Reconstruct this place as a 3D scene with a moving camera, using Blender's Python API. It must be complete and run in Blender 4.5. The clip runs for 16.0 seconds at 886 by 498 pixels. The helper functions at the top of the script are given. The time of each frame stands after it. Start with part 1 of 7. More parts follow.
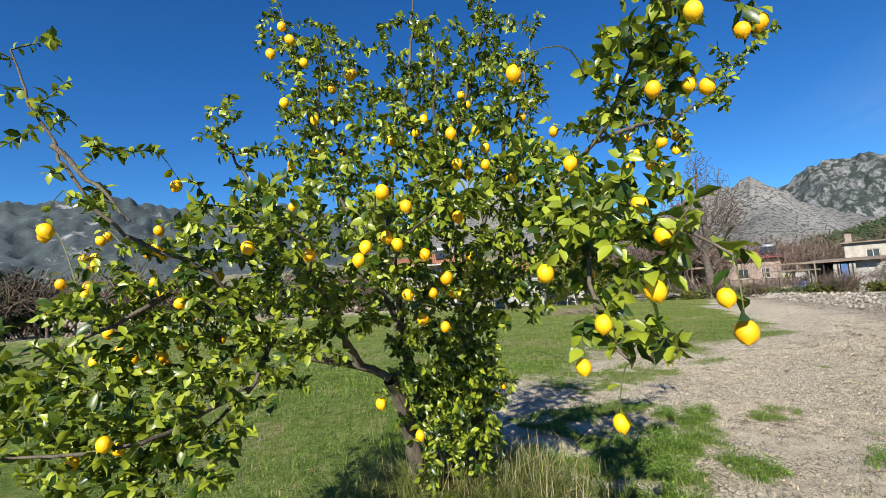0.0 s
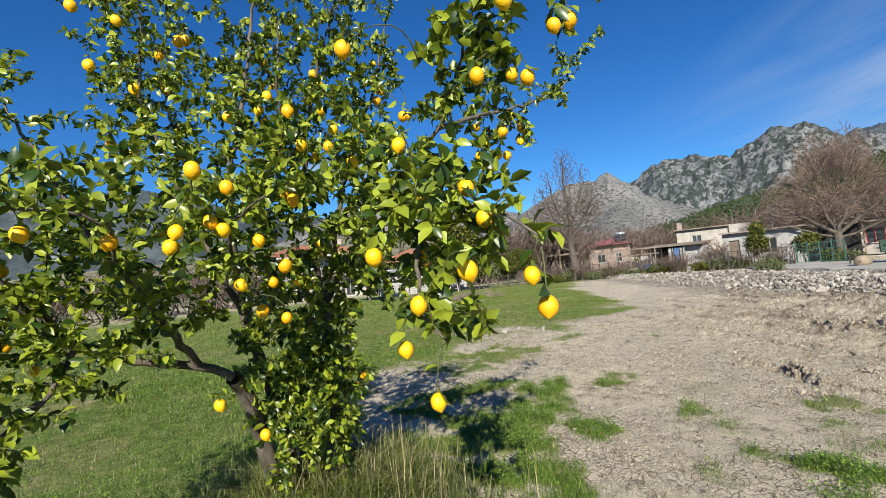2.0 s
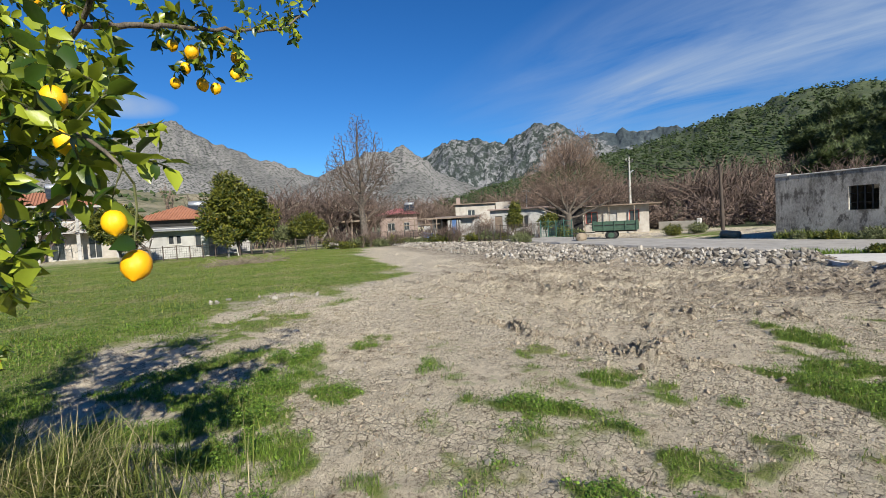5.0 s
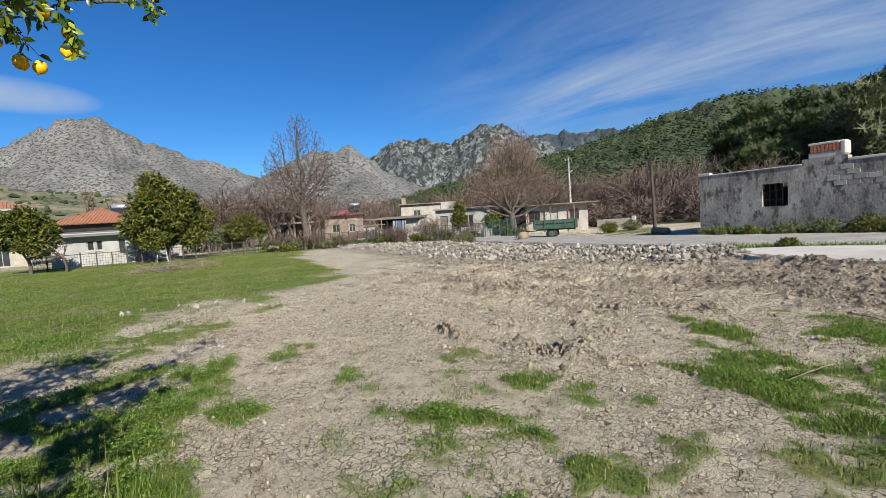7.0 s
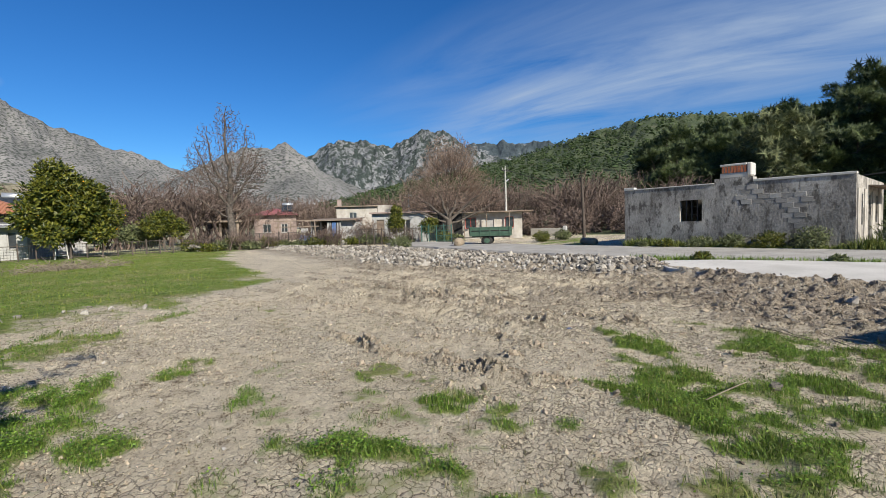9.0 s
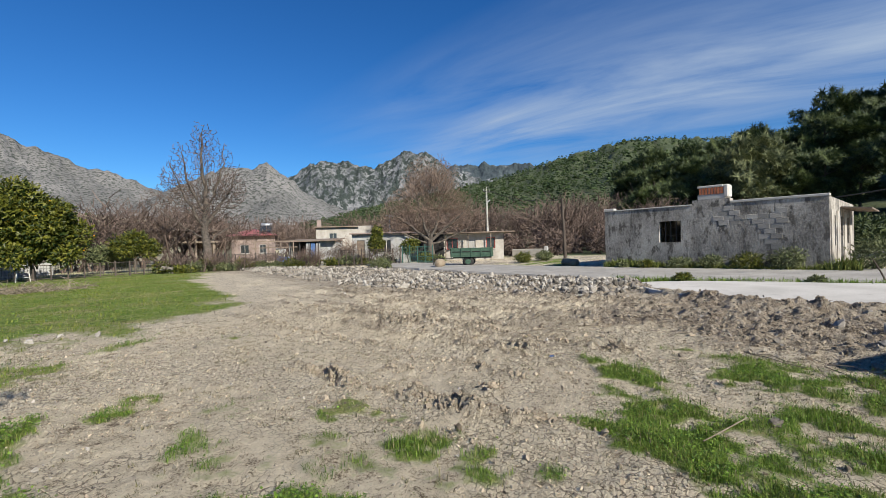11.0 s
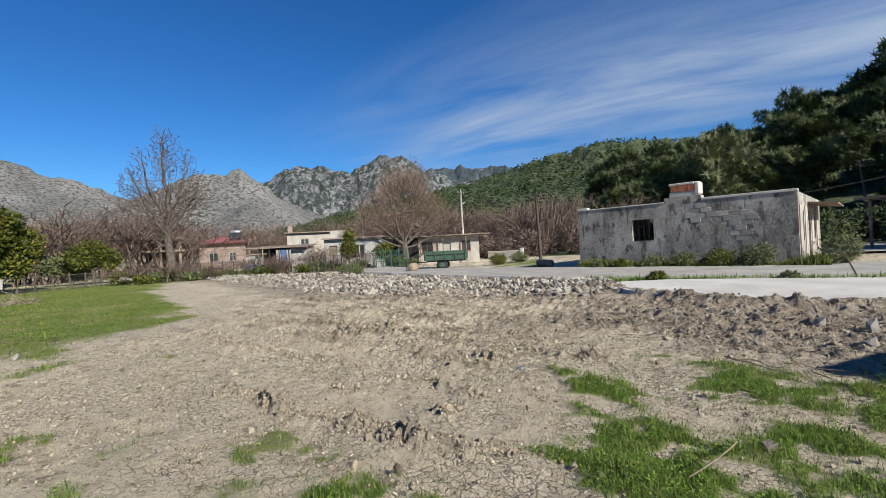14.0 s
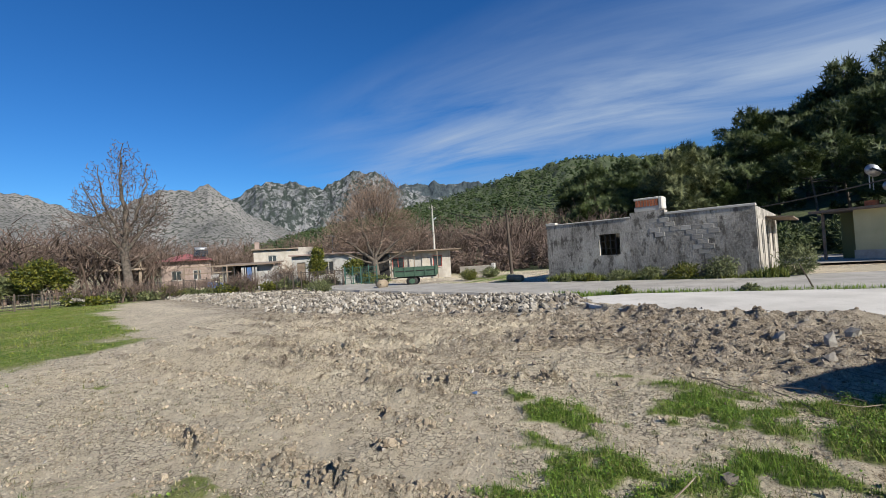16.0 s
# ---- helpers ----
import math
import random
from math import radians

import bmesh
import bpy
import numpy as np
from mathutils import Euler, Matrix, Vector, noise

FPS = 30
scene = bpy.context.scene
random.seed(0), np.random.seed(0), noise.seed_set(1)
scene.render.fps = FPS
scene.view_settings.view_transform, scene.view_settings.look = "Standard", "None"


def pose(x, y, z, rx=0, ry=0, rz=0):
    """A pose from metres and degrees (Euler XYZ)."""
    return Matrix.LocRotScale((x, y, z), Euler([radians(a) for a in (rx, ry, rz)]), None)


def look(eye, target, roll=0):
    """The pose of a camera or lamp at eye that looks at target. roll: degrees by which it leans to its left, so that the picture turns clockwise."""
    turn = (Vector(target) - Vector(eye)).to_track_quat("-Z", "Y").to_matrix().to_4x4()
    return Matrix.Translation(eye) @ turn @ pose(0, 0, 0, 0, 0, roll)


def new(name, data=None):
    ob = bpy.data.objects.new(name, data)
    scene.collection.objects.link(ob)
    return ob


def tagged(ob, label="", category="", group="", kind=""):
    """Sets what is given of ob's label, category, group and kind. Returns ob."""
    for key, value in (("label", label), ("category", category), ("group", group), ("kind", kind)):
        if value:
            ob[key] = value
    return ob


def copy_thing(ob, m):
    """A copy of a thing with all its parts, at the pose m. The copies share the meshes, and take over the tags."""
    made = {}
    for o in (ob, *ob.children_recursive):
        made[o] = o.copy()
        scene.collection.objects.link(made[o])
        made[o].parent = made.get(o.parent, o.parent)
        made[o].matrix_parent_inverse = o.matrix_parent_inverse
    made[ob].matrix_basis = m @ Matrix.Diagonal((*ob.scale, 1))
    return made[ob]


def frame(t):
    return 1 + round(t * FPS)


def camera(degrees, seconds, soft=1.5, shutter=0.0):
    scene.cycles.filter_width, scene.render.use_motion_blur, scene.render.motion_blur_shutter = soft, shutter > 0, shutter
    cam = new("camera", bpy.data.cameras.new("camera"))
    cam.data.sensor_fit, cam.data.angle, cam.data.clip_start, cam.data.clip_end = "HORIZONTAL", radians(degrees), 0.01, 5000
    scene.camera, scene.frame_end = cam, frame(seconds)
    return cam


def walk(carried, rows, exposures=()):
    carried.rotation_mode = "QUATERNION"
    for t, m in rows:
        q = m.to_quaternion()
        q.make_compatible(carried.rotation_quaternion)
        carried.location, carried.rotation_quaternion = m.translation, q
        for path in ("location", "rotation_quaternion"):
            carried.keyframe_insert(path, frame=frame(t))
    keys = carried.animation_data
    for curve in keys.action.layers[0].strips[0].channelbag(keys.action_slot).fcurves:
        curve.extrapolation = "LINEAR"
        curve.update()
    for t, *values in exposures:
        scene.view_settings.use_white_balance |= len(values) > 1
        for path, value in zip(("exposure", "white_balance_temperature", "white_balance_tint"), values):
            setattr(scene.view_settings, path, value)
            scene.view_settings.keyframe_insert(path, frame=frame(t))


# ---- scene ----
cam = camera(88.2, 16.0, soft=0.75)
METRES, EYE, TILT, LEAN, TURN = 3.0, 1.6, 0.0, 0.0, 0.0
ROWS = [
    (0.0, 0.0, 0.0, 0.0, 0.33, 5.41, 3.52),
    (0.5, 0.0027, 0.0023, 0.0007, -0.25, 5.85, 4.07),
    (1.0, 0.0109, 0.0041, 0.0005, -2.03, 5.73, 4.53),
    (1.5, 0.0319, 0.0078, -0.0024, -6.57, 4.71, 5.0),
    (2.0, 0.0645, 0.009, -0.0106, -13.67, 3.07, 5.35),
    (2.5, 0.0901, 0.0056, -0.0172, -20.08, 1.53, 5.33),
    (3.0, 0.1091, 0.001, -0.0197, -25.34, -0.22, 5.29),
    (3.5, 0.1303, 0.007, -0.0251, -30.2, -1.87, 4.93),
    (4.0, 0.1535, 0.021, -0.0283, -34.41, -2.71, 4.04),
    (6.5, 0.3285, 0.0121, -0.0373, -42.78, -3.02, 3.44),
    (7.0, 0.3492, 0.006, -0.0381, -45.38, -3.38, 3.67),
    (7.5, 0.3832, 0.0136, -0.0425, -48.94, -3.7, 2.92),
    (8.0, 0.4238, 0.0333, -0.0432, -50.93, -3.83, 2.08),
    (8.5, 0.4496, 0.0411, -0.0374, -52.12, -3.63, 1.89),
    (9.0, 0.4791, 0.0439, -0.0354, -53.02, -3.18, 1.75),
    (11.5, 0.6312, 0.0954, -0.0328, -55.16, -0.13, 1.94),
    (12.0, 0.6727, 0.0878, -0.034, -53.46, 0.35, 1.59),
    (12.5, 0.7109, 0.077, -0.0337, -52.75, 0.15, 2.13),
    (13.0, 0.7399, 0.0792, -0.0347, -53.93, -0.0, 2.51),
    (13.5, 0.7831, 0.1018, -0.0398, -56.28, -0.01, 2.44),
    (14.0, 0.8181, 0.1239, -0.0427, -57.97, -0.34, 2.98),
    (14.5, 0.8407, 0.1287, -0.0441, -58.78, -0.35, 3.33),
    (15.0, 0.882, 0.1219, -0.0422, -59.62, 0.64, 3.03),
    (15.5, 0.9266, 0.1089, -0.0401, -60.45, 1.22, 2.97),
    (16.0, 0.9481, 0.0997, -0.0387, -61.2, 1.4, 3.51),
]
walk(cam, [(t, pose(0, 0, EYE, TILT, LEAN, TURN) @ pose(METRES * x, METRES * y, METRES * z, 90 + pitch, roll, yaw)) for t, x, y, z, yaw, pitch, roll in ROWS], [(0.0, 0.94), (2.5, 0.82), (7.0, 0.71), (16.0, 0.68)])

# ---- light: clear winter sky with cirrus, low sun behind the walker ----
SUN_ELEVATION, SUN_FROM = 32.0, 197.5
world = bpy.data.worlds.new("sky")
scene.world = world
world.use_nodes = True
wn, wl = world.node_tree.nodes, world.node_tree.links
wn.clear()


def wnode(kind, **values):
    n = wn.new(kind)
    for k, v in values.items():
        n.inputs[int(k[1:])].default_value = v
    return n


def wmath(op, a, b=None):
    n = wn.new("ShaderNodeMath")
    n.operation = op
    for i, v in enumerate((a, b)):
        if v is None:
            continue
        if isinstance(v, (int, float)):
            n.inputs[i].default_value = v
        else:
            wl.new(v, n.inputs[i])
    return n.outputs[0]


sky = wn.new("ShaderNodeTexSky")
sky.sky_type = "NISHITA"
sky.sun_disc = False
sky.sun_elevation, sky.sun_rotation = radians(SUN_ELEVATION), radians(SUN_FROM)
sky.altitude, sky.air_density, sky.dust_density, sky.ozone_density = 900, 1.0, 0.15, 1.6
deep = wn.new("ShaderNodeHueSaturation")
deep.inputs["Saturation"].default_value = 1.3
deep.inputs["Value"].default_value = 1.16
wl.new(sky.outputs[0], deep.inputs["Color"])
tc = wn.new("ShaderNodeTexCoord")
sep = wn.new("ShaderNodeSeparateXYZ")
wl.new(tc.outputs["Generated"], sep.inputs[0])
up = wmath("ADD", wmath("MAXIMUM", sep.outputs[2], 0.0), 0.1)
px, py = wmath("DIVIDE", sep.outputs[0], up), wmath("DIVIDE", sep.outputs[1], up)
comb = wn.new("ShaderNodeCombineXYZ")
wl.new(wmath("MULTIPLY", px, 1.0), comb.inputs[0])
wl.new(wmath("ADD", wmath("MULTIPLY", py, 0.32), wmath("MULTIPLY", px, 0.1)), comb.inputs[1])
streaks = wnode("ShaderNodeTexNoise")
streaks.inputs["Scale"].default_value, streaks.inputs["Detail"].default_value, streaks.inputs["Roughness"].default_value = 2.3, 9, 0.58
streaks.inputs["Distortion"].default_value = 0.5
wl.new(comb.outputs[0], streaks.inputs["Vector"])
# the cirrus lies in one long bank towards +x
bank = wmath("SUBTRACT", 1.0, wmath("DIVIDE", wmath("ABSOLUTE", wmath("SUBTRACT", px, wmath("ADD", 2.55, wmath("MULTIPLY", py, 0.12)))), 1.25))
ends = wmath("MINIMUM", wmath("MULTIPLY", wmath("SUBTRACT", 2.5, py), 0.8), 1.0)
veil = wmath("MULTIPLY", wmath("MAXIMUM", bank, 0.0), wmath("MAXIMUM", ends, 0.0))
cover = wmath("MULTIPLY", veil, wmath("MULTIPLY", wmath("SUBTRACT", streaks.outputs[0], 0.31), 2.5))
puff_x, puff_y = wmath("DIVIDE", wmath("SUBTRACT", px, 0.15), 0.36), wmath("DIVIDE", wmath("SUBTRACT", py, 2.88), 0.26)
puff = wmath("MAXIMUM", wmath("SUBTRACT", 1.0, wmath("ADD", wmath("MULTIPLY", puff_x, puff_x), wmath("MULTIPLY", puff_y, puff_y))), 0.0)
cover = wmath("ADD", cover, wmath("MULTIPLY", wmath("MULTIPLY", puff, streaks.outputs[0]), 1.6))
wisps = wmath("MULTIPLY", wmath("MAXIMUM", wmath("SUBTRACT", streaks.outputs[0], 0.66), 0.0), 1.2)
cover = wmath("MINIMUM", wmath("MAXIMUM", wmath("ADD", cover, wisps), 0.0), 0.85)
mixc = wn.new("ShaderNodeMixRGB")
mixc.inputs[2].default_value = (5.0, 6.2, 8.0, 1)
wl.new(cover, mixc.inputs[0])
tint = wn.new("ShaderNodeMixRGB")
tint.blend_type, tint.inputs[0].default_value, tint.inputs[2].default_value = "MULTIPLY", 1.0, (0.49, 0.86, 1.2, 1)
wl.new(deep.outputs[0], tint.inputs[1])
wl.new(tint.outputs[0], mixc.inputs[1])
bg = wn.new("ShaderNodeBackground")
bg.inputs["Strength"].default_value = 0.052
wl.new(mixc.outputs[0], bg.inputs[0])
wo = wn.new("ShaderNodeOutputWorld")
wl.new(bg.outputs[0], wo.inputs[0])

sun_data = bpy.data.lights.new("sun", "SUN")
sun_data.energy, sun_data.angle, sun_data.color = 5.0, radians(0.55), (1.0, 0.945, 0.83)
sun = new("sun", sun_data)
to_sun = Vector((math.sin(radians(SUN_FROM)) * math.cos(radians(SUN_ELEVATION)), math.cos(radians(SUN_FROM)) * math.cos(radians(SUN_ELEVATION)), math.sin(radians(SUN_ELEVATION))))
sun.matrix_world = look(to_sun * 50, (0, 0, 0))


# ---- materials ----
def mat(name, dark, light, scale=4.0, fine=45.0, rough=0.85, bump=0.3, metal=0.0, third=None, third_at=0.62, island=0.0, stretch=(1, 1, 1), through_light=0.0, spec=0.4, cracks=0.0, rand=0.0, bump_size=0.02, third_scale=1.0):
    """Two-scale noise between two colours, with a third as stains; relief from the fine noise."""
    m = bpy.data.materials.new(name)
    m.use_nodes = True
    nt = m.node_tree
    n, l = nt.nodes, nt.links
    bsdf = n["Principled BSDF"]
    bsdf.inputs["Metallic"].default_value = metal
    bsdf.inputs["Specular IOR Level"].default_value = spec
    co = n.new("ShaderNodeTexCoord")
    mp = n.new("ShaderNodeMapping")
    mp.inputs["Scale"].default_value = stretch
    l.new(co.outputs["Object"], mp.inputs[0])

    def noise_tex(s, detail, roughness=0.6):
        t = n.new("ShaderNodeTexNoise")
        t.inputs["Scale"].default_value, t.inputs["Detail"].default_value, t.inputs["Roughness"].default_value = s, detail, roughness
        l.new(mp.outputs[0], t.inputs["Vector"])
        return t.outputs[0]

    def math_node(op, a, b):
        t = n.new("ShaderNodeMath")
        t.operation = op
        for i, v in enumerate((a, b)):
            if isinstance(v, (int, float)):
                t.inputs[i].default_value = v
            else:
                l.new(v, t.inputs[i])
        return t.outputs[0]

    big, small = noise_tex(scale, 6), noise_tex(fine, 4, 0.7)
    both = math_node("ADD", math_node("MULTIPLY", big, 0.6), math_node("MULTIPLY", small, 0.4))
    if island:
        geo = n.new("ShaderNodeNewGeometry")
        both = math_node("ADD", math_node("MULTIPLY", both, 1 - island), math_node("MULTIPLY", math_node("ADD", math_node("MULTIPLY", geo.outputs["Random Per Island"], 0.7), 0.15), island))
    if rand:
        oi = n.new("ShaderNodeObjectInfo")
        both = math_node("ADD", math_node("MULTIPLY", both, 1 - rand), math_node("MULTIPLY", math_node("ADD", math_node("MULTIPLY", oi.outputs["Random"], 0.7), 0.15), rand))
    ramp = n.new("ShaderNodeValToRGB")
    spread = 0.18 if island or rand else 0.1
    ramp.color_ramp.elements[0].position, ramp.color_ramp.elements[0].color = 0.5 - spread, (*dark, 1)
    ramp.color_ramp.elements[1].position, ramp.color_ramp.elements[1].color = 0.5 + spread, (*light, 1)
    l.new(both, ramp.inputs[0])
    colour = ramp.outputs[0]
    if third:
        st = noise_tex(scale * 2.3 * third_scale, 8, 0.65)
        mr = n.new("ShaderNodeMapRange")
        mr.inputs["From Min"].default_value, mr.inputs["From Max"].default_value = third_at - 0.04, third_at + 0.04
        l.new(st, mr.inputs[0])
        mx = n.new("ShaderNodeMixRGB")
        mx.inputs[2].default_value = (*third, 1)
        l.new(mr.outputs[0], mx.inputs[0])
        l.new(colour, mx.inputs[1])
        colour = mx.outputs[0]
    l.new(colour, bsdf.inputs["Base Color"])
    rr = n.new("ShaderNodeMapRange")
    rr.inputs["To Min"].default_value, rr.inputs["To Max"].default_value = max(rough - 0.12, 0.05), min(rough + 0.12, 1)
    l.new(big, rr.inputs[0])
    l.new(rr.outputs[0], bsdf.inputs["Roughness"])
    if bump:
        bp = n.new("ShaderNodeBump")
        bp.inputs["Strength"].default_value, bp.inputs["Distance"].default_value = bump, bump_size
        l.new(math_node("ADD", small, big), bp.inputs["Height"])
        l.new(bp.outputs[0], bsdf.inputs["Normal"])
    if through_light:
        tr = n.new("ShaderNodeBsdfTranslucent")
        l.new(colour, tr.inputs[0])
        ms = n.new("ShaderNodeMixShader")
        ms.inputs[0].default_value = through_light
        l.new(bsdf.outputs[0], ms.inputs[1])
        l.new(tr.outputs[0], ms.inputs[2])
        l.new(ms.outputs[0], n["Material Output"].inputs[0])
    return m


def ground_material():
    m = bpy.data.materials.new("field_soil")
    m.use_nodes = True
    n, l = m.node_tree.nodes, m.node_tree.links
    bsdf = n["Principled BSDF"]
    bsdf.inputs["Specular IOR Level"].default_value = 0.15
    bsdf.inputs["Roughness"].default_value = 0.95
    co = n.new("ShaderNodeTexCoord")

    def tex(kind, s, detail=6, rough=0.62):
        t = n.new(kind)
        t.inputs["Scale"].default_value = s
        if kind == "ShaderNodeTexNoise":
            t.inputs["Detail"].default_value, t.inputs["Roughness"].default_value = detail, rough
        l.new(co.outputs["Object"], t.inputs["Vector"])
        return t

    def ramp(v, stops):
        r = n.new("ShaderNodeValToRGB")
        while len(r.color_ramp.elements) < len(stops):
            r.color_ramp.elements.new(0.5)
        for e, (p, c) in zip(r.color_ramp.elements, stops):
            e.position, e.color = p, (*c, 1)
        l.new(v, r.inputs[0])
        return r.outputs[0]

    def calc(op, a, b):
        t = n.new("ShaderNodeMath")
        t.operation = op
        for i, v in enumerate((a, b)):
            if isinstance(v, (int, float)):
                t.inputs[i].default_value = v
            else:
                l.new(v, t.inputs[i])
        return t.outputs[0]

    def mix(f, a, b):
        t = n.new("ShaderNodeMixRGB")
        l.new(f, t.inputs[0])
        l.new(a, t.inputs[1])
        l.new(b, t.inputs[2])
        return t.outputs[0]

    def attr(name):
        a = n.new("ShaderNodeAttribute")
        a.attribute_name = name
        return a.outputs["Fac"]

    def step(v, lo, hi):
        r = n.new("ShaderNodeMapRange")
        r.inputs["From Min"].default_value, r.inputs["From Max"].default_value = lo, hi
        l.new(v, r.inputs[0])
        return r.outputs[0]

    big, mid, fine = tex("ShaderNodeTexNoise", 0.7).outputs[0], tex("ShaderNodeTexNoise", 6.0, 8, 0.7).outputs[0], tex("ShaderNodeTexNoise", 48.0, 6, 0.85).outputs[0]
    blend = calc("ADD", calc("ADD", calc("MULTIPLY", big, 0.25), calc("MULTIPLY", mid, 0.4)), calc("MULTIPLY", fine, 0.35))
    # the darkest soil and turned stops stand in for small shadows between crumbs
    soil = ramp(blend, [(0.4, (0.15, 0.11, 0.072)), (0.435, (0.46, 0.385, 0.275)), (0.475, (0.69, 0.595, 0.445)), (0.6, (0.79, 0.70, 0.55))])
    turned = ramp(blend, [(0.42, (0.075, 0.057, 0.042)), (0.475, (0.29, 0.238, 0.18)), (0.55, (0.56, 0.48, 0.375))])
    turf = ramp(blend, [(0.41, (0.05, 0.075, 0.012)), (0.46, (0.125, 0.20, 0.03)), (0.52, (0.21, 0.28, 0.06)), (0.6, (0.40, 0.35, 0.19))])
    straw = ramp(blend, [(0.42, (0.14, 0.13, 0.05)), (0.49, (0.33, 0.29, 0.13)), (0.58, (0.50, 0.43, 0.25))])
    worn = tex("ShaderNodeTexNoise", 0.42, 7, 0.68).outputs[0]
    vor = n.new("ShaderNodeTexVoronoi")
    vor.feature = "DISTANCE_TO_EDGE"
    vor.inputs["Scale"].default_value = 17.0
    warp = n.new("ShaderNodeMixRGB")
    warp.inputs[0].default_value = 0.12
    l.new(co.outputs["Object"], warp.inputs[1])
    l.new(tex("ShaderNodeTexNoise", 7.0).outputs["Color"], warp.inputs[2])
    l.new(warp.outputs[0], vor.inputs["Vector"])
    crack = calc("MULTIPLY", calc("SUBTRACT", 1.0, step(vor.outputs["Distance"], 0.0, 0.075)), step(big, 0.44, 0.53))
    dark_crack = n.new("ShaderNodeRGB")
    dark_crack.outputs[0].default_value = (0.09, 0.068, 0.047, 1)
    soil = mix(calc("MULTIPLY", crack, 0.9), soil, dark_crack.outputs[0])
    chips = n.new("ShaderNodeRGB")
    chips.outputs[0].default_value = (0.52, 0.475, 0.40, 1)
    pebble = tex("ShaderNodeTexVoronoi", 22.0)
    soil = mix(calc("MULTIPLY", calc("SUBTRACT", 1.0, step(pebble.outputs["Distance"], 0.12, 0.2)), step(mid, 0.5, 0.62)), soil, chips.outputs[0])
    col = mix(attr("turned"), soil, turned)
    turf = mix(calc("MULTIPLY", step(worn, 0.5, 0.62), 0.75), turf, straw)
    green = step(calc("ADD", attr("grass"), calc("MULTIPLY", calc("SUBTRACT", mid, 0.5), 2.2)), 0.3, 0.75)
    col = mix(green, col, turf)
    l.new(col, bsdf.inputs["Base Color"])
    bp = n.new("ShaderNodeBump")
    bp.inputs["Strength"].default_value, bp.inputs["Distance"].default_value = 1.0, 0.06
    h = calc("SUBTRACT", calc("ADD", calc("MULTIPLY", mid, 1.2), calc("MULTIPLY", fine, 0.9)), calc("MULTIPLY", crack, 0.8))
    l.new(h, bp.inputs["Height"])
    l.new(bp.outputs[0], bsdf.inputs["Normal"])
    return m


M_GROUND = ground_material()
M_ROAD = mat("worn_road", (0.246, 0.23, 0.204), (0.357, 0.336, 0.302), 0.9, 70, 0.9, 0.25, third=(0.221, 0.212, 0.196), third_at=0.6)
M_SLAB = mat("pale_concrete", (0.394, 0.373, 0.336), (0.525, 0.5, 0.459), 0.7, 60, 0.9, 0.2, third=(0.361, 0.344, 0.312), third_at=0.64)
M_STONE = mat("limestone", (0.07, 0.06, 0.048), (0.36, 0.328, 0.28), 5, 40, 0.9, 0.6, island=0.6)
M_STONE_PART = mat("limestone_single", (0.126, 0.108, 0.09), (0.45, 0.419, 0.369), 5, 40, 0.9, 0.5, rand=0.55)
M_CLOD = mat("soil_clod", (0.12, 0.092, 0.064), (0.39, 0.325, 0.24), 7, 60, 0.95, 0.6, island=0.5)
M_CRUMB = mat("soil_crumb", (0.18, 0.143, 0.1), (0.40, 0.335, 0.245), 7, 60, 0.95, 0.4, island=0.5)
M_BARK = mat("citrus_bark", (0.045, 0.0375, 0.0277), (0.15, 0.124, 0.0938), 14, 120, 0.9, 0.7, stretch=(1, 1, 0.25), bump_size=0.008)
M_TWIG = mat("green_twig", (0.0525, 0.0562, 0.0225), (0.12, 0.128, 0.045), 20, 120, 0.7, 0.2)
M_LEAF = mat("citrus_leaf", (0.03, 0.065, 0.007), (0.30, 0.355, 0.03), 6, 60, 0.36, 0.1, island=0.8, through_light=0.32, spec=0.5, bump_size=0.004)
M_LEAF_PART = mat("citrus_leaf_single", (0.03, 0.065, 0.007), (0.30, 0.355, 0.03), 6, 60, 0.36, 0.1, rand=0.7, through_light=0.32, spec=0.5, bump_size=0.004)
M_LEMON = mat("lemon_peel", (0.774, 0.36, 0.0036), (0.837, 0.491, 0.0072), 9, 260, 0.42, 0.25, rand=0.5, bump_size=0.003, spec=0.4)
M_GRASS = mat("grass_blade", (0.055, 0.105, 0.012), (0.19, 0.285, 0.04), 2, 30, 0.6, 0, island=0.7, through_light=0.35, spec=0.3)
M_TALL = mat("rank_grass", (0.055, 0.085, 0.016), (0.22, 0.24, 0.06), 2, 30, 0.65, 0, island=0.7, through_light=0.3, spec=0.3)
M_LAWN = mat("lawn_blade", (0.085, 0.12, 0.018), (0.22, 0.245, 0.05), 0.8, 30, 0.7, 0, island=0.5, through_light=0.3, spec=0.2)
M_WITHER = mat("withered_weed", (0.06, 0.055, 0.028), (0.2, 0.185, 0.085), 2, 30, 0.8, 0, island=0.8, through_light=0.15, spec=0.2)
M_DARKTWIG = mat("dark_twigs", (0.045, 0.0323, 0.027), (0.135, 0.0975, 0.0788), 2, 40, 0.9, 0, island=0.6)
M_DRY = mat("dry_grass", (0.16, 0.15, 0.06), (0.42, 0.36, 0.2), 2, 30, 0.7, 0, island=0.8, through_light=0.25, spec=0.3)
M_WEED = mat("weed_leaf", (0.05, 0.11, 0.013), (0.19, 0.30, 0.038), 2, 30, 0.55, 0, island=0.7, through_light=0.3, spec=0.35)
M_RUIN = mat("stained_render", (0.15, 0.137, 0.12), (0.43, 0.40, 0.352), 0.9, 14, 0.95, 0.8, third=(0.1, 0.09, 0.077), third_at=0.565, third_scale=1.3, stretch=(1, 1, 0.5), bump_size=0.03)
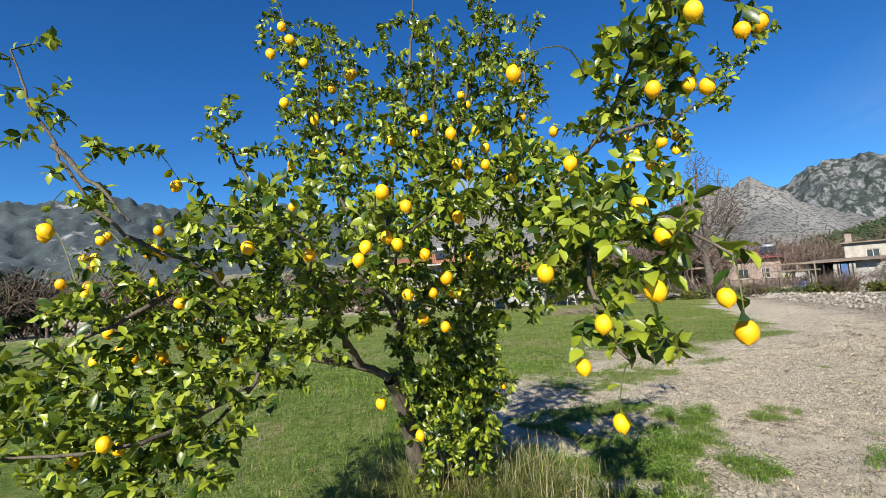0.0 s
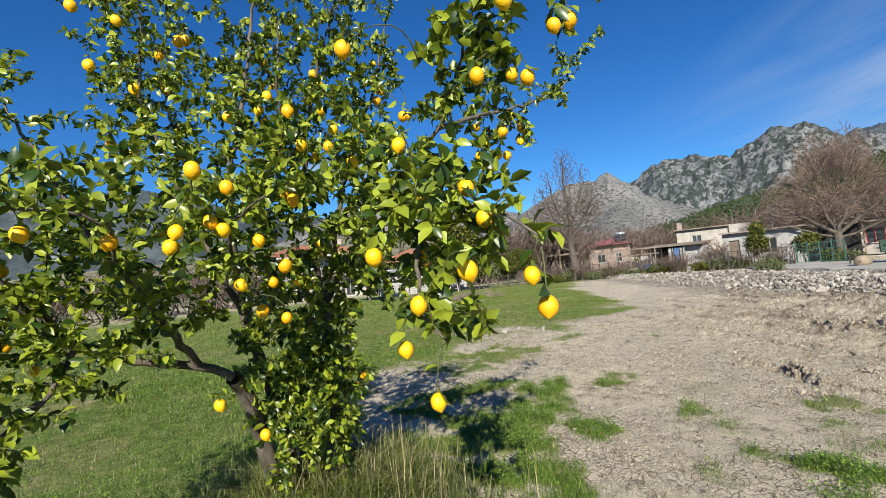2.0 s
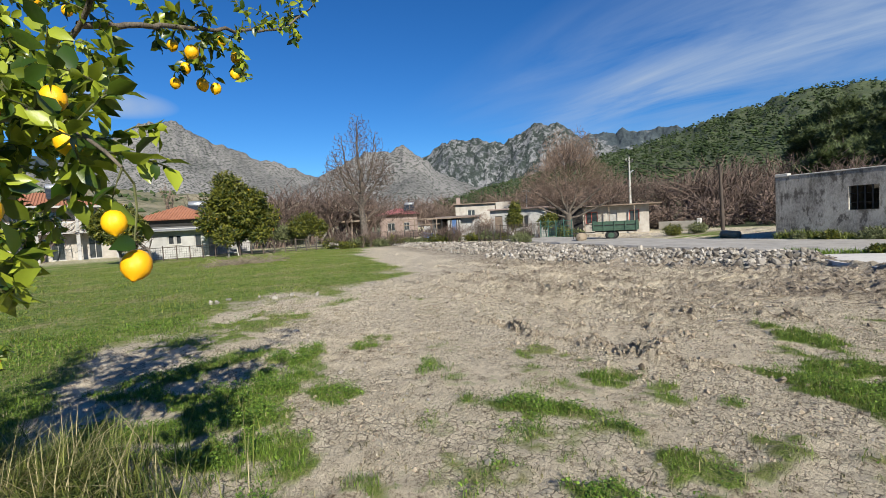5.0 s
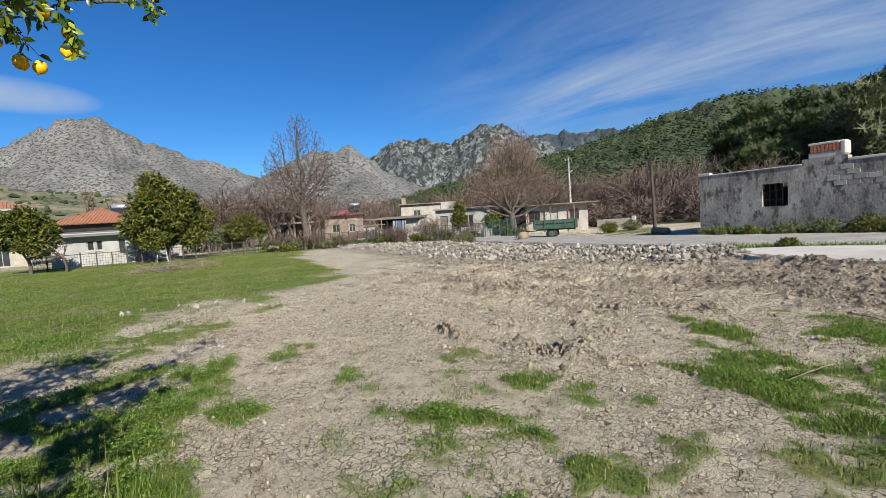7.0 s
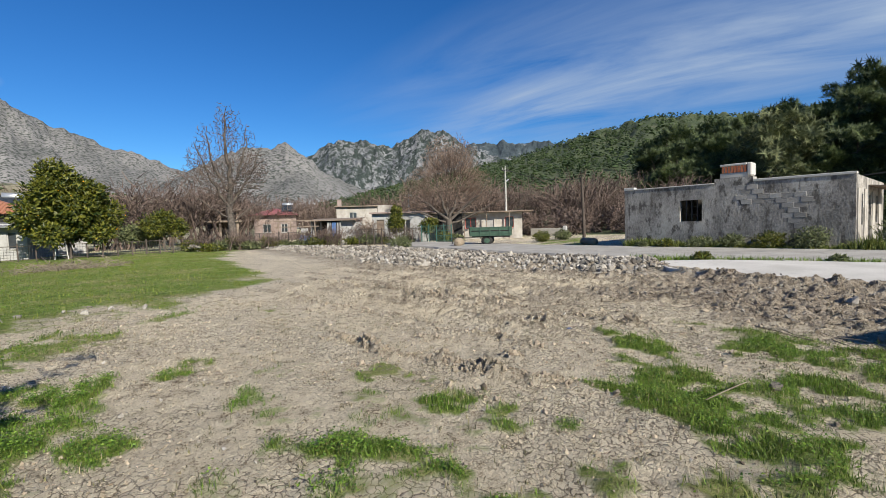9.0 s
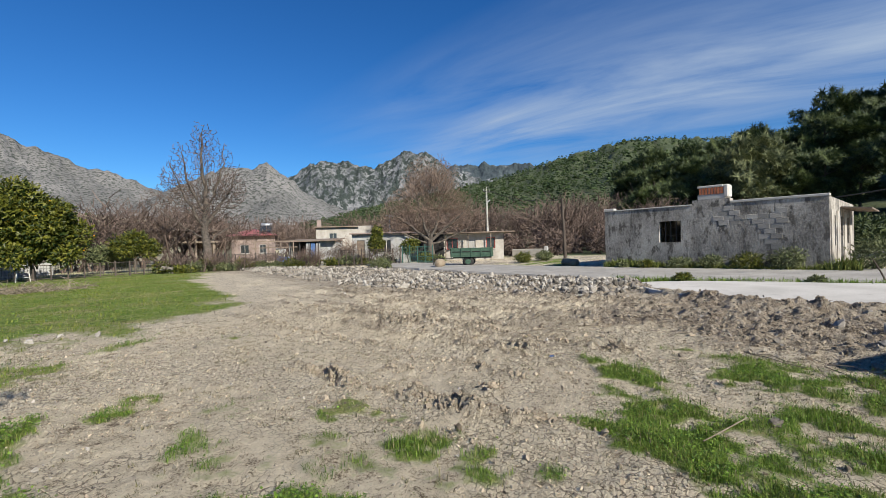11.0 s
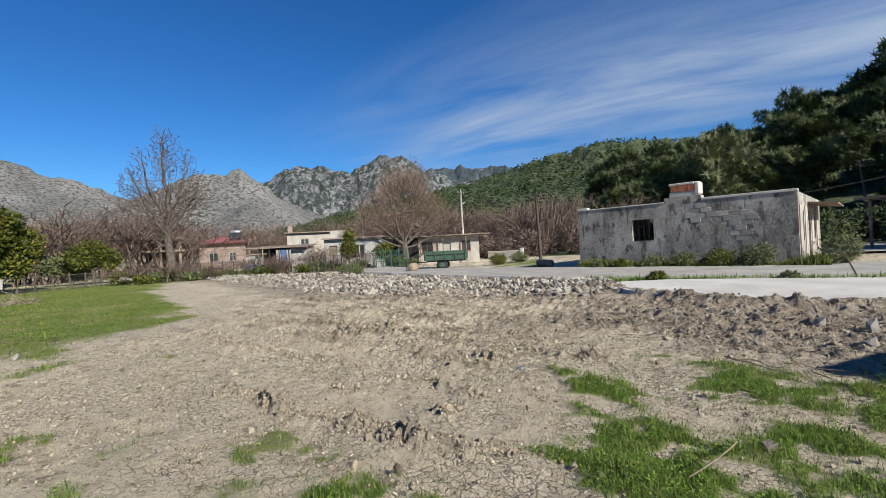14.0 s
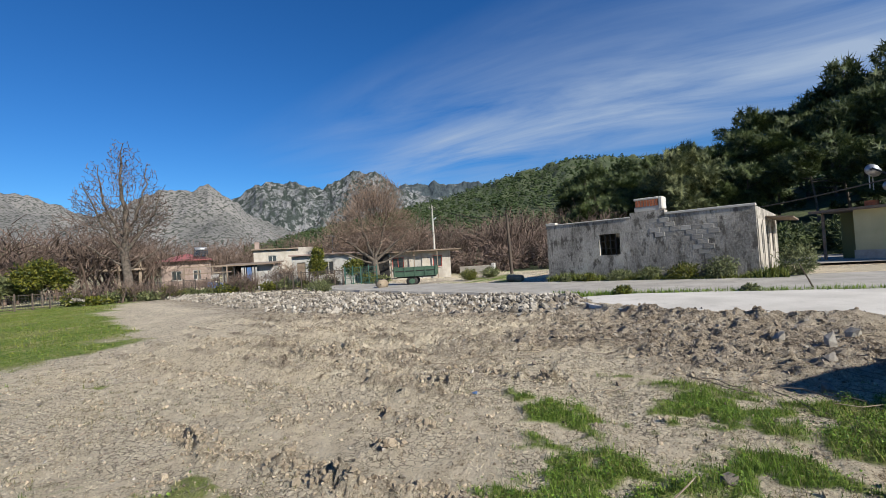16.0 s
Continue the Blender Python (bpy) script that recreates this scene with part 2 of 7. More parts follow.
M_BLOCK = mat("concrete_block", (0.2, 0.187, 0.165), (0.4, 0.375, 0.335), 3, 40, 0.95, 0.6, rand=0.4)
M_PALE = mat("weathered_whitewash", (0.27, 0.244, 0.21), (0.435, 0.405, 0.36), 1.4, 40, 0.9, 0.3, third=(0.3, 0.247, 0.203), third_at=0.66)
M_WHITE = mat("white_wall", (0.252, 0.246, 0.234), (0.396, 0.39, 0.372), 1.0, 40, 0.9, 0.2, third=(0.3, 0.288, 0.264), third_at=0.68)
M_PINKWALL = mat("pink_wall", (0.21, 0.158, 0.139), (0.315, 0.247, 0.217), 1.0, 40, 0.9, 0.2)
M_YELLOW = mat("yellow_wall", (0.462, 0.434, 0.252), (0.546, 0.518, 0.322), 1.0, 40, 0.9, 0.2)
M_TILE = mat("clay_tile", (0.225, 0.0863, 0.0488), (0.39, 0.18, 0.105), 1.5, 30, 0.85, 0.4, island=0.4)
M_RED = mat("red_metal_roof", (0.225, 0.0675, 0.0675), (0.323, 0.124, 0.116), 1.0, 30, 0.5, 0.1)
M_REDPAINT = mat("red_paint", (0.3, 0.0525, 0.0375), (0.413, 0.09, 0.0675), 3, 50, 0.6, 0.1)
M_BRICK = mat("red_brick", (0.315, 0.09, 0.0375), (0.495, 0.18, 0.09), 6, 60, 0.9, 0.4)
M_EAVE = mat("weathered_board", (0.12, 0.09, 0.0675), (0.255, 0.203, 0.158), 3, 50, 0.9, 0.3, stretch=(0.3, 1, 1))
# near black: holds the shade of the porch and the open shed as colour
M_DARK = mat("near_black", (0.009, 0.009, 0.009), (0.0225, 0.021, 0.0195), 2, 30, 0.95, 0)
M_GREEN = mat("green_paint", (0.0263, 0.0562, 0.0375), (0.0525, 0.0975, 0.0638), 3, 60, 0.55, 0.15, third=(0.112, 0.075, 0.045), third_at=0.68)
M_MESHNET = mat("green_net", (0.018, 0.055, 0.045), (0.04, 0.105, 0.085), 3, 60, 0.7, 0)
M_IRON = mat("dark_iron", (0.0188, 0.0188, 0.0203), (0.0525, 0.0488, 0.045), 5, 60, 0.6, 0.1, metal=0.3)
M_RUBBER = mat("tyre_rubber", (0.0135, 0.0135, 0.0135), (0.03, 0.0285, 0.027), 6, 60, 0.85, 0.2)
M_STEEL = mat("galvanised_steel", (0.375, 0.383, 0.39), (0.51, 0.517, 0.525), 3, 60, 0.4, 0.05, metal=0.7)
M_POLE = mat("concrete_pole", (0.338, 0.323, 0.285), (0.465, 0.45, 0.405), 3, 50, 0.9, 0.2)
M_WOODPOLE = mat("tarred_pole", (0.0375, 0.03, 0.024), (0.0975, 0.075, 0.06), 3, 60, 0.9, 0.3, stretch=(1, 1, 0.2))
M_GLASS = mat("window_glass", (0.0225, 0.0263, 0.03), (0.045, 0.0488, 0.0525), 1, 10, 0.12, 0, spec=0.7)
M_GREYTREE = mat("grey_bark", (0.0488, 0.0405, 0.033), (0.135, 0.112, 0.0915), 6, 60, 0.9, 0.3)
M_BROWNTWIG = mat("brown_twigs", (0.0975, 0.066, 0.0495), (0.247, 0.176, 0.135), 2, 40, 0.9, 0, island=0.6)
M_SCRUB = mat("bare_scrub", (0.045, 0.0315, 0.0255), (0.165, 0.118, 0.0945), 0.3, 20, 0.9, 0, island=0.5)
M_ORANGELEAF = mat("orange_leaf", (0.016, 0.034, 0.005), (0.155, 0.155, 0.018), 1.2, 30, 0.5, 0, island=0.7, through_light=0.25)
M_PINE = mat("pine_needles", (0.0186, 0.036, 0.0112), (0.0775, 0.102, 0.0298), 0.4, 10, 0.7, 0, island=0.7, through_light=0.15)
M_OLIVE = mat("olive_foliage", (0.0525, 0.0675, 0.0263), (0.165, 0.18, 0.075), 0.4, 10, 0.7, 0, island=0.7, through_light=0.15)
M_FOREST = mat("far_forest", (0.0144, 0.0304, 0.0088), (0.0544, 0.084, 0.0224), 0.02, 0.4, 0.85, 0, island=0.4)
M_HILLSOIL = mat("hill_undergrowth", (0.0263, 0.0413, 0.0135), (0.075, 0.09, 0.0375), 0.03, 0.5, 0.95, 0.5, third=(0.18, 0.143, 0.09), third_at=0.66, bump_size=1.0)
M_ROCKGREY = mat("pale_rock", (0.115, 0.112, 0.11), (0.225, 0.215, 0.206), 0.012, 0.22, 0.95, 0.8, third=(0.035, 0.042, 0.034), third_at=0.53, third_scale=8.0, bump_size=3.5)
M_CRAG = mat("crag_rock", (0.05, 0.058, 0.066), (0.235, 0.236, 0.24), 0.014, 0.12, 0.95, 1.0, third=(0.026, 0.037, 0.032), third_at=0.49, third_scale=1.8, stretch=(1, 1, 0.35), bump_size=9.0)
# woods with the blue of distant haze mixed into the base colour
M_HAZEHILL = mat("wooded_mountain_hazed", (0.0225, 0.0338, 0.039), (0.0525, 0.069, 0.075), 0.006, 0.06, 0.95, 0.6, third=(0.195, 0.199, 0.203), third_at=0.63, third_scale=1.0, bump_size=6.0)
M_TERRACE = mat("dry_terraces", (0.075, 0.0825, 0.0375), (0.255, 0.217, 0.143), 0.05, 0.9, 0.95, 0.5, third=(0.0375, 0.0488, 0.0188), third_at=0.58, stretch=(1, 1, 3), bump_size=0.3)
M_BLUE = mat("blue_plastic", (0.045, 0.105, 0.255), (0.105, 0.188, 0.36), 3, 50, 0.4, 0)
M_TAN = mat("tan_tank", (0.195, 0.15, 0.105), (0.315, 0.255, 0.18), 2, 40, 0.7, 0.2)
M_STRAW = mat("bare_stick", (0.12, 0.0938, 0.0675), (0.27, 0.225, 0.165), 6, 60, 0.9, 0.2)


# ---- building helpers ----
def vnoise(x, y, seed=0):
    x, y = np.asarray(x, float), np.asarray(y, float)
    xi, yi = np.floor(x), np.floor(y)
    fx, fy = x - xi, y - yi
    fx, fy = fx * fx * (3 - 2 * fx), fy * fy * (3 - 2 * fy)

    def h(a, b):
        v = np.sin(a * 127.1 + b * 311.7 + seed * 74.7) * 43758.5453
        return v - np.floor(v)

    return (h(xi, yi) * (1 - fx) + h(xi + 1, yi) * fx) * (1 - fy) + (h(xi, yi + 1) * (1 - fx) + h(xi + 1, yi + 1) * fx) * fy


def fbm(x, y, octaves=4, seed=0):
    total, amp = 0.0, 0.5
    for i in range(octaves):
        total = total + amp * (vnoise(x, y, seed + i) - 0.5) * 2
        x, y, amp = np.asarray(x) * 2.03, np.asarray(y) * 2.03, amp * 0.5
    return total


def smooth(v, lo, hi):
    t = np.clip((v - lo) / (hi - lo), 0, 1)
    return t * t * (3 - 2 * t)


def mesh_np(name, verts, faces, material, shade=False):
    """A mesh from an array of points and an array of faces of one size."""
    me = bpy.data.meshes.new(name)
    verts, faces = np.asarray(verts, np.float32), np.asarray(faces, np.int32)
    me.vertices.add(len(verts))
    me.vertices.foreach_set("co", verts.ravel())
    me.loops.add(faces.size)
    me.loops.foreach_set("vertex_index", faces.ravel())
    me.polygons.add(len(faces))
    me.polygons.foreach_set("loop_start", np.arange(len(faces), dtype=np.int32) * faces.shape[1])
    me.polygons.foreach_set("use_smooth", np.full(len(faces), bool(shade)))
    me.materials.append(material)
    me.update(calc_edges=True)
    return me


def thing(name, label, category, loc=(0, 0, 0), rz=0.0, group=""):
    ob = new(name)
    ob.empty_display_size = 0.2
    ob.matrix_world = Matrix.Translation(loc) @ Matrix.Rotation(rz, 4, "Z")
    return tagged(ob, label, category, group)


def put(name, me, parent=None, label="", m=None):
    ob = new(name, me)
    if parent:
        ob.parent = parent
    if m is not None:
        ob.matrix_basis = m
    return tagged(ob, label) if label else ob


def part(name, bm, material, parent=None, label="", shade=False):
    me = bpy.data.meshes.new(name)
    bm.to_mesh(me)
    bm.free()
    me.materials.append(material)
    if shade:
        me.polygons.foreach_set("use_smooth", [True] * len(me.polygons))
    return put(name, me, parent, label)


def box(bm, x0, x1, y0, y1, z0, z1, m=None, bevel=0.0):
    r = bmesh.ops.create_cube(bm, size=1.0)
    mm = Matrix.Translation(((x0 + x1) / 2, (y0 + y1) / 2, (z0 + z1) / 2)) @ Matrix.Diagonal((x1 - x0, y1 - y0, z1 - z0, 1))
    bmesh.ops.transform(bm, matrix=(m @ mm) if m else mm, verts=r["verts"])
    if bevel:
        edges = list({e for v in r["verts"] for e in v.link_edges})
        bmesh.ops.bevel(bm, geom=edges, offset=bevel, segments=1, affect="EDGES")
    return bm


def boxed(*args, **kw):
    return box(bmesh.new(), *args, **kw)


def walled(bm, x0, x1, z0, z1, y0, y1, holes=()):
    """A wall in the xz plane, y0 to y1 thick, with rectangular holes (x0, x1, z0, z1) through it."""
    xs = sorted({x0, x1, *[v for h in holes for v in h[:2]]})
    for a, b in zip(xs, xs[1:]):
        mid = (a + b) / 2
        cuts = sorted((h[2], h[3]) for h in holes if h[0] < mid < h[1])
        z = z0
        for lo, hi in cuts + [(z1, z1)]:
            if lo > z + 1e-4:
                box(bm, a, b, y0, y1, z, lo)
            z = hi
    return bm


def tube(pts, radii, sides=5):
    """Points and quads of a tapering tube along pts."""
    pts = np.asarray(pts, float)
    k = len(pts)
    d = np.gradient(pts, axis=0)
    d /= np.linalg.norm(d, axis=1)[:, None] + 1e-9
    ref = np.where(np.abs(d[:, 2:3]) > 0.9, np.array([[1.0, 0, 0]]), np.array([[0, 0, 1.0]]))
    a = np.cross(d, ref)
    a /= np.linalg.norm(a, axis=1)[:, None] + 1e-9
    b = np.cross(d, a)
    ang = np.arange(sides) * 2 * np.pi / sides
    r = np.asarray(radii, float)[:, None, None]
    v = pts[:, None, :] + r * (np.cos(ang)[None, :, None] * a[:, None, :] + np.sin(ang)[None, :, None] * b[:, None, :])
    i, j = np.meshgrid(np.arange(k - 1), np.arange(sides), indexing="ij")
    jn = (j + 1) % sides
    f = np.stack([i * sides + j, i * sides + jn, (i + 1) * sides + jn, (i + 1) * sides + j], -1).reshape(-1, 4)
    return v.reshape(-1, 3), f


def gather(pieces):
    """Joins (points, faces) pairs into one."""
    vs, fs, n = [], [], 0
    for v, f in pieces:
        vs.append(v)
        fs.append(f + n)
        n += len(v)
    return np.concatenate(vs), np.concatenate(fs)


def scatter(base_v, base_f, mats, places):
    """Copies of a small mesh under N 3x3 matrices at N places, as one set of points and faces."""
    n, k = len(places), len(base_v)
    v = np.einsum("nij,kj->nki", mats, base_v) + np.asarray(places)[:, None, :]
    f = base_f[None] + (np.arange(n) * k)[:, None, None]
    return v.reshape(-1, 3), f.reshape(-1, base_f.shape[1])


rng = np.random.default_rng(7)


def turns(n, scale, spread=1.0):
    """N random rotations times scale (N or N x 3)."""
    q = rng.normal(size=(n, 4))
    q /= np.linalg.norm(q, axis=1)[:, None]
    w, x, y, z = q.T
    m = np.stack([1 - 2 * (y * y + z * z), 2 * (x * y - z * w), 2 * (x * z + y * w), 2 * (x * y + z * w), 1 - 2 * (x * x + z * z), 2 * (y * z - x * w), 2 * (x * z - y * w), 2 * (y * z + x * w), 1 - 2 * (x * x + y * y)], 1).reshape(n, 3, 3)
    s = np.asarray(scale, float)
    return m * (s[:, None, None] if s.ndim == 1 else s[:, None, :])


def spins(n, scale):
    """N rotations about z times scale (N x 3)."""
    a = rng.uniform(0, 2 * np.pi, n)
    m = np.zeros((n, 3, 3))
    m[:, 0, 0], m[:, 0, 1], m[:, 1, 0], m[:, 1, 1], m[:, 2, 2] = np.cos(a), -np.sin(a), np.sin(a), np.cos(a), 1
    return m * np.asarray(scale)[:, None, :]


def hull(points, seed, flat=0.75):
    """An angular lump: the hull of random points in a ball."""
    r = np.random.default_rng(seed)
    p = r.normal(size=(points, 3))
    p = p / np.linalg.norm(p, axis=1)[:, None] * r.uniform(0.75, 1.0, (points, 1)) * (1, 0.8, flat)
    bm = bmesh.new()
    for q in p:
        bm.verts.new(q)
    res = bmesh.ops.convex_hull(bm, input=bm.verts)
    bmesh.ops.delete(bm, geom=[g for g in res["geom_interior"] if isinstance(g, bmesh.types.BMVert)], context="VERTS")
    bmesh.ops.triangulate(bm, faces=bm.faces)
    bm.verts.index_update()
    v, f = np.array([q.co[:] for q in bm.verts]), np.array([[q.index for q in fc.verts] for fc in bm.faces])
    bm.free()
    return v, f


LUMPS = [hull(10, s) for s in range(6)]


def jag(seed):
    """A ragged lump: an icosahedron with uneven corners."""
    r = np.random.default_rng(seed)
    bm = bmesh.new()
    bmesh.ops.create_icosphere(bm, subdivisions=1, radius=1.0)
    v = np.array([q.co[:] for q in bm.verts]) * r.uniform(0.5, 1.1, (12, 1)) * (1.1, 0.85, 0.7)
    f = np.array([[q.index for q in fc.verts] for fc in bm.faces])
    bm.free()
    return v, f


JAGS = [jag(s) for s in range(6)]


def away(az, d, ref=(2.0, 0.2)):
    """The place d metres from ref at az degrees right of +y."""
    return ref[0] + d * math.sin(radians(az)), ref[1] + d * math.cos(radians(az))


# ---- ground: one sheet from the walker's feet to the horizon ----
LAWN_X = [-60, -0.6, 0.3, 0.9, 2.4, 3.2, 4.6, 5.2, 9.3, 10.6, 13.0, 18.0, 26.0, 60.0]
LAWN_Y = [-60, 1.0, 5.6, 8.0, 8.6, 11.3, 11.6, 9.9, 12.8, 16.0, 23.0, 31.0, 38.0, 60.0]
# tufted patches: x, y, half length, half width, turn in degrees, density
PATCHES = [(1.75, 4.1, 1.5, 0.75, 60, 1.0), (3.25, 2.65, 0.85, 0.27, -65, 1.0), (7.1, 1.35, 0.85, 0.32, 60, 1.0), (5.65, 0.78, 1.0, 0.55, 40, 0.97), (6.3, 0.0, 0.8, 0.45, -53, 0.85),
           (7.4, -0.5, 1.3, 1.0, 80, 0.9), (2.2, 1.9, 1.5, 0.9, 20, 0.62), (4.4, 0.08, 1.0, 0.32, -53, 0.85), (6.2, -1.4, 2.4, 1.0, 0, 0.95), (0.4, 2.2, 1.0, 1.2, 0, 0.95), (3.6, 5.2, 0.8, 0.3, 30, 0.75), (4.65, 3.3, 0.45, 0.2, -80, 0.8), (4.55, 2.35, 0.3, 0.2, 0, 0.9), (4.5, 1.8, 0.25, 0.2, 0, 0.9), (2.35, 3.9, 0.55, 0.5, 0, 1.0), (1.5, 5.6, 0.9, 0.4, 20, 0.8),
           (2.4, 7.9, 1.5, 0.9, 20, 0.85), (3.6, 3.9, 1.2, 0.5, 60, 0.5), (5.9, 7.7, 0.35, 0.15, 0, 0.7), (4.7, 8.6, 0.9, 0.25, 30, 0.6), (2.7, 1.6, 0.6, 0.3, -60, 0.8), (3.1, 0.8, 0.7, 0.4, -70, 0.9), (3.35, 0.1, 0.6, 0.5, 0, 0.9), (4.0, 0.9, 0.5, 0.35, 0, 0.8), (4.5, 1.35, 0.35, 0.2, 30, 0.7), (8.3, 0.6, 0.9, 0.3, 70, 0.7), (4.2, 10.4, 1.4, 0.6, 25, 0.5), (31.5, 12.5, 6.0, 3.6, 10, 0.95)]


def grass_at(x, y):
    x, y = np.asarray(x, float), np.asarray(y, float)
    wob = fbm(x * 0.9, y * 0.9, 4, 3) * 1.3
    ragged = 0.22 + 0.78 * smooth(0.6 * vnoise(x * 2.9, y * 2.9, 31) + 0.4 * vnoise(x * 9, y * 9, 32), 0.3, 0.55)
    g = smooth(y - np.interp(x, LAWN_X, LAWN_Y) + wob * 1.3, -0.9, 0.8) * smooth(13.2 + 0.62 * np.maximum(y - 12, 0) - x, -0.5, 0.5)
    for px_, py_, a, b, turn, dens in PATCHES:
        c, s = math.cos(radians(turn)), math.sin(radians(turn))
        u, v = (x - px_) * c + (y - py_) * s, -(x - px_) * s + (y - py_) * c
        g = np.maximum(g, dens * ragged * smooth(1.2 - np.hypot(u / a, v / b) + wob * 1.2 + fbm(x * 4.2, y * 4.2, 3, 13) * 0.7, 0.0, 0.9))
    g = np.maximum(g, 0.55 * smooth(-x - 0 + 3.0, 0, 2) * smooth(2.6 - y + wob, 0, 1.0))
    far = smooth(np.hypot(x, y), 36, 48)
    return g * (1 - far) + 0.45 * far


BANK_Y = [-8.0, 2.2, 3.5, 8.0, 12.0, 18.0, 27.0, 34.0, 60.0]
BANK_NEAR = [40.0, 16.0, 14.2, 13.6, 13.6, 15.5, 19.0, 21.5, 40.0]


def bank_width(y):
    return np.interp(y, [2.0, 4.5, 13.0, 20.0, 30.0, 36.0], [0.2, 3.6, 6.6, 6.5, 3.5, 0.5])


def cells(x, y, size, seed=0):
    """Uneven plates: the nearest plate's own random number, and how deep inside it the point lies."""
    x, y = np.asarray(x, float) / size, np.asarray(y, float) / size
    xi, yi = np.floor(x), np.floor(y)
    best, second, value = np.full(x.shape, 9.0), np.full(x.shape, 9.0), np.zeros(x.shape)
    for a in (-1, 0, 1):
        for b in (-1, 0, 1):
            h = np.sin((xi + a) * 127.1 + (yi + b) * 311.7 + seed * 74.7) * 43758.5453
            h1, h2, h3 = h - np.floor(h), h * 7.13 - np.floor(h * 7.13), h * 3.71 - np.floor(h * 3.71)
            d = np.hypot(xi + a + h1 - x, yi + b + h2 - y)
            closer = d < best
            second = np.where(closer, best, np.minimum(second, d))
            value, best = np.where(closer, h3, value), np.where(closer, d, best)
    return value, second - best


# broken crust ridges thrown up by wheels: x, y from end to end, half width, height
RIDGES = [([5.42, 5.28, 5.2, 5.3, 5.4], [0.9, 2.0, 3.0, 4.0, 5.2], 0.12, 1.0), ([6.4, 6.6, 6.85, 7.1], [2.4, 3.6, 5.6, 8.6], 0.1, 0.55), ([7.7, 7.95, 8.3, 9.1], [2.8, 4.0, 5.4, 9.8], 0.12, 0.7), ([8.15, 8.5, 9.0, 9.3], [1.6, 3.4, 5.5, 8.4], 0.13, 0.75), ([9.9, 10.2, 10.6, 11.4], [2.6, 4.5, 6.5, 10.0], 0.16, 0.8), ([5.85, 5.95], [2.35, 2.8], 0.12, 0.9), ([5.9, 6.1], [3.5, 4.2], 0.09, 0.6), ([4.55, 4.7, 4.75], [1.6, 2.6, 3.9], 0.09, 0.35)]


def ridge_at(x, y):
    out = np.zeros(np.broadcast(x, y).shape)
    for xs, ys, w, h in RIDGES:
        c = np.interp(y, ys, xs) + 0.07 * np.sin(y * 4.3 + w * 60)
        along = smooth(y, ys[0] - 0.1, ys[0] + 0.3) * smooth(ys[-1] + 0.1 - y, 0, 0.4)
        out = np.maximum(out, h * along * np.exp(-((x - c) / w) ** 2) * (0.35 + 0.65 * smooth(vnoise(x * 1.3, y * 1.7, 27), 0.3, 0.6)))
    return out


def rut_phase(x, y):
    return (x - 0.13 * (y - 4) + 0.25 * np.sin(y * 0.35) + fbm(x * 0.5, y * 0.5, 2, 12) * 0.25) * 2 * np.pi / 0.82


def turned_shade_at(x, y):
    x, y = np.asarray(x, float), np.asarray(y, float)
    t = smooth(x - 8.6 + fbm(x * 0.6, y * 0.6, 3, 9) * 1.6, 0, 1.4) * smooth(4.4 - y + fbm(x * 0.5, y * 0.5, 3, 5) * 2.0, 0, 1.6) * smooth(14.5 - x, 0, 1)
    near = np.interp(y, BANK_Y, BANK_NEAR)
    t = np.maximum(t, 0.8 * smooth(x - near + 1.2 + fbm(x, y, 3, 4), -0.5, 0.8) * smooth(near + bank_width(y) - x, -0.5, 0.5))
    # ruts and ridges join the mask: clod shade put into the soil colour
    zone = smooth(y, 1.6, 3.2) * smooth(12.0 - y + (x - 8) * 0.6, 0, 2.5) * smooth(x, 6.4, 7.6)
    t = np.maximum(t, zone * smooth(np.sin(rut_phase(x, y)), 0.6, 0.93) * smooth(vnoise(x * 2.4, y * 1.1, 23), 0.3, 0.5))
    t = np.maximum(t, 0.75 * ridge_at(x, y))
    return np.clip(t, 0, 1)


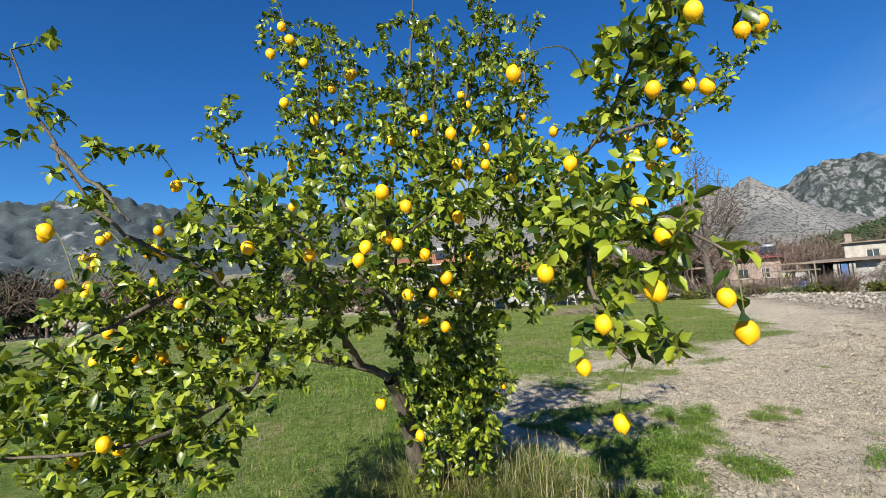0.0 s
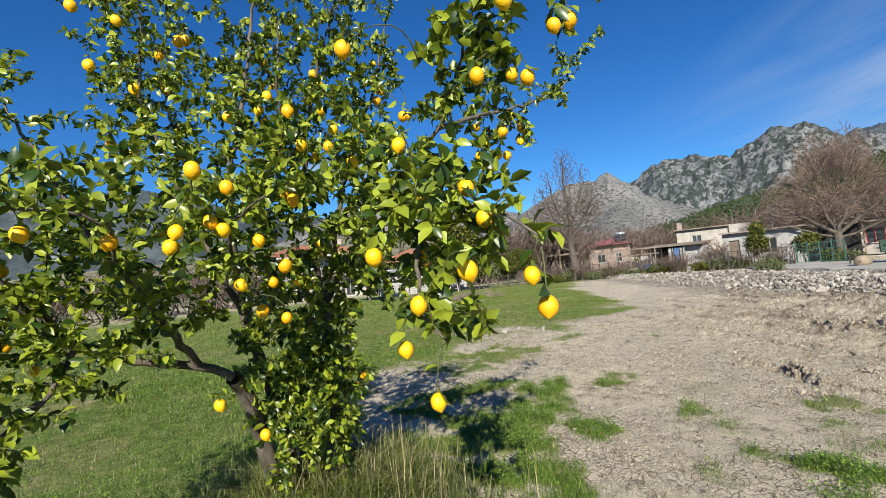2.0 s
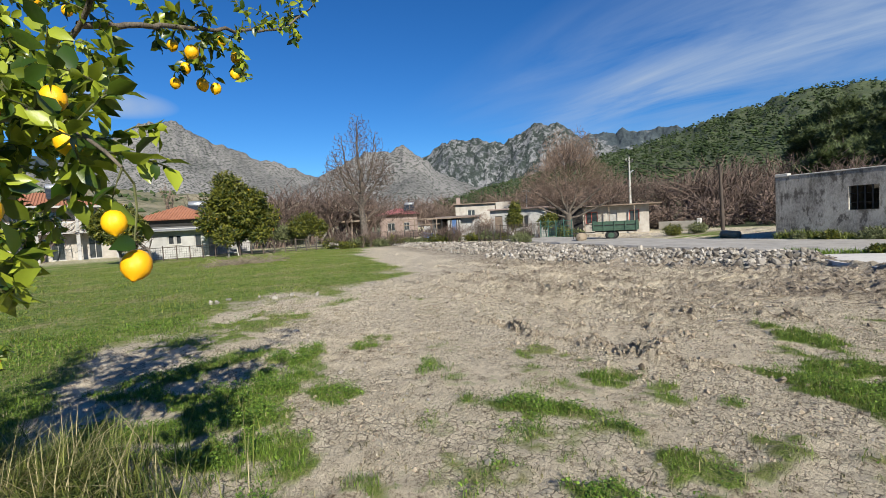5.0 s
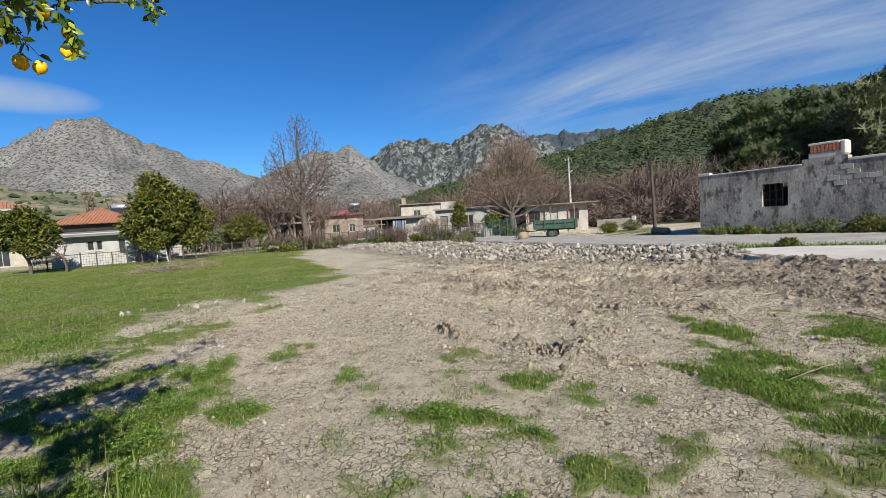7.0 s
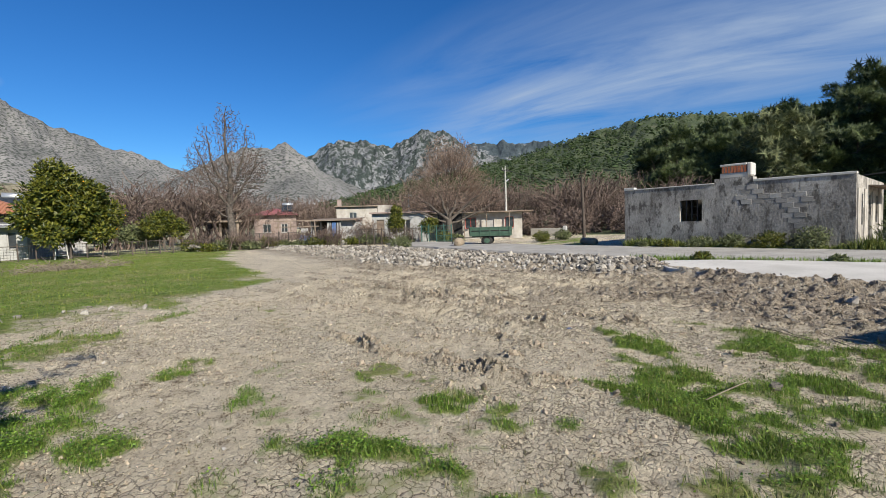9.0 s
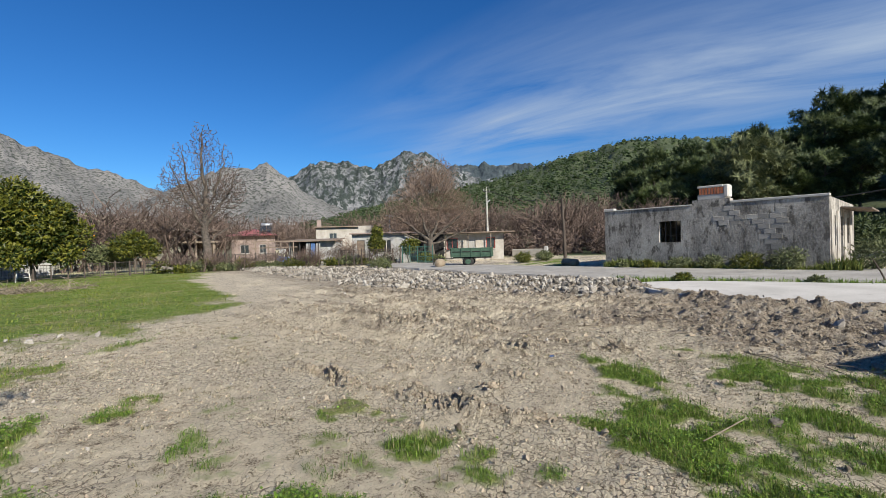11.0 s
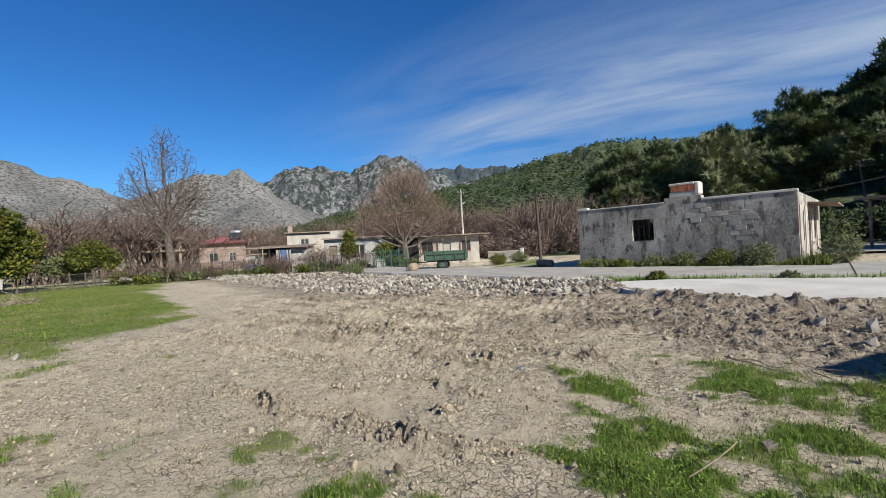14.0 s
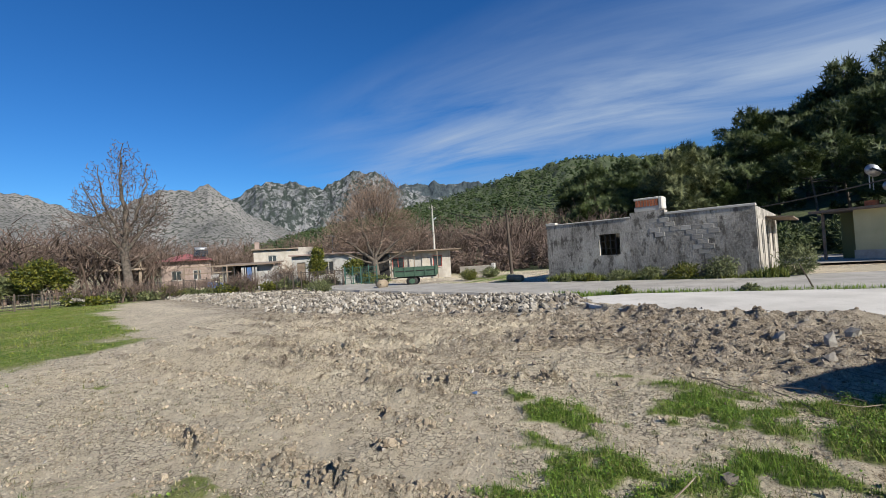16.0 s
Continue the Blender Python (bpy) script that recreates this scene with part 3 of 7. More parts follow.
def relief(x, y):
    x, y = np.asarray(x, float), np.asarray(y, float)
    g = grass_at(x, y)
    bare = 1 - g
    near = smooth(30 - np.hypot(x - 6, y - 5), 0, 12)
    z = fbm(x * 0.25, y * 0.25, 3, 1) * 0.05 * near
    z = z + near * (fbm(x * 2.3, y * 2.3, 3, 2) * 0.03 + bare * (fbm(x * 8, y * 8, 2, 6) * 0.02 + 0.035 * np.maximum(vnoise(x * 9, y * 9, 61) - 0.72, 0) / 0.28 * smooth(vnoise(x * 1.1, y * 1.1, 63), 0.3, 0.7)))
    # wheel ruts along y
    xs = x - 0.13 * (y - 4) + 0.25 * np.sin(y * 0.35) + fbm(x * 0.5, y * 0.5, 2, 12) * 0.25
    zone = smooth(y, 1.6, 3.2) * smooth(12.0 - y + (x - 8) * 0.6, 0, 2.5) * smooth(x, 6.4, 7.6) * smooth(14.0 - x, 0, 1.5)
    rut = np.sin(xs * 2 * np.pi / 0.82)
    lug = np.sin((y + 0.4 * np.abs(np.sin(xs * 3.83))) * 2 * np.pi / 0.21)
    z = z + zone * bare * (0.07 * rut + 0.04 * lug * smooth(rut, 0.0, 0.7)) * (0.3 + 1.1 * vnoise(x * 0.7, y * 0.7, 22))
    # torn crust: plates at uneven heights along the ridges and in the turned soil
    torn = ridge_at(x, y)
    t = turned_shade_at(x, y)
    plate, inside = cells(x + 0.03 * vnoise(x * 21, y * 21, 5), y, 0.1, 3)
    crumb, within = cells(x, y, 0.055, 8)
    z = z + bare * near * torn * (0.03 + 0.13 * plate ** 2 * smooth(inside, 0.0, 0.25))
    z = z + near * bare * (0.018 * crumb ** 2 * smooth(within, 0, 0.3) * (0.4 + vnoise(x * 1.7, y * 1.7, 33)) + 0.05 * np.maximum(t, 0.7 * zone * smooth(rut, 0.3, 0.8)) * plate ** 2 * smooth(inside, 0, 0.3))
    z = z + g * near * (0.05 * vnoise(x * 3.3, y * 3.3, 44) ** 2 + 0.02 * vnoise(x * 9, y * 9, 45))
    # soil banked against the concrete apron
    lip = np.interp(y, [-14, -6, -2, 0.6, 2.2, 3.2, 4.2], [13, 12.55, 12.6, 12.95, 14.3, 15.7, 17])
    z = z + 0.19 * np.exp(-((x - lip + 0.05) / 0.33) ** 2) * smooth(4.2 - y, 0, 0.6)
    z = z + near * t * (np.abs(fbm(x * 3.1, y * 3.1, 4, 41)) * 0.19 - 0.03)
    # rubble bank, the tree's hummock
    bn = np.interp(y, BANK_Y, BANK_NEAR)
    w = bank_width(y)
    z = z + 0.12 * smooth(x - bn, 0.0, 1.3) * smooth(bn + w + 0.6 - x, 0, 0.8) * smooth(y, 2.4, 4.4) * smooth(36 - y, 0, 4)
    z = z + 0.2 * np.exp(-(((x + 0.05) / 0.75) ** 2 + ((y - 3.2) / 0.75) ** 2))
    return z


def axis_steps(lo, hi, step, reach):
    inner = np.arange(lo, hi + step / 2, step)
    grow = step * 1.17 ** np.arange(1, 80)
    out = np.cumsum(grow)
    out = out[out < reach]
    return np.concatenate([lo - out[::-1], inner, hi + out])


gx, gy = axis_steps(0.6, 13.5, 0.035, 4000), axis_steps(-1.2, 9.8, 0.035, 4000)
X, Y = np.meshgrid(gx, gy)
x_, y_ = X.ravel(), Y.ravel()
GROUND_Z = relief(x_, y_).reshape(X.shape)
V = np.stack([x_, y_, GROUND_Z.ravel()], 1)
nx, ny = len(gx), len(gy)
i, j = np.meshgrid(np.arange(ny - 1), np.arange(nx - 1), indexing="ij")
F = np.stack([i * nx + j, i * nx + j + 1, (i + 1) * nx + j + 1, (i + 1) * nx + j], -1).reshape(-1, 4)
ground_mesh = mesh_np("ground", V, F, M_GROUND, True)
for key, values in (("grass", grass_at(x_, y_)), ("turned", turned_shade_at(x_, y_))):
    a = ground_mesh.attributes.new(key, "FLOAT", "POINT")
    a.data.foreach_set("value", values.astype(np.float32))
tagged(put("ground", ground_mesh), "dry tan soil with wheel ruts and patches of green turf", "ground", kind="structure")


def ground_z(x, y):
    """The height of the ground sheet itself, between its corners."""
    x, y = np.asarray(x, float), np.asarray(y, float)
    a, b = np.clip(np.searchsorted(gx, x) - 1, 0, len(gx) - 2), np.clip(np.searchsorted(gy, y) - 1, 0, len(gy) - 2)
    u, w = (x - gx[a]) / (gx[a + 1] - gx[a]), (y - gy[b]) / (gy[b + 1] - gy[b])
    return (GROUND_Z[b, a] * (1 - u) + GROUND_Z[b, a + 1] * u) * (1 - w) + (GROUND_Z[b + 1, a] * (1 - u) + GROUND_Z[b + 1, a + 1] * u) * w


def ribbon(name, centre, width, z, material, thick=0.25, wob=0.12, steps=90):
    """A slab that follows a line of (x, y) with an uneven edge."""
    c = np.array(centre, float)
    s = np.linspace(0, len(c) - 1, steps)
    cx, cy = np.interp(s, range(len(c)), c[:, 0]), np.interp(s, range(len(c)), c[:, 1])
    wd = np.interp(s, range(len(c)), np.broadcast_to(width, len(c)))
    for _ in range(3):
        cx[1:-1], cy[1:-1] = (cx[:-2] + cx[1:-1] * 2 + cx[2:]) / 4, (cy[:-2] + cy[1:-1] * 2 + cy[2:]) / 4
    dx, dy = np.gradient(cx), np.gradient(cy)
    n = np.hypot(dx, dy)
    ox, oy = -dy / n, dx / n
    across = np.array([-1.05, -0.97, -0.5, 0, 0.5, 0.97, 1.05])
    drop = np.array([-thick, 0, 0.01, 0.015, 0.01, 0, -thick])
    e = 1 + wob * fbm(cx * 0.8, cy * 0.8, 3, 17)[:, None] * np.abs(across)
    vx, vy = cx[:, None] + ox[:, None] * across * wd[:, None] / 2 * e, cy[:, None] + oy[:, None] * across * wd[:, None] / 2 * e
    vz = z + drop[None, :] + 0.012 * fbm(vx * 0.7, vy * 0.7, 3, 8)
    v = np.stack([vx, vy, vz], -1).reshape(-1, 3)
    k = len(across)
    a, b = np.meshgrid(np.arange(steps - 1), np.arange(k - 1), indexing="ij")
    f = np.stack([a * k + b, a * k + b + 1, (a + 1) * k + b + 1, (a + 1) * k + b], -1).reshape(-1, 4)
    return put(name, mesh_np(name, v, f, material, False))


tagged(ribbon("road", [(21.5, -40), (21.3, -12), (21.3, 0), (21.9, 7), (23.6, 13), (26.5, 20), (28, 24)], [7.5, 7.2, 6.6, 6.0, 5.0, 4.4, 3.2], 0.13, M_ROAD), "worn pale grey village road past the ruin", "road", kind="structure")
tagged(ribbon("pavement", [(15.6, -14), (15.2, -6), (15.2, -2), (15.4, 0.6), (16.0, 2.2), (16.3, 3.2)], [5.2, 5.0, 4.9, 4.6, 3.0, 1.0], 0.16, M_SLAB, 0.3, 0.05), "freshly poured pale concrete apron beside the road", "pavement", kind="structure")
tagged(ribbon("lane", [(33, -9), (45, -9), (60, -12)], [9, 7, 5], 0.12, M_ROAD), "pale concrete yard beside the yellow house", "pavement", kind="structure")


# ---- mountains ----
def mountain(name, label, az, el, dist, depth, material, rough=0.12, crag=0.0, seed=0, steps=420, rows=84, base=-2.0, soft=False):
    """A ridge: its skyline's elevation angles along the compass, falling towards the valley and behind."""
    a = np.linspace(az[0], az[-1], steps)
    e = np.interp(a, az, el)
    for _ in range(2):
        e[1:-1] = (e[:-2] + 2 * e[1:-1] + e[2:]) / 4
    u = np.linspace(0, 1.35, rows)
    A, U = np.meshgrid(a, u, indexing="ij")
    ridge = dist * np.tan(np.radians(e))[:, None]
    D = dist - depth * (1 - U)
    sx, sy = D * np.sin(np.radians(A)), D * np.cos(np.radians(A))
    n = fbm(sx / dist * 16, sy / dist * 16, 6, seed)
    rid = 1 - np.abs(fbm(sx / dist * 24, sy / dist * 24, 5, seed + 20)) * 2
    prof = np.where(U < 1, U ** 1.15, 1 - (U - 1) * 1.6)
    Z = ridge * prof * (1 + rough * n * (1.2 - 0.8 * np.minimum(U, 1))) + crag * ridge * (rid - 0.6) * np.sin(np.clip(U, 0, 1) * np.pi) * 0.6
    Z = Z + ridge * 0.05 * fbm(A * 1.3, U * 9 + seed, 4, seed + 5) * smooth(U, 0.3, 0.9)
    Z = np.where(U <= 0.001, base, Z)
    v = np.stack([sx, sy, Z], -1).reshape(-1, 3)
    p, q = np.meshgrid(np.arange(steps - 1), np.arange(rows - 1), indexing="ij")
    f = np.stack([p * rows + q, (p + 1) * rows + q, (p + 1) * rows + q + 1, p * rows + q + 1], -1).reshape(-1, 4)
    return tagged(put(name, mesh_np(name, v, f, material, soft or crag == 0)), label, "mountain", kind="structure")


mountain("backdrop_wooded_range", "wooded mountain range tinted haze blue, with bare rock scars", [-95, -70, -55, -44, -36, -31, -26, -19, -15, -10, -3, 6, 14, 22], [7, 9, 10, 10.4, 11.8, 10.7, 10.7, 11.6, 10.7, 9.8, 8.6, 7.5, 6, 3], 2200, 900, M_HAZEHILL, 0.12, 0.1, 2, soft=True)
mountain("backdrop_grey_peak", "pale grey limestone peak dotted with shrubs", [-10, -4, 2, 4.4, 7.4, 9.7, 12.3, 16.8, 20.6, 24.7, 29, 34], [3, 6.4, 9.2, 11.0, 12.4, 12.5, 10.9, 9.0, 7.9, 6.4, 4.5, 2], 1100, 380, M_ROCKGREY, 0.05, 0.035, 11, soft=True)
mountain("backdrop_rocky_hill", "tan and grey rocky hill behind the village", [20, 24, 26.7, 29.3, 32.6, 34.7, 36.5, 38.5, 42.6, 46, 52], [4, 6.6, 8.0, 9.3, 9.4, 10.0, 8.9, 7.0, 4.8, 4, 2], 800, 260, M_ROCKGREY, 0.07, 0.06, 23, soft=True)
mountain("backdrop_crag", "dark grey craggy summit with vertical cliffs", [33, 36.9, 40.2, 43.3, 47.1, 49, 50.7, 53.5, 56.1, 60, 66], [6.5, 8.3, 10.2, 10.4, 9.7, 10.6, 11.4, 11.2, 9.5, 8, 5], 1700, 420, M_CRAG, 0.08, 0.15, 37, soft=True)
mountain("backdrop_far_ridge", "far dark wooded ridge", [50, 56, 60.8, 65.8, 72, 80], [8.6, 9.5, 9.8, 9.4, 9.0, 8], 2600, 1200, M_HAZEHILL, 0.05, 0, 41)
HILL_AZ, HILL_EL = [38, 46, 52, 58, 63, 67, 70.1, 73, 76.9, 79, 82.5, 88, 94, 100, 108, 120, 140, 165], [2.8, 4.7, 5.9, 7.0, 8.0, 9.0, 9.9, 10.3, 11.2, 11.3, 10.8, 10.0, 10.2, 11, 12, 12, 11, 8]
HILL_D, HILL_DEPTH = 520, 400
hill = mountain("backdrop_pine_hill", "green pine-covered hillside above the village", HILL_AZ, HILL_EL, HILL_D, HILL_DEPTH, M_HILLSOIL, 0.06, 0, 51, base=0.0)
mountain("backdrop_terraces", "dry grassy terraced slope with dark shrubs", [-30, -12, -2, 2, 6, 11, 16, 24, 34], [3.4, 4.6, 5.6, 5.9, 5.5, 5.2, 4.6, 3.6, 2.5], 230, 150, M_TERRACE, 0.1, 0, 61, base=0.0)


# ---- vegetation builders ----
LEAF_V = np.array([(0, 0, 0), (-0.24, 0.28, 0.09), (0, 0.3, 0), (0.24, 0.28, 0.09), (-0.24, 0.64, 0.07), (0, 0.66, -0.04), (0.24, 0.64, 0.07), (0, 1, -0.16)], float)
LEAF_F = np.array([(0, 2, 1), (0, 3, 2), (1, 2, 5), (1, 5, 4), (2, 3, 6), (2, 6, 5), (4, 5, 7), (5, 6, 7)])
QUAD_V = np.array([(-0.5, 0, 0), (0, 0.0, 0.12), (0.5, 0, 0), (0.35, 0.9, 0), (0, 1.0, 0.1), (-0.35, 0.9, 0)], float)
QUAD_F = np.array([(0, 1, 4), (0, 4, 5), (1, 2, 3), (1, 3, 4)])


def frames(direction, normal, scale):
    """N matrices whose y axis is direction and whose z axis leans to normal."""
    y = direction / (np.linalg.norm(direction, axis=1)[:, None] + 1e-9)
    x = np.cross(y, normal)
    x /= np.linalg.norm(x, axis=1)[:, None] + 1e-9
    z = np.cross(x, y)
    return np.stack([x, y, z], 2) * np.asarray(scale)[:, None, None]


def leafy_shell(blobs, count, size, r, fill=0.35):
    """Leaf cards in and on several uneven ellipsoids (x, y, z, rx, ry, rz)."""
    b = np.array(blobs, float)
    vol = b[:, 3] * b[:, 4] * b[:, 5]
    k = r.choice(len(b), count, p=vol / vol.sum())
    d = r.normal(size=(count, 3))
    d /= np.linalg.norm(d, axis=1)[:, None]
    lump = 0.8 + 0.55 * fbm(d[:, 0] * 3.4 + k * 7, d[:, 1] * 3.4 + d[:, 2] * 4, 3, 71)
    rad = (fill + (1 - fill) * r.uniform(0, 1, count) ** 0.4) * lump
    p = b[k, :3] + d * b[k, 3:] * rad[:, None]
    return p, d


def leaf_crown(name, blobs, count, size, material, parent, r, label="", base=None):
    p, d = leafy_shell(blobs, count, size, r)
    dirs = d + r.normal(size=d.shape) * 0.8
    nor = d + np.array([0, 0, 0.8]) + r.normal(size=d.shape) * 0.5
    bv, bf = base or (QUAD_V * (0.55, 1, 1), QUAD_F)
    v, f = scatter(bv, bf, frames(dirs, nor, r.uniform(0.6, 1.25, count) * size), p)
    return put(name, mesh_np(name, v, f, material), parent, label)


def bare_branches(r, height, spread, levels, forks, trunk_r, upright=0.5, lean=(0, 0), first=0.28, shrink=0.72, min_r=0.006, sides=4):
    """A leafless tree as (points, quads) pieces, trunk first."""
    pieces = []

    def grow(p, d, length, rad, level):
        k = 4 if level < 2 else 2
        pts, q, dd = [p], p, d
        for _ in range(k):
            dd = dd + r.normal(size=3) * 0.13 + np.array([0, 0, 0.06 * upright])
            dd = dd / np.linalg.norm(dd)
            q = q + dd * length / k
            pts.append(q)
        end = max(rad * (0.62 if level < levels else 0.4), min_r * 0.6)
        pieces.append((level, *tube(pts, np.linspace(rad, end, k + 1), 7 if level == 0 else sides if level < 3 else 3)))
        if level >= levels:
            return
        for m in range(forks[min(level, len(forks) - 1)]):
            s = r.uniform(0.35 if level else 0.45, 1.0)
            at = pts[0] + 0
            idx = min(int(s * k), k - 1)
            at = pts[idx] + (pts[idx + 1] - pts[idx]) * (s * k - idx)
            side = r.normal(size=3)
            side -= dd * side.dot(dd)
            side /= np.linalg.norm(side)
            nd = dd * upright + side * spread + np.array([0, 0, 0.25 * upright])
            nd /= np.linalg.norm(nd)
            grow(at, nd, length * shrink * r.uniform(0.7, 1.15), max(end * r.uniform(0.5, 0.85), min_r), level + 1)

    grow(np.zeros(3), np.array([lean[0], lean[1], 1.0]), height * first, trunk_r, 0)
    return pieces


def bare_tree(name, label, loc, r, **kw):
    t = thing(name, label, "tree", loc)
    pieces = bare_branches(r, **kw)
    trunk = [(v, f) for lv, v, f in pieces if lv == 0]
    limbs = [(v, f) for lv, v, f in pieces if lv in (1, 2)]
    twigs = [(v, f) for lv, v, f in pieces if lv > 2]
    put("trunk", mesh_np("trunk", *gather(trunk), M_GREYTREE, True), t)
    for v, f in limbs:
        put("limb", mesh_np("limb", v, f, M_GREYTREE, True), t)
    tagged(put("twig_crown", mesh_np("twig_crown", *gather(twigs), M_BROWNTWIG), t, "fine bare brown twigs"), kind="stuff")
    return t


# forest on the hillside
def hill_height(az, u):
    e = np.interp(az, HILL_AZ, HILL_EL)
    return HILL_D * np.tan(np.radians(e)) * u ** 1.15


n_far = 11500
f_az, f_u = rng.uniform(38, 118, n_far), rng.uniform(0.0, 1.03, n_far) ** 0.8
f_d = HILL_D - HILL_DEPTH * (1 - f_u)
fx_, fy_ = f_d * np.sin(np.radians(f_az)), f_d * np.cos(np.radians(f_az))
fz_ = hill_height(f_az, f_u)
keep = (fbm(fx_ / 60, fy_ / 60, 3, 81) > -0.28)
fx_, fy_, fz_, f_d = fx_[keep], fy_[keep], fz_[keep], f_d[keep]
pieces = []
for k, (bv, bf) in enumerate(JAGS):
    sel = np.arange(len(fx_))[k::6]
    h = rng.lognormal(0.78, 0.3, len(sel)) * np.where(f_d[sel] < 220, 0.8, 1.1)
    for layer, (wide, high) in enumerate(((0.5, 0.35), (0.3, 0.75))):
        off = rng.normal(size=(len(sel), 2)) * 0.5
        pos = np.stack([fx_[sel] + off[:, 0], fy_[sel] + off[:, 1], fz_[sel] + h * high], 1)
        pieces.append(scatter(bv, bf, spins(len(sel), np.stack([h * wide, h * wide, h * 0.28], 1)), pos))
tagged(put("hillside_forest", mesh_np("hillside_forest", *gather(pieces), M_FOREST)), "dense green pine forest covering the hillside", "forest", kind="stuff")

# shrubs dotted on the terraces
pieces = []
s_az, s_u = rng.uniform(-20, 20, 260), rng.uniform(0.3, 1.0, 260)
s_d = 230 - 150 * (1 - s_u)
s_z = 230 * np.tan(np.radians(np.interp(s_az, [-30, -12, -2, 2, 6, 11, 16, 24, 34], [3.4, 4.6, 5.6, 5.9, 5.5, 5.2, 4.6, 3.6, 2.5]))) * s_u ** 1.15
for k, (bv, bf) in enumerate(LUMPS):
    sel = np.arange(260)[k::6]
    w = rng.uniform(0.8, 2.2, len(sel))
    pieces.append(scatter(bv, bf, spins(len(sel), np.stack([w, w, w * 0.8], 1)), np.stack([s_d[sel] * np.sin(np.radians(s_az[sel])), s_d[sel] * np.cos(np.radians(s_az[sel])), s_z[sel] + 0.4], 1)))
tagged(put("terrace_shrubs", mesh_np("terrace_shrubs", *gather(pieces), M_FOREST)), "dark evergreen shrubs scattered over the terraces", "shrub", kind="stuff")

# pines close behind the ruin
TUFT = gather([(np.array([(-0.08, 0, 0), (0.08, 0, 0), (0.02 * math.cos(a), 0.0, 0)]) * 0 + np.array([(-0.1 * math.sin(a), 0.1 * math.cos(a), 0), (0.1 * math.sin(a), -0.1 * math.cos(a), 0), (math.cos(a), math.sin(a), 0.55 * (0.3 + math.sin(a * 3) ** 2))]), np.array([(0, 1, 2)])) for a in np.arange(6) * 2 * np.pi / 6])


def pine(r, height, crown, label, material, bare=0.45, count=520):
    t = thing("pine_tree", label, "tree", (0, 0, 0), group="pines on the slope")
    pts = [np.array([0.04 * height * math.sin(s * 3 + height), 0.03 * height * math.cos(s * 2), height * s]) for s in np.linspace(-0.05, 0.97, 8)]
    pieces = [tube(pts, np.linspace(height * 0.022, height * 0.005, 8), 7)]
    blobs = []
    for k in range(15):
        s = r.uniform(bare, 0.98)
        a = r.uniform(0, 2 * np.pi)
        reach = crown * (1.12 - (s - bare) / (1.05 - bare) * 0.75) * r.uniform(0.45, 1.0)
        root = np.array([np.interp(s, np.linspace(-0.05, 0.97, 8), [p[i] for p in pts]) for i in range(3)])
        tip = root + np.array([math.cos(a) * reach, math.sin(a) * reach, r.uniform(0.02, 0.1) * height])
        pieces.append(tube([root, (root + tip) / 2 + (0, 0, -0.1), tip], [height * 0.008, height * 0.005, height * 0.002], 4))
        w = crown * r.uniform(0.38, 0.6)
        blobs.append((*tip, w, w, w * 0.55))
    blobs.append((*pts[-1], crown * 0.4, crown * 0.4, crown * 0.35))
    put("trunk", mesh_np("trunk", *gather(pieces), M_GREYTREE, True), t)
    p, d = leafy_shell(blobs, count, 1, r, 0.3)
    v, f = scatter(*TUFT, frames(d + r.normal(size=d.shape) * 0.4 + (0, 0, 0.3), np.roll(d, 1, 1) + (0, 0, 0.6), r.uniform(0.55, 1.2, count) * crown * 0.19), p)
    put("crown", mesh_np("crown", v, f, material), t)
    return t


r_ = np.random.default_rng(3)
PINES = [pine(r_, 9.0, 3.4, "tall dark green pine with a broad ragged crown", M_PINE, 0.35, 1100), pine(r_, 10.5, 3.0, "tall pine with a bare trunk and flat dark crown", M_PINE, 0.62, 1100), pine(r_, 7.5, 2.8, "olive-green evergreen tree with a rounded crown", M_OLIVE, 0.15, 1250), pine(r_, 8.0, 3.2, "dark green pine with branches low down", M_PINE, 0.12, 1100)]
# rows of pines up the slope: the tops follow the tree line against the sky
FOOT_AZ, FOOT_EL = [70, 76, 82, 88, 94, 100, 106, 112, 125, 150], [1.2, 2.0, 2.6, 3.6, 4.6, 6.0, 7.2, 7.5, 7, 4]
PINE_H = (9.0, 10.5, 7.5, 8.0)
pr = np.random.default_rng(64)


def slope_z(az, d):
    return 95 * math.tan(radians(float(np.interp(az, FOOT_AZ, FOOT_EL)))) * (max(d - 47, 0) / 48) ** 1.15


def tree_line(az):
    return float(np.interp(az, [76, 80, 84.5, 89.5, 92.5, 94.5, 96.7, 98, 100, 102.6, 108, 116], [8.2, 9.8, 10.4, 10.9, 10.9, 13.3, 12.8, 13.1, 13.6, 14.8, 16, 16]))


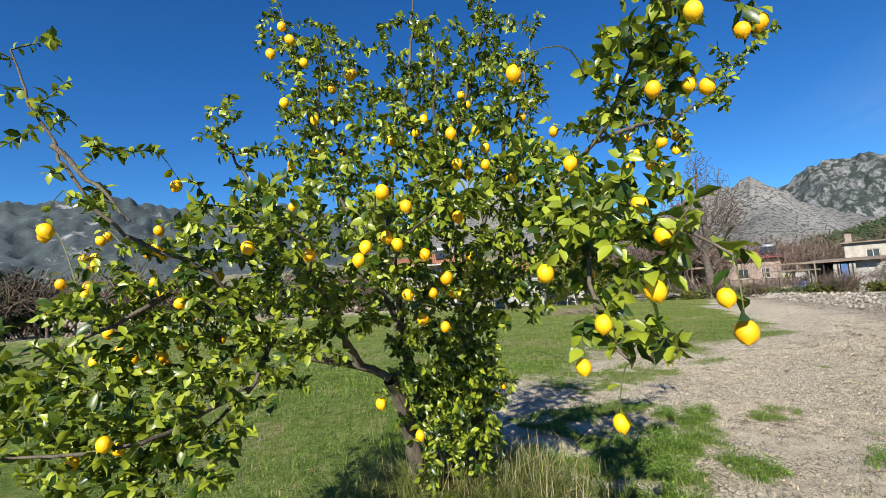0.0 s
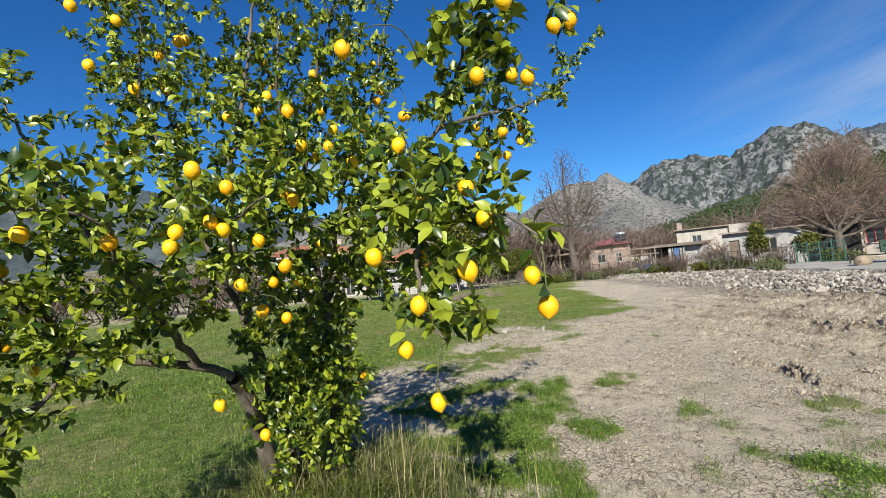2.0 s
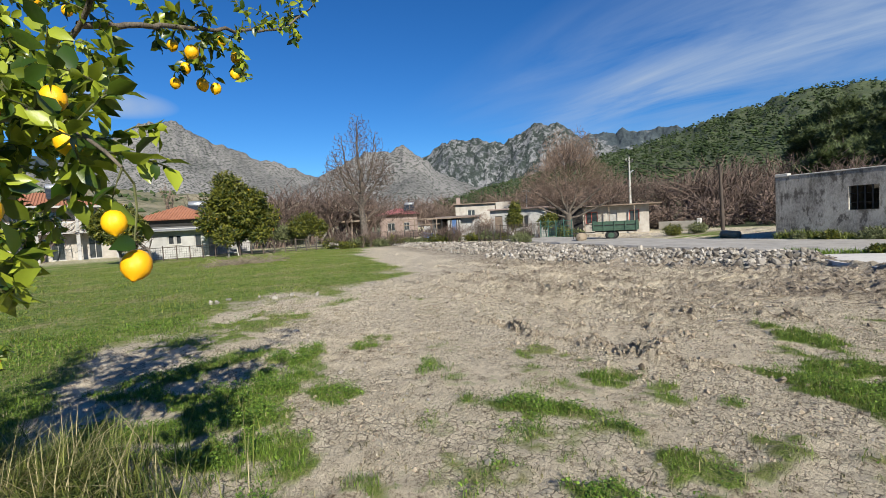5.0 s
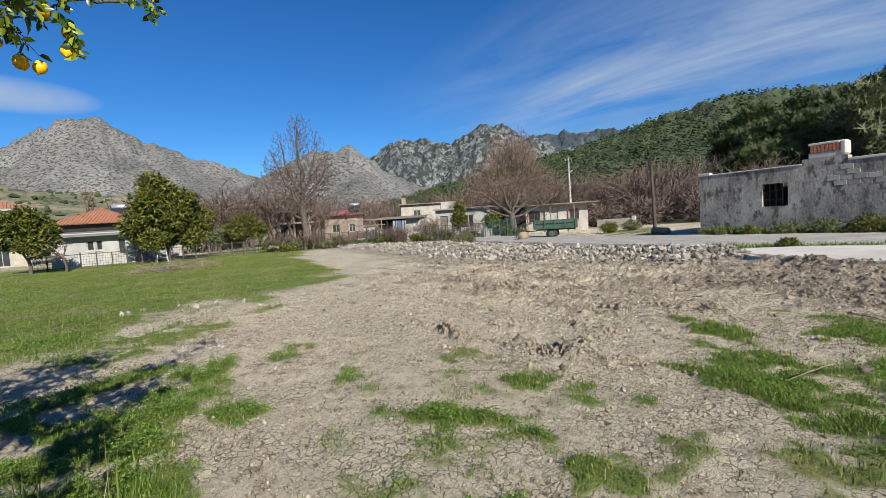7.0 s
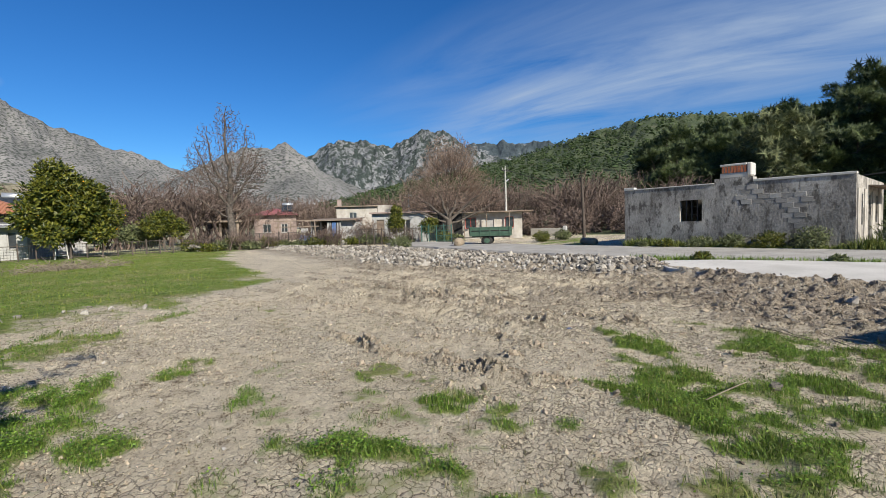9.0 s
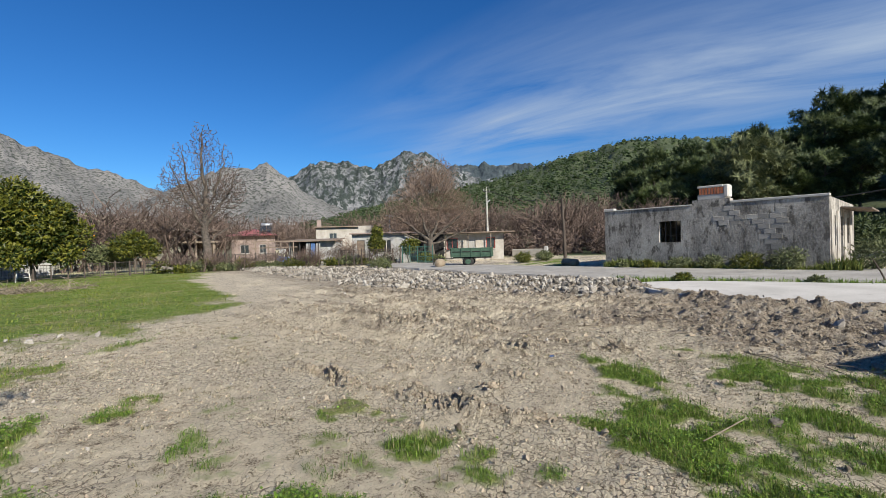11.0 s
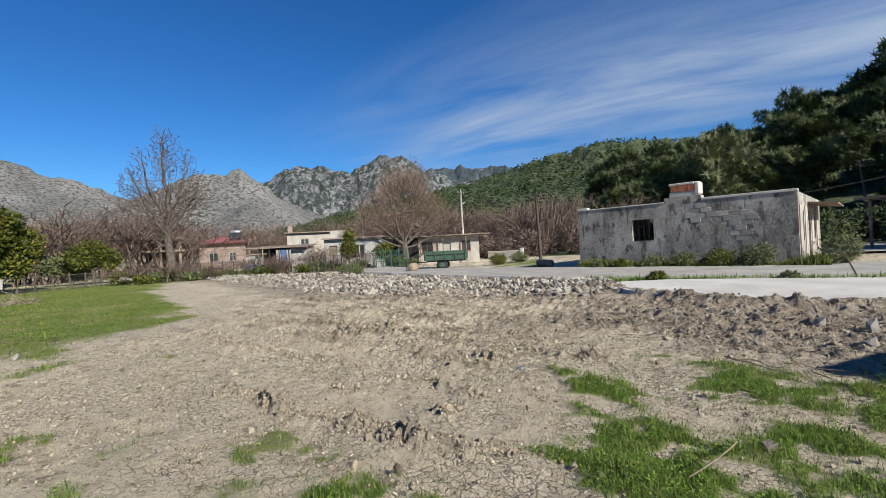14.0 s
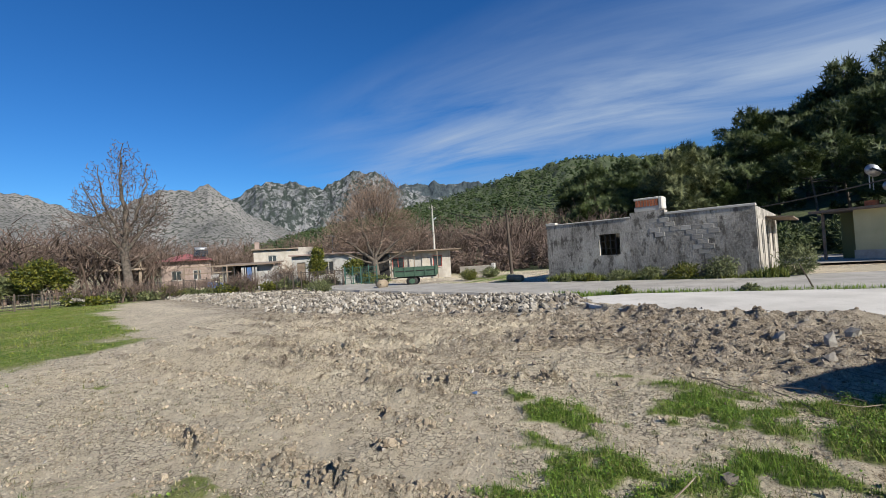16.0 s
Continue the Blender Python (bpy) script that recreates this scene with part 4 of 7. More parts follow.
for row_, (d0, share, step_) in enumerate(((92, 1.0, 1.9), (76, 0.84, 2.2), (62, 0.62, 2.4))):
    for n_, az_ in enumerate(np.arange(77 + row_ * 0.8, 117, step_)):
        d_ = d0 + pr.uniform(-4, 4)
        kind_ = 2 if 87.5 < az_ < 93 and row_ == 2 else (3, 0, 3, 1)[(n_ + row_) % 4] if az_ > 93 else (3, 0, 3, 3)[n_ % 4]
        rise = share if kind_ != 2 else 0.95
        foot = slope_z(az_, d_)
        tall = d_ * math.tan(radians(tree_line(az_) * rise * pr.uniform(0.86, 1.0))) + 1.5 - foot
        if tall < 3:
            continue
        sc = tall / PINE_H[kind_]
        wide = sc * pr.uniform(0.75, 0.95) if sc > 1.3 else sc
        m_ = Matrix.Translation((*away(az_, d_), foot - 0.3)) @ Matrix.Rotation(n_ * 2.1 + row_, 4, "Z") @ Matrix.Diagonal((wide, wide, sc, 1))
        c_ = copy_thing(PINES[kind_], m_)
        c_.matrix_basis = m_
for p_, (az_, d_, foot) in zip(PINES, ((103, 82, 7.0), (106.2, 78, 8.5), (86.5, 60, 0.3), (90.5, 80, 3.0))):
    p_.matrix_basis = Matrix.Translation((*away(az_, d_), foot))
# the slope on which the pines stand
mountain("hill_foot", "shaded wooded slope behind the ruin", FOOT_AZ, FOOT_EL, 95, 48, M_HILLSOIL, 0.1, 0, 91, base=-0.2)


# bare thicket behind the houses
def shrub_mesh(seed, height):
    r = np.random.default_rng(seed)
    out = []
    for _ in range(4):
        out += [(v + np.array([r.normal() * 0.4, r.normal() * 0.4, 0]), f) for lv, v, f in bare_branches(r, height, 0.55, 3, (4, 3, 3), 0.05, 0.7, (r.normal() * 0.25, r.normal() * 0.25), 0.42, 0.68, 0.018, 3)]
    return gather([p for p in out])


SHRUBS = [shrub_mesh(s, 5.0) for s in (1, 2, 3)]
pieces = []
belt = []
for _ in range(145):
    az_ = rng.uniform(8, 84)
    d_ = np.interp(az_, [8, 20, 32, 45, 60, 84], [48, 52, 60, 62, 56, 52]) + rng.uniform(-2, 20)
    belt.append((*away(az_, d_), rng.uniform(0.7, 1.4) * np.interp(az_, [8, 20, 26, 40, 58, 70, 84], [1.1, 1.35, 1.45, 1.15, 1.5, 1.5, 1.3])))
for k in range(3):
    b_ = np.array(belt[k::3])
    pieces.append(scatter(*SHRUBS[k], spins(len(b_), np.stack([b_[:, 2] * 1.3, b_[:, 2] * 1.3, b_[:, 2]], 1)), np.stack([b_[:, 0], b_[:, 1], b_[:, 0] * 0 - 0.1], 1)))
tagged(put("bare_thicket", mesh_np("bare_thicket", *gather(pieces), M_SCRUB)), "leafless brown thicket behind the houses", "thicket", kind="stuff")
# far side of the lawn: dark hedge and trees in the left distance
pieces = []
b_ = np.array([(*away(a_, d_, (0, 0)), s_) for a_, d_, s_ in zip(rng.uniform(-60, 4, 60), rng.uniform(44, 62, 60), rng.uniform(0.8, 1.6, 60))])
pieces = [scatter(*SHRUBS[k], spins(len(b_[k::3]), np.stack([b_[k::3, 2] * 1.4, b_[k::3, 2] * 1.4, b_[k::3, 2] * 0.9], 1)), np.stack([b_[k::3, 0], b_[k::3, 1], b_[k::3, 0] * 0 - 0.1], 1)) for k in range(3)]
tagged(put("hedgerow", mesh_np("hedgerow", *gather(pieces), M_SCRUB)), "dark leafless hedgerow along the far lawn", "hedge", kind="stuff")
blobs_ = [(*away(a_, d_, (0, 0)), h_ * 0.5, rng.uniform(1.5, 3), rng.uniform(1.5, 3), h_ * 0.55) for a_, d_, h_ in zip(rng.uniform(-62, 2, 40), rng.uniform(48, 70, 40), rng.uniform(1.5, 5.5, 40))]
hedge_ = leaf_crown("evergreen_hedge", blobs_, 9000, 0.55, M_PINE, None, np.random.default_rng(12))
tagged(hedge_, "dark evergreen trees and hedge along the far lawn", "hedge", kind="stuff")

# tangled undergrowth at the foot of the slope
for name_, label_, lo_, hi_, near_, far_, mt_, seed_ in (("undergrowth", "brown tangled undergrowth between the houses and the slope", 57, 87, 47, 56, M_SCRUB, 17), ("evergreen_undergrowth", "dark evergreen undergrowth below the pines", 96, 113, 43, 52, M_PINE, 18)):
    r_ = np.random.default_rng(seed_)
    blobs_ = [(*away(a_, d_), h_ * 0.45, r_.uniform(1.0, 2.2), r_.uniform(1.0, 2.2), h_ * 0.6) for a_, d_, h_ in zip(r_.uniform(lo_, hi_, 34), r_.uniform(near_, far_, 34), r_.uniform(1.4, 3.4, 34))]
    tagged(leaf_crown(name_, blobs_, 11000, 0.4, mt_, None, r_, base=(QUAD_V * (0.3, 1, 1), QUAD_F)), label_, "undergrowth", kind="stuff")

# single trees
def twiggy_tree(label, loc, seed, trunk, limbs, volumes, twig_r=0.011, material=M_BROWNTWIG, shoots=()):
    """A leafless tree: trunk and limbs as lines, and twigs that reach into uneven volumes (x, y, z, rx, ry, rz, how many)."""
    r = np.random.default_rng(seed)
    t = thing("bare_tree", label, "tree", loc)
    v, f = tube(trunk[0], trunk[1], 9)
    put("trunk", mesh_np("trunk", v, f, M_GREYTREE, True), t)
    nodes_ = [np.array(trunk[0][-1:])]
    for pts, r0 in limbs:
        p = np.array(pts, float)
        s = np.linspace(0, len(p) - 1, 9)
        q = np.stack([np.interp(s, range(len(p)), p[:, c]) for c in range(3)], 1)
        q[1:-1] += r.normal(size=(7, 3)) * 0.09
        put("limb", mesh_np("limb", *tube(q, np.linspace(r0, 0.02, 9), 6), M_GREYTREE, True), t)
        nodes_.append(q[2:])
    nodes_ = np.concatenate(nodes_)
    tips = []
    for x, y, z, a, b, c, n in volumes:
        d = r.normal(size=(n, 3))
        d = d / np.linalg.norm(d, axis=1)[:, None] * r.uniform(0, 1, (n, 1)) ** 0.42
        d *= (0.85 + 0.35 * fbm(d[:, 0] * 2.5 + x, d[:, 1] * 2.5 + d[:, 2] * 2.5, 3, seed))[:, None]
        tips.append(np.array([x, y, z]) + d * (a, b, c))
    tips = np.concatenate(tips)
    centre = nodes_[0]
    tips = tips[np.argsort(np.linalg.norm(tips - centre, axis=1))]
    pieces = []
    for tip in tips:
        away_ = nodes_ - tip
        cost = np.linalg.norm(away_, axis=1) + 0.5 * np.maximum(away_[:, 2], 0)
        root = nodes_[np.argmin(cost)]
        length = np.linalg.norm(tip - root)
        k = 4
        s = np.linspace(0, 1, k)[:, None]
        q = root + (tip - root) * s + (r.normal(size=3) * 0.1 * length + np.array([0, 0, -0.1 * length])) * np.sin(s * np.pi)
        pieces.append(tube(q, np.linspace(twig_r * (0.8 + min(length, 2.0)), twig_r * 0.45, k), 3))
        nodes_ = np.vstack([nodes_, q[1:]])
    # long straight young shoots that fan out to the crown's rim
    for (x, y, z), (a, b, c), n, reach in shoots:
        d = r.normal(size=(n, 3)) + (0, 0, 0.55)
        d /= np.linalg.norm(d, axis=1)[:, None]
        d[:, 2] = np.maximum(d[:, 2], -0.25)
        rim = np.array([x, y, z]) + d * (a, b, c) * (r.uniform(0.6, 1.0, n) * (0.85 + 0.3 * fbm(d[:, 0] * 3, d[:, 1] * 3 + d[:, 2] * 3, 3, seed + 4)))[:, None]
        for tip, way in zip(rim, d):
            root = tip - (way * 0.7 + (0, 0, 0.45)) * reach * r.uniform(0.5, 1.1)
            pieces.append(tube([root, (root + tip) / 2 + r.normal(size=3) * 0.05, tip], [twig_r * 0.75, twig_r * 0.6, twig_r * 0.35], 3))
    tagged(put("twig_crown", mesh_np("twig_crown", *gather(pieces), material), t, "fine bare brown twigs"), kind="stuff")
    return t


twiggy_tree("tall leafless grey-brown tree beside the fence", (20.6, 35.8, 0.0), 21, ([(0, 0, -0.1), (0.05, 0, 1.6), (-0.1, 0.1, 3.4), (0.1, 0, 5.2)], [0.36, 0.3, 0.25, 0.19]),
            [([(0.1, 0, 5.2), (-0.1, 0.2, 8.0), (0.1, 0, 11.3)], 0.19), ([(0, 0, 3.0), (-1.4, 0.3, 5.5), (-2.6, 0, 8.2)], 0.14), ([(0, 0, 3.4), (1.3, -0.6, 5.8), (2.3, -1.2, 8.4)], 0.14), ([(0, 0, 4.4), (-1.0, 0.8, 7.0), (-1.3, 0.5, 9.6)], 0.13), ([(0, 0, 4.6), (0.9, -0.8, 7.0), (1.1, -1.0, 9.7)], 0.13), ([(0, 0, 2.4), (-1.6, 0.9, 3.6), (-3.4, 1.8, 5.4)], 0.07), ([(0, 0, 2.2), (1.4, -0.8, 3.4), (2.9, -1.6, 4.8)], 0.07)],
            [(0, 0, 5.0, 2.5, 2.5, 2.8, 1000), (-1.8, 0.8, 6.5, 1.6, 1.6, 2.2, 850), (1.6, -0.8, 6.4, 1.5, 1.5, 2.2, 850), (0.0, 0, 9.4, 1.2, 1.2, 2.6, 620), (-1.5, 0.4, 8.6, 0.9, 0.9, 1.6, 120), (1.2, -0.8, 8.8, 0.8, 0.8, 1.5, 120), (-3, 1.5, 5.6, 1.0, 1.0, 0.9, 80)], 0.024, M_DARKTWIG, [((0, 0, 5.2), (3.6, 3.6, 4.6), 260, 0.9)])
twiggy_tree("broad leafless tree with a dense haze of reddish twigs", (33.0, 23.2, 0.0), 5, ([(0, 0, -0.1), (0.05, 0, 0.8), (0.0, 0.1, 1.9)], [0.34, 0.3, 0.26]),
            [([(0, 0, 1.7), (-1.4, 1.9, 3.6), (-2.4, 3.4, 5.6)], 0.15), ([(0, 0, 1.8), (-0.5, 0.7, 4.2), (-0.9, 1.2, 7.6)], 0.15), ([(0, 0, 1.8), (0.5, -0.7, 4.2), (0.9, -1.3, 7.8)], 0.15), ([(0, 0, 1.7), (1.3, -1.9, 3.6), (2.2, -3.4, 5.8)], 0.14), ([(0, 0, 1.6), (0.6, 0.6, 3.6), (0.9, 1.1, 6.5)], 0.1), ([(0, 0, 1.5), (1.6, -2.6, 2.7), (2.4, -4.2, 3.8)], 0.1), ([(0, 0, 1.5), (-1.8, 2.5, 2.7), (-2.6, 4.0, 3.6)], 0.1)],
            [(0, 0, 5.0, 2.8, 2.8, 2.7, 2000), (-1.5, 2.2, 4.2, 1.7, 1.9, 2.3, 1500), (1.5, -2.2, 4.3, 1.7, 1.9, 2.3, 1500), (-0.4, 0.5, 7.3, 1.5, 1.7, 1.9, 1000), (0.6, -0.9, 7.3, 1.5, 1.7, 1.9, 1000), (2.2, -3.6, 3.4, 1.0, 1.1, 1.1, 160), (-2.4, 3.6, 3.3, 1.0, 1.1, 1.1, 160)], 0.02, shoots=[((0, 0, 5.0), (3.5, 4.3, 3.9), 1700, 0.75)])
bare_tree("bare_tree", "leafless pale-branched tree on the slope", (*away(79.5, 46), 0.0), np.random.default_rng(8), height=8.2, spread=0.9, levels=4, forks=(6, 5, 4, 3), trunk_r=0.2, upright=0.45, first=0.36, shrink=0.68, min_r=0.015)
bare_tree("bare_tree", "small leafless tree in front of the porch", (*away(43.5, 39), 0.0), np.random.default_rng(9), height=4.2, spread=0.8, levels=4, forks=(6, 5, 4, 3), trunk_r=0.1, upright=0.6, first=0.34, shrink=0.68, min_r=0.010)
bare_tree("bare_tree", "thin pale leafless tree behind the tiled roofs", (*away(7.3, 60), 0.0), np.random.default_rng(10), height=9, spread=0.35, levels=4, forks=(8, 5, 4, 2), trunk_r=0.14, upright=1.0, first=0.5, shrink=0.5, min_r=0.014)


def leafy_tree(label, loc, blobs, count, size, trunk_h, trunk_r, seed, material=M_ORANGELEAF, fruit=0):
    r = np.random.default_rng(seed)
    t = thing("leafy_tree", label, "tree", loc)
    stems = [tube([(0, 0, -0.1), (0.05, 0.02, trunk_h * 0.5), (0.0, 0.1, trunk_h)], [trunk_r, trunk_r * 0.8, trunk_r * 0.7], 7)]
    for b in blobs:
        stems.append(tube([(0, 0.1, trunk_h * 0.9), (b[0] * 0.5, b[1] * 0.5, (trunk_h + b[2]) / 2 - 0.1), (b[0], b[1], b[2])], [trunk_r * 0.6, trunk_r * 0.4, 0.02], 5))
    put("trunk", mesh_np("trunk", *gather(stems), M_GREYTREE, True), t)
    leaf_crown("crown", blobs, count, size, material, t, r)
    if fruit:
        p, _ = leafy_shell(blobs, fruit, 1, r, 0.95)
        v, f = scatter(*LUMPS[0], turns(fruit, np.full(fruit, 0.06)), p)
        tagged(put("fruit", mesh_np("fruit", v, f, M_LEMON), t, "small yellow fruit"), kind="stuff")
    return t


leafy_tree("dense dark green orange tree with yellowing leaves", (*away(14.2, 37.5, (1.05, 0)), 0), [(0.1, 0.2, 2.5, 2.5, 2.2, 2.0), (-0.2, 0.2, 4.0, 2.0, 1.8, 1.6), (-0.5, 0.1, 5.3, 1.2, 1.2, 1.0), (1.9, -0.2, 2.9, 1.2, 1.2, 1.3), (-1.8, -0.1, 2.6, 1.1, 1.2, 1.2), (1.2, -0.6, 4.1, 1.1, 1.1, 1.0), (0.3, -1.4, 3.0, 1.2, 0.9, 1.1), (-1.2, -1.2, 1.5, 1.0, 0.9, 0.8), (1.3, -1.2, 1.5, 1.1, 0.9, 0.8), (-1.0, -0.9, 4.1, 0.9, 0.8, 0.9)], 22000, 0.2, 1.1, 0.16, 31, fruit=60)
leafy_tree("small dark green tree with a pale trunk", (*away(22.0, 43, (1.05, 0)), 0), [(0, 0, 2.2, 1.6, 1.3, 1.1), (0.9, 0, 1.7, 1.1, 1.0, 0.9), (-0.8, 0, 1.9, 1.1, 1.0, 0.9)], 5000, 0.17, 1.0, 0.08, 32)
leafy_tree("bushy orange tree in front of the two-storey house", (*away(3.0, 36, (1.05, 0)), 0), [(0, 0, 2.2, 1.6, 1.5, 1.3), (-0.8, 0, 2.6, 1.0, 1.0, 1.0), (0.7, 0, 2.4, 1.0, 1.0, 1.1), (0.0, -0.3, 3.2, 0.9, 0.9, 0.8), (0.3, -1.0, 1.7, 1.0, 0.8, 0.8)], 13000, 0.18, 0.8, 0.12, 33, fruit=12)
bare_tree("bare_tree", "small pale pruned tree before the cottage", (*away(5.6, 34.5, (1.05, 0)), 0.0), np.random.default_rng(14), height=3.6, spread=0.9, levels=3, forks=(6, 4, 3), trunk_r=0.09, upright=0.5, first=0.3, shrink=0.8, min_r=0.012)
bare_tree("bare_tree", "tall pale leafless poplar behind the tiled roofs", (*away(1.0, 75, (1.05, 0)), 0.0), np.random.default_rng(15), height=13, spread=0.3, levels=4, forks=(10, 5, 4, 2), trunk_r=0.16, upright=1.1, first=0.6, shrink=0.45, min_r=0.016)
leafy_tree("upright dark green tree by the white house", (*away(46.6, 36.5), 0), [(0, 0, 1.6, 0.75, 0.7, 0.9), (0.1, 0, 2.4, 0.5, 0.5, 0.8)], 2600, 0.16, 0.7, 0.07, 34)
leafy_tree("green shrub against the house wall", (*away(50.5, 36), 0), [(0, 0, 1.3, 0.7, 0.6, 0.7), (0.7, 0, 1.5, 0.6, 0.6, 0.5)], 1500, 0.15, 0.6, 0.05, 35)
leafy_tree("bushy green tree behind the fence", (*away(19.3, 44, (1.05, 0)), 0), [(0, 0, 1.3, 1.3, 1.0, 0.9), (1.4, 0.4, 1.0, 1.0, 0.9, 0.7)], 2600, 0.17, 0.5, 0.06, 36, M_OLIVE)


# ---- buildings ----
def placed(name, label, category, left, right, z=0.0, group=""):
    """A thing whose x axis runs from its front left foot to its front right foot, with y going back."""
    return thing(name, label, category, (left[0], left[1], z), math.atan2(right[1] - left[1], right[0] - left[0]), group), math.dist(left, right)


def window(parent, x0, x1, z0, z1, y=0.0, material=M_REDPAINT, bars=1, label=""):
    w = part("window", boxed(x0 + 0.05, x1 - 0.05, y + 0.10, y + 0.115, z0 + 0.05, z1 - 0.05), M_GLASS, parent)
    bm = bmesh.new()
    for a in ((x0, x0 + 0.06, z0, z1), (x1 - 0.06, x1, z0, z1), (x0 + 0.06, x1 - 0.06, z0, z0 + 0.06), (x0 + 0.06, x1 - 0.06, z1 - 0.06, z1)):
        box(bm, a[0], a[1], y + 0.05, y + 0.13, a[2], a[3])
    for k in range(bars):
        c = x0 + (x1 - x0) * (k + 1) / (bars + 1)
        box(bm, c - 0.025, c + 0.025, y + 0.06, y + 0.12, z0 + 0.06, z1 - 0.06)
    part("window_frame", bm, material, w, label)
    part("window_sill", boxed(x0 - 0.06, x1 + 0.06, y - 0.06, y + 0.12, z0 - 0.06, z0 - 0.002), M_POLE, w)
    return w


def door(parent, x0, x1, z1, y=0.0, material=M_EAVE):
    d = part("door", boxed(x0, x1, y + 0.1, y + 0.15, 0.0, z1, bevel=0.01), material, parent)
    part("handle", boxed(x1 - 0.14, x1 - 0.1, y + 0.06, y + 0.1, 0.98, 1.08), M_STEEL, d)
    return d


def shell(parent, length, depth, height, material, holes=(), side_holes=(), thick=0.2):
    part("front_wall", walled(bmesh.new(), 0, length, 0, height, 0, thick, holes), material, parent)
    part("back_wall", boxed(0, length, depth - thick, depth, 0, height), material, parent)
    for x, name in ((0, "side_wall"), (length - thick, "side_wall")):
        bm = bmesh.new()
        hs = side_holes if x else ()
        walled(bm, thick, depth - thick, 0, height, 0, thick, hs)
        bmesh.ops.transform(bm, matrix=Matrix(((0, 1, 0, x), (1, 0, 0, 0), (0, 0, 1, 0), (0, 0, 0, 1))), verts=bm.verts)
        bmesh.ops.recalc_face_normals(bm, faces=bm.faces)
        part(name, bm, material, parent)


# the roofless concrete ruin by the road
RUIN_Z = 0.05
ruin, RL = placed("ruined_house", "derelict grey concrete house with a stained wall and one window", "house", (25.6, 6.75), (23.9, -1.85), RUIN_Z)
shell(ruin, RL, 9.5, 2.8, M_RUIN, [(2.65, 3.6, 1.2, 2.17)], [(1.2, 1.9, 0.9, 2.1), (3.6, 4.5, 0.02, 2.1), (6.2, 7.0, 0.9, 2.1)], 0.22)
part("parapet", boxed(4.1, 5.55, 0.0, 0.5, 2.802, 3.02), M_RUIN, ruin)
bm = bmesh.new()
for a, b, h in ((-0.02, 0.5, 0.14), (0.5, 4.1, 0.05), (5.55, RL + 0.02, 0.10)):
    box(bm, a, b, -0.03, 0.27, 2.802, 2.802 + h, bevel=0.015)
part("coping", bm, M_SLAB, ruin, "pale broken coping stones")
part("roof", boxed(0.222, RL - 0.222, 0.272, 9.2, 2.55, 2.68), M_RUIN, ruin)
part("floor", boxed(0.222, RL - 0.222, 0.222, 9.2, 0.0, 0.06), M_RUIN, ruin)
chim = part("chimney", boxed(4.3, 5.4, 0.05, 0.62, 3.022, 3.24, bevel=0.02), M_SLAB, ruin, "white plastered chimney stub with red bricks")
bm = bmesh.new()
for k in range(8):
    box(bm, 4.38 + k * 0.118, 4.46 + k * 0.118, 0.035, 0.5, 3.242, 3.52)
part("brick_row", bm, M_BRICK, chim, "upright red hollow bricks")
part("brick_backing", boxed(4.36, 5.28, 0.08, 0.5, 3.242, 3.518), M_SLAB, chim)
part("cap", boxed(4.3, 5.3, 0.03, 0.6, 3.522, 3.62, bevel=0.02), M_SLAB, chim)
part("cap_end", boxed(5.302, 5.5, 0.03, 0.62, 3.06, 3.62, bevel=0.05), M_SLAB, chim)
bm = bmesh.new()
for k in range(3):
    c = 2.65 + 0.95 * (k + 1) / 4
    box(bm, c - 0.02, c + 0.02, 0.13, 0.17, 1.2, 2.17)
for z in (1.5, 1.86):
    box(bm, 2.65, 3.6, 0.14, 0.16, z - 0.012, z + 0.012)
part("window_grille", bm, M_IRON, ruin, "dark iron window grille")
# sun-lit end: plaster piers and a lean-to awning
for k, y0 in enumerate((0.25, 2.1, 4.7, 7.2)):
    part("plaster_panel", boxed(RL + 0.001, RL + 0.035, y0, y0 + 0.85, 0.02, 2.3), M_PALE, ruin, "flaking cream plaster")
bm = boxed(RL + 0.02, RL + 1.0, 3.4, 8.6, 2.46, 2.52)
bmesh.ops.rotate(bm, cent=(RL, 0, 2.46), matrix=Matrix.Rotation(radians(6), 3, "Y"), verts=bm.verts)
part("awning", bm, M_EAVE, ruin, "sagging lean-to awning")
# blocks showing where the render has fallen from the street wall
block_mesh = bpy.data.meshes.new("block")
bm = boxed(-0.195, 0.195, -0.02, 0.02, -0.095, 0.095, bevel=0.008)
bm.to_mesh(block_mesh)
bm.free()
block_mesh.materials.append(M_BLOCK)
wall_ob = [o for o in ruin.children if o.name.startswith("front_wall")][0]
for row in range(13):
    for col in range(22):
        bx, bz = 0.25 + col * 0.405 + (0.2 if row % 2 else 0), 0.12 + row * 0.205
        if bx > RL - 0.25 or 2.4 < bx < 3.85 and 1.0 < bz < 2.4:
            continue
        bare = fbm(bx * 0.55 + 3.1, bz * 0.9, 3, 6) + (0.3 if bx > 5.1 else 0.0)
        if bare > 0.4:
            put("block", block_mesh, wall_ob, "", Matrix.Translation((bx, 0.012 + 0.005 * math.sin(bx * 9 + bz * 7), bz)))

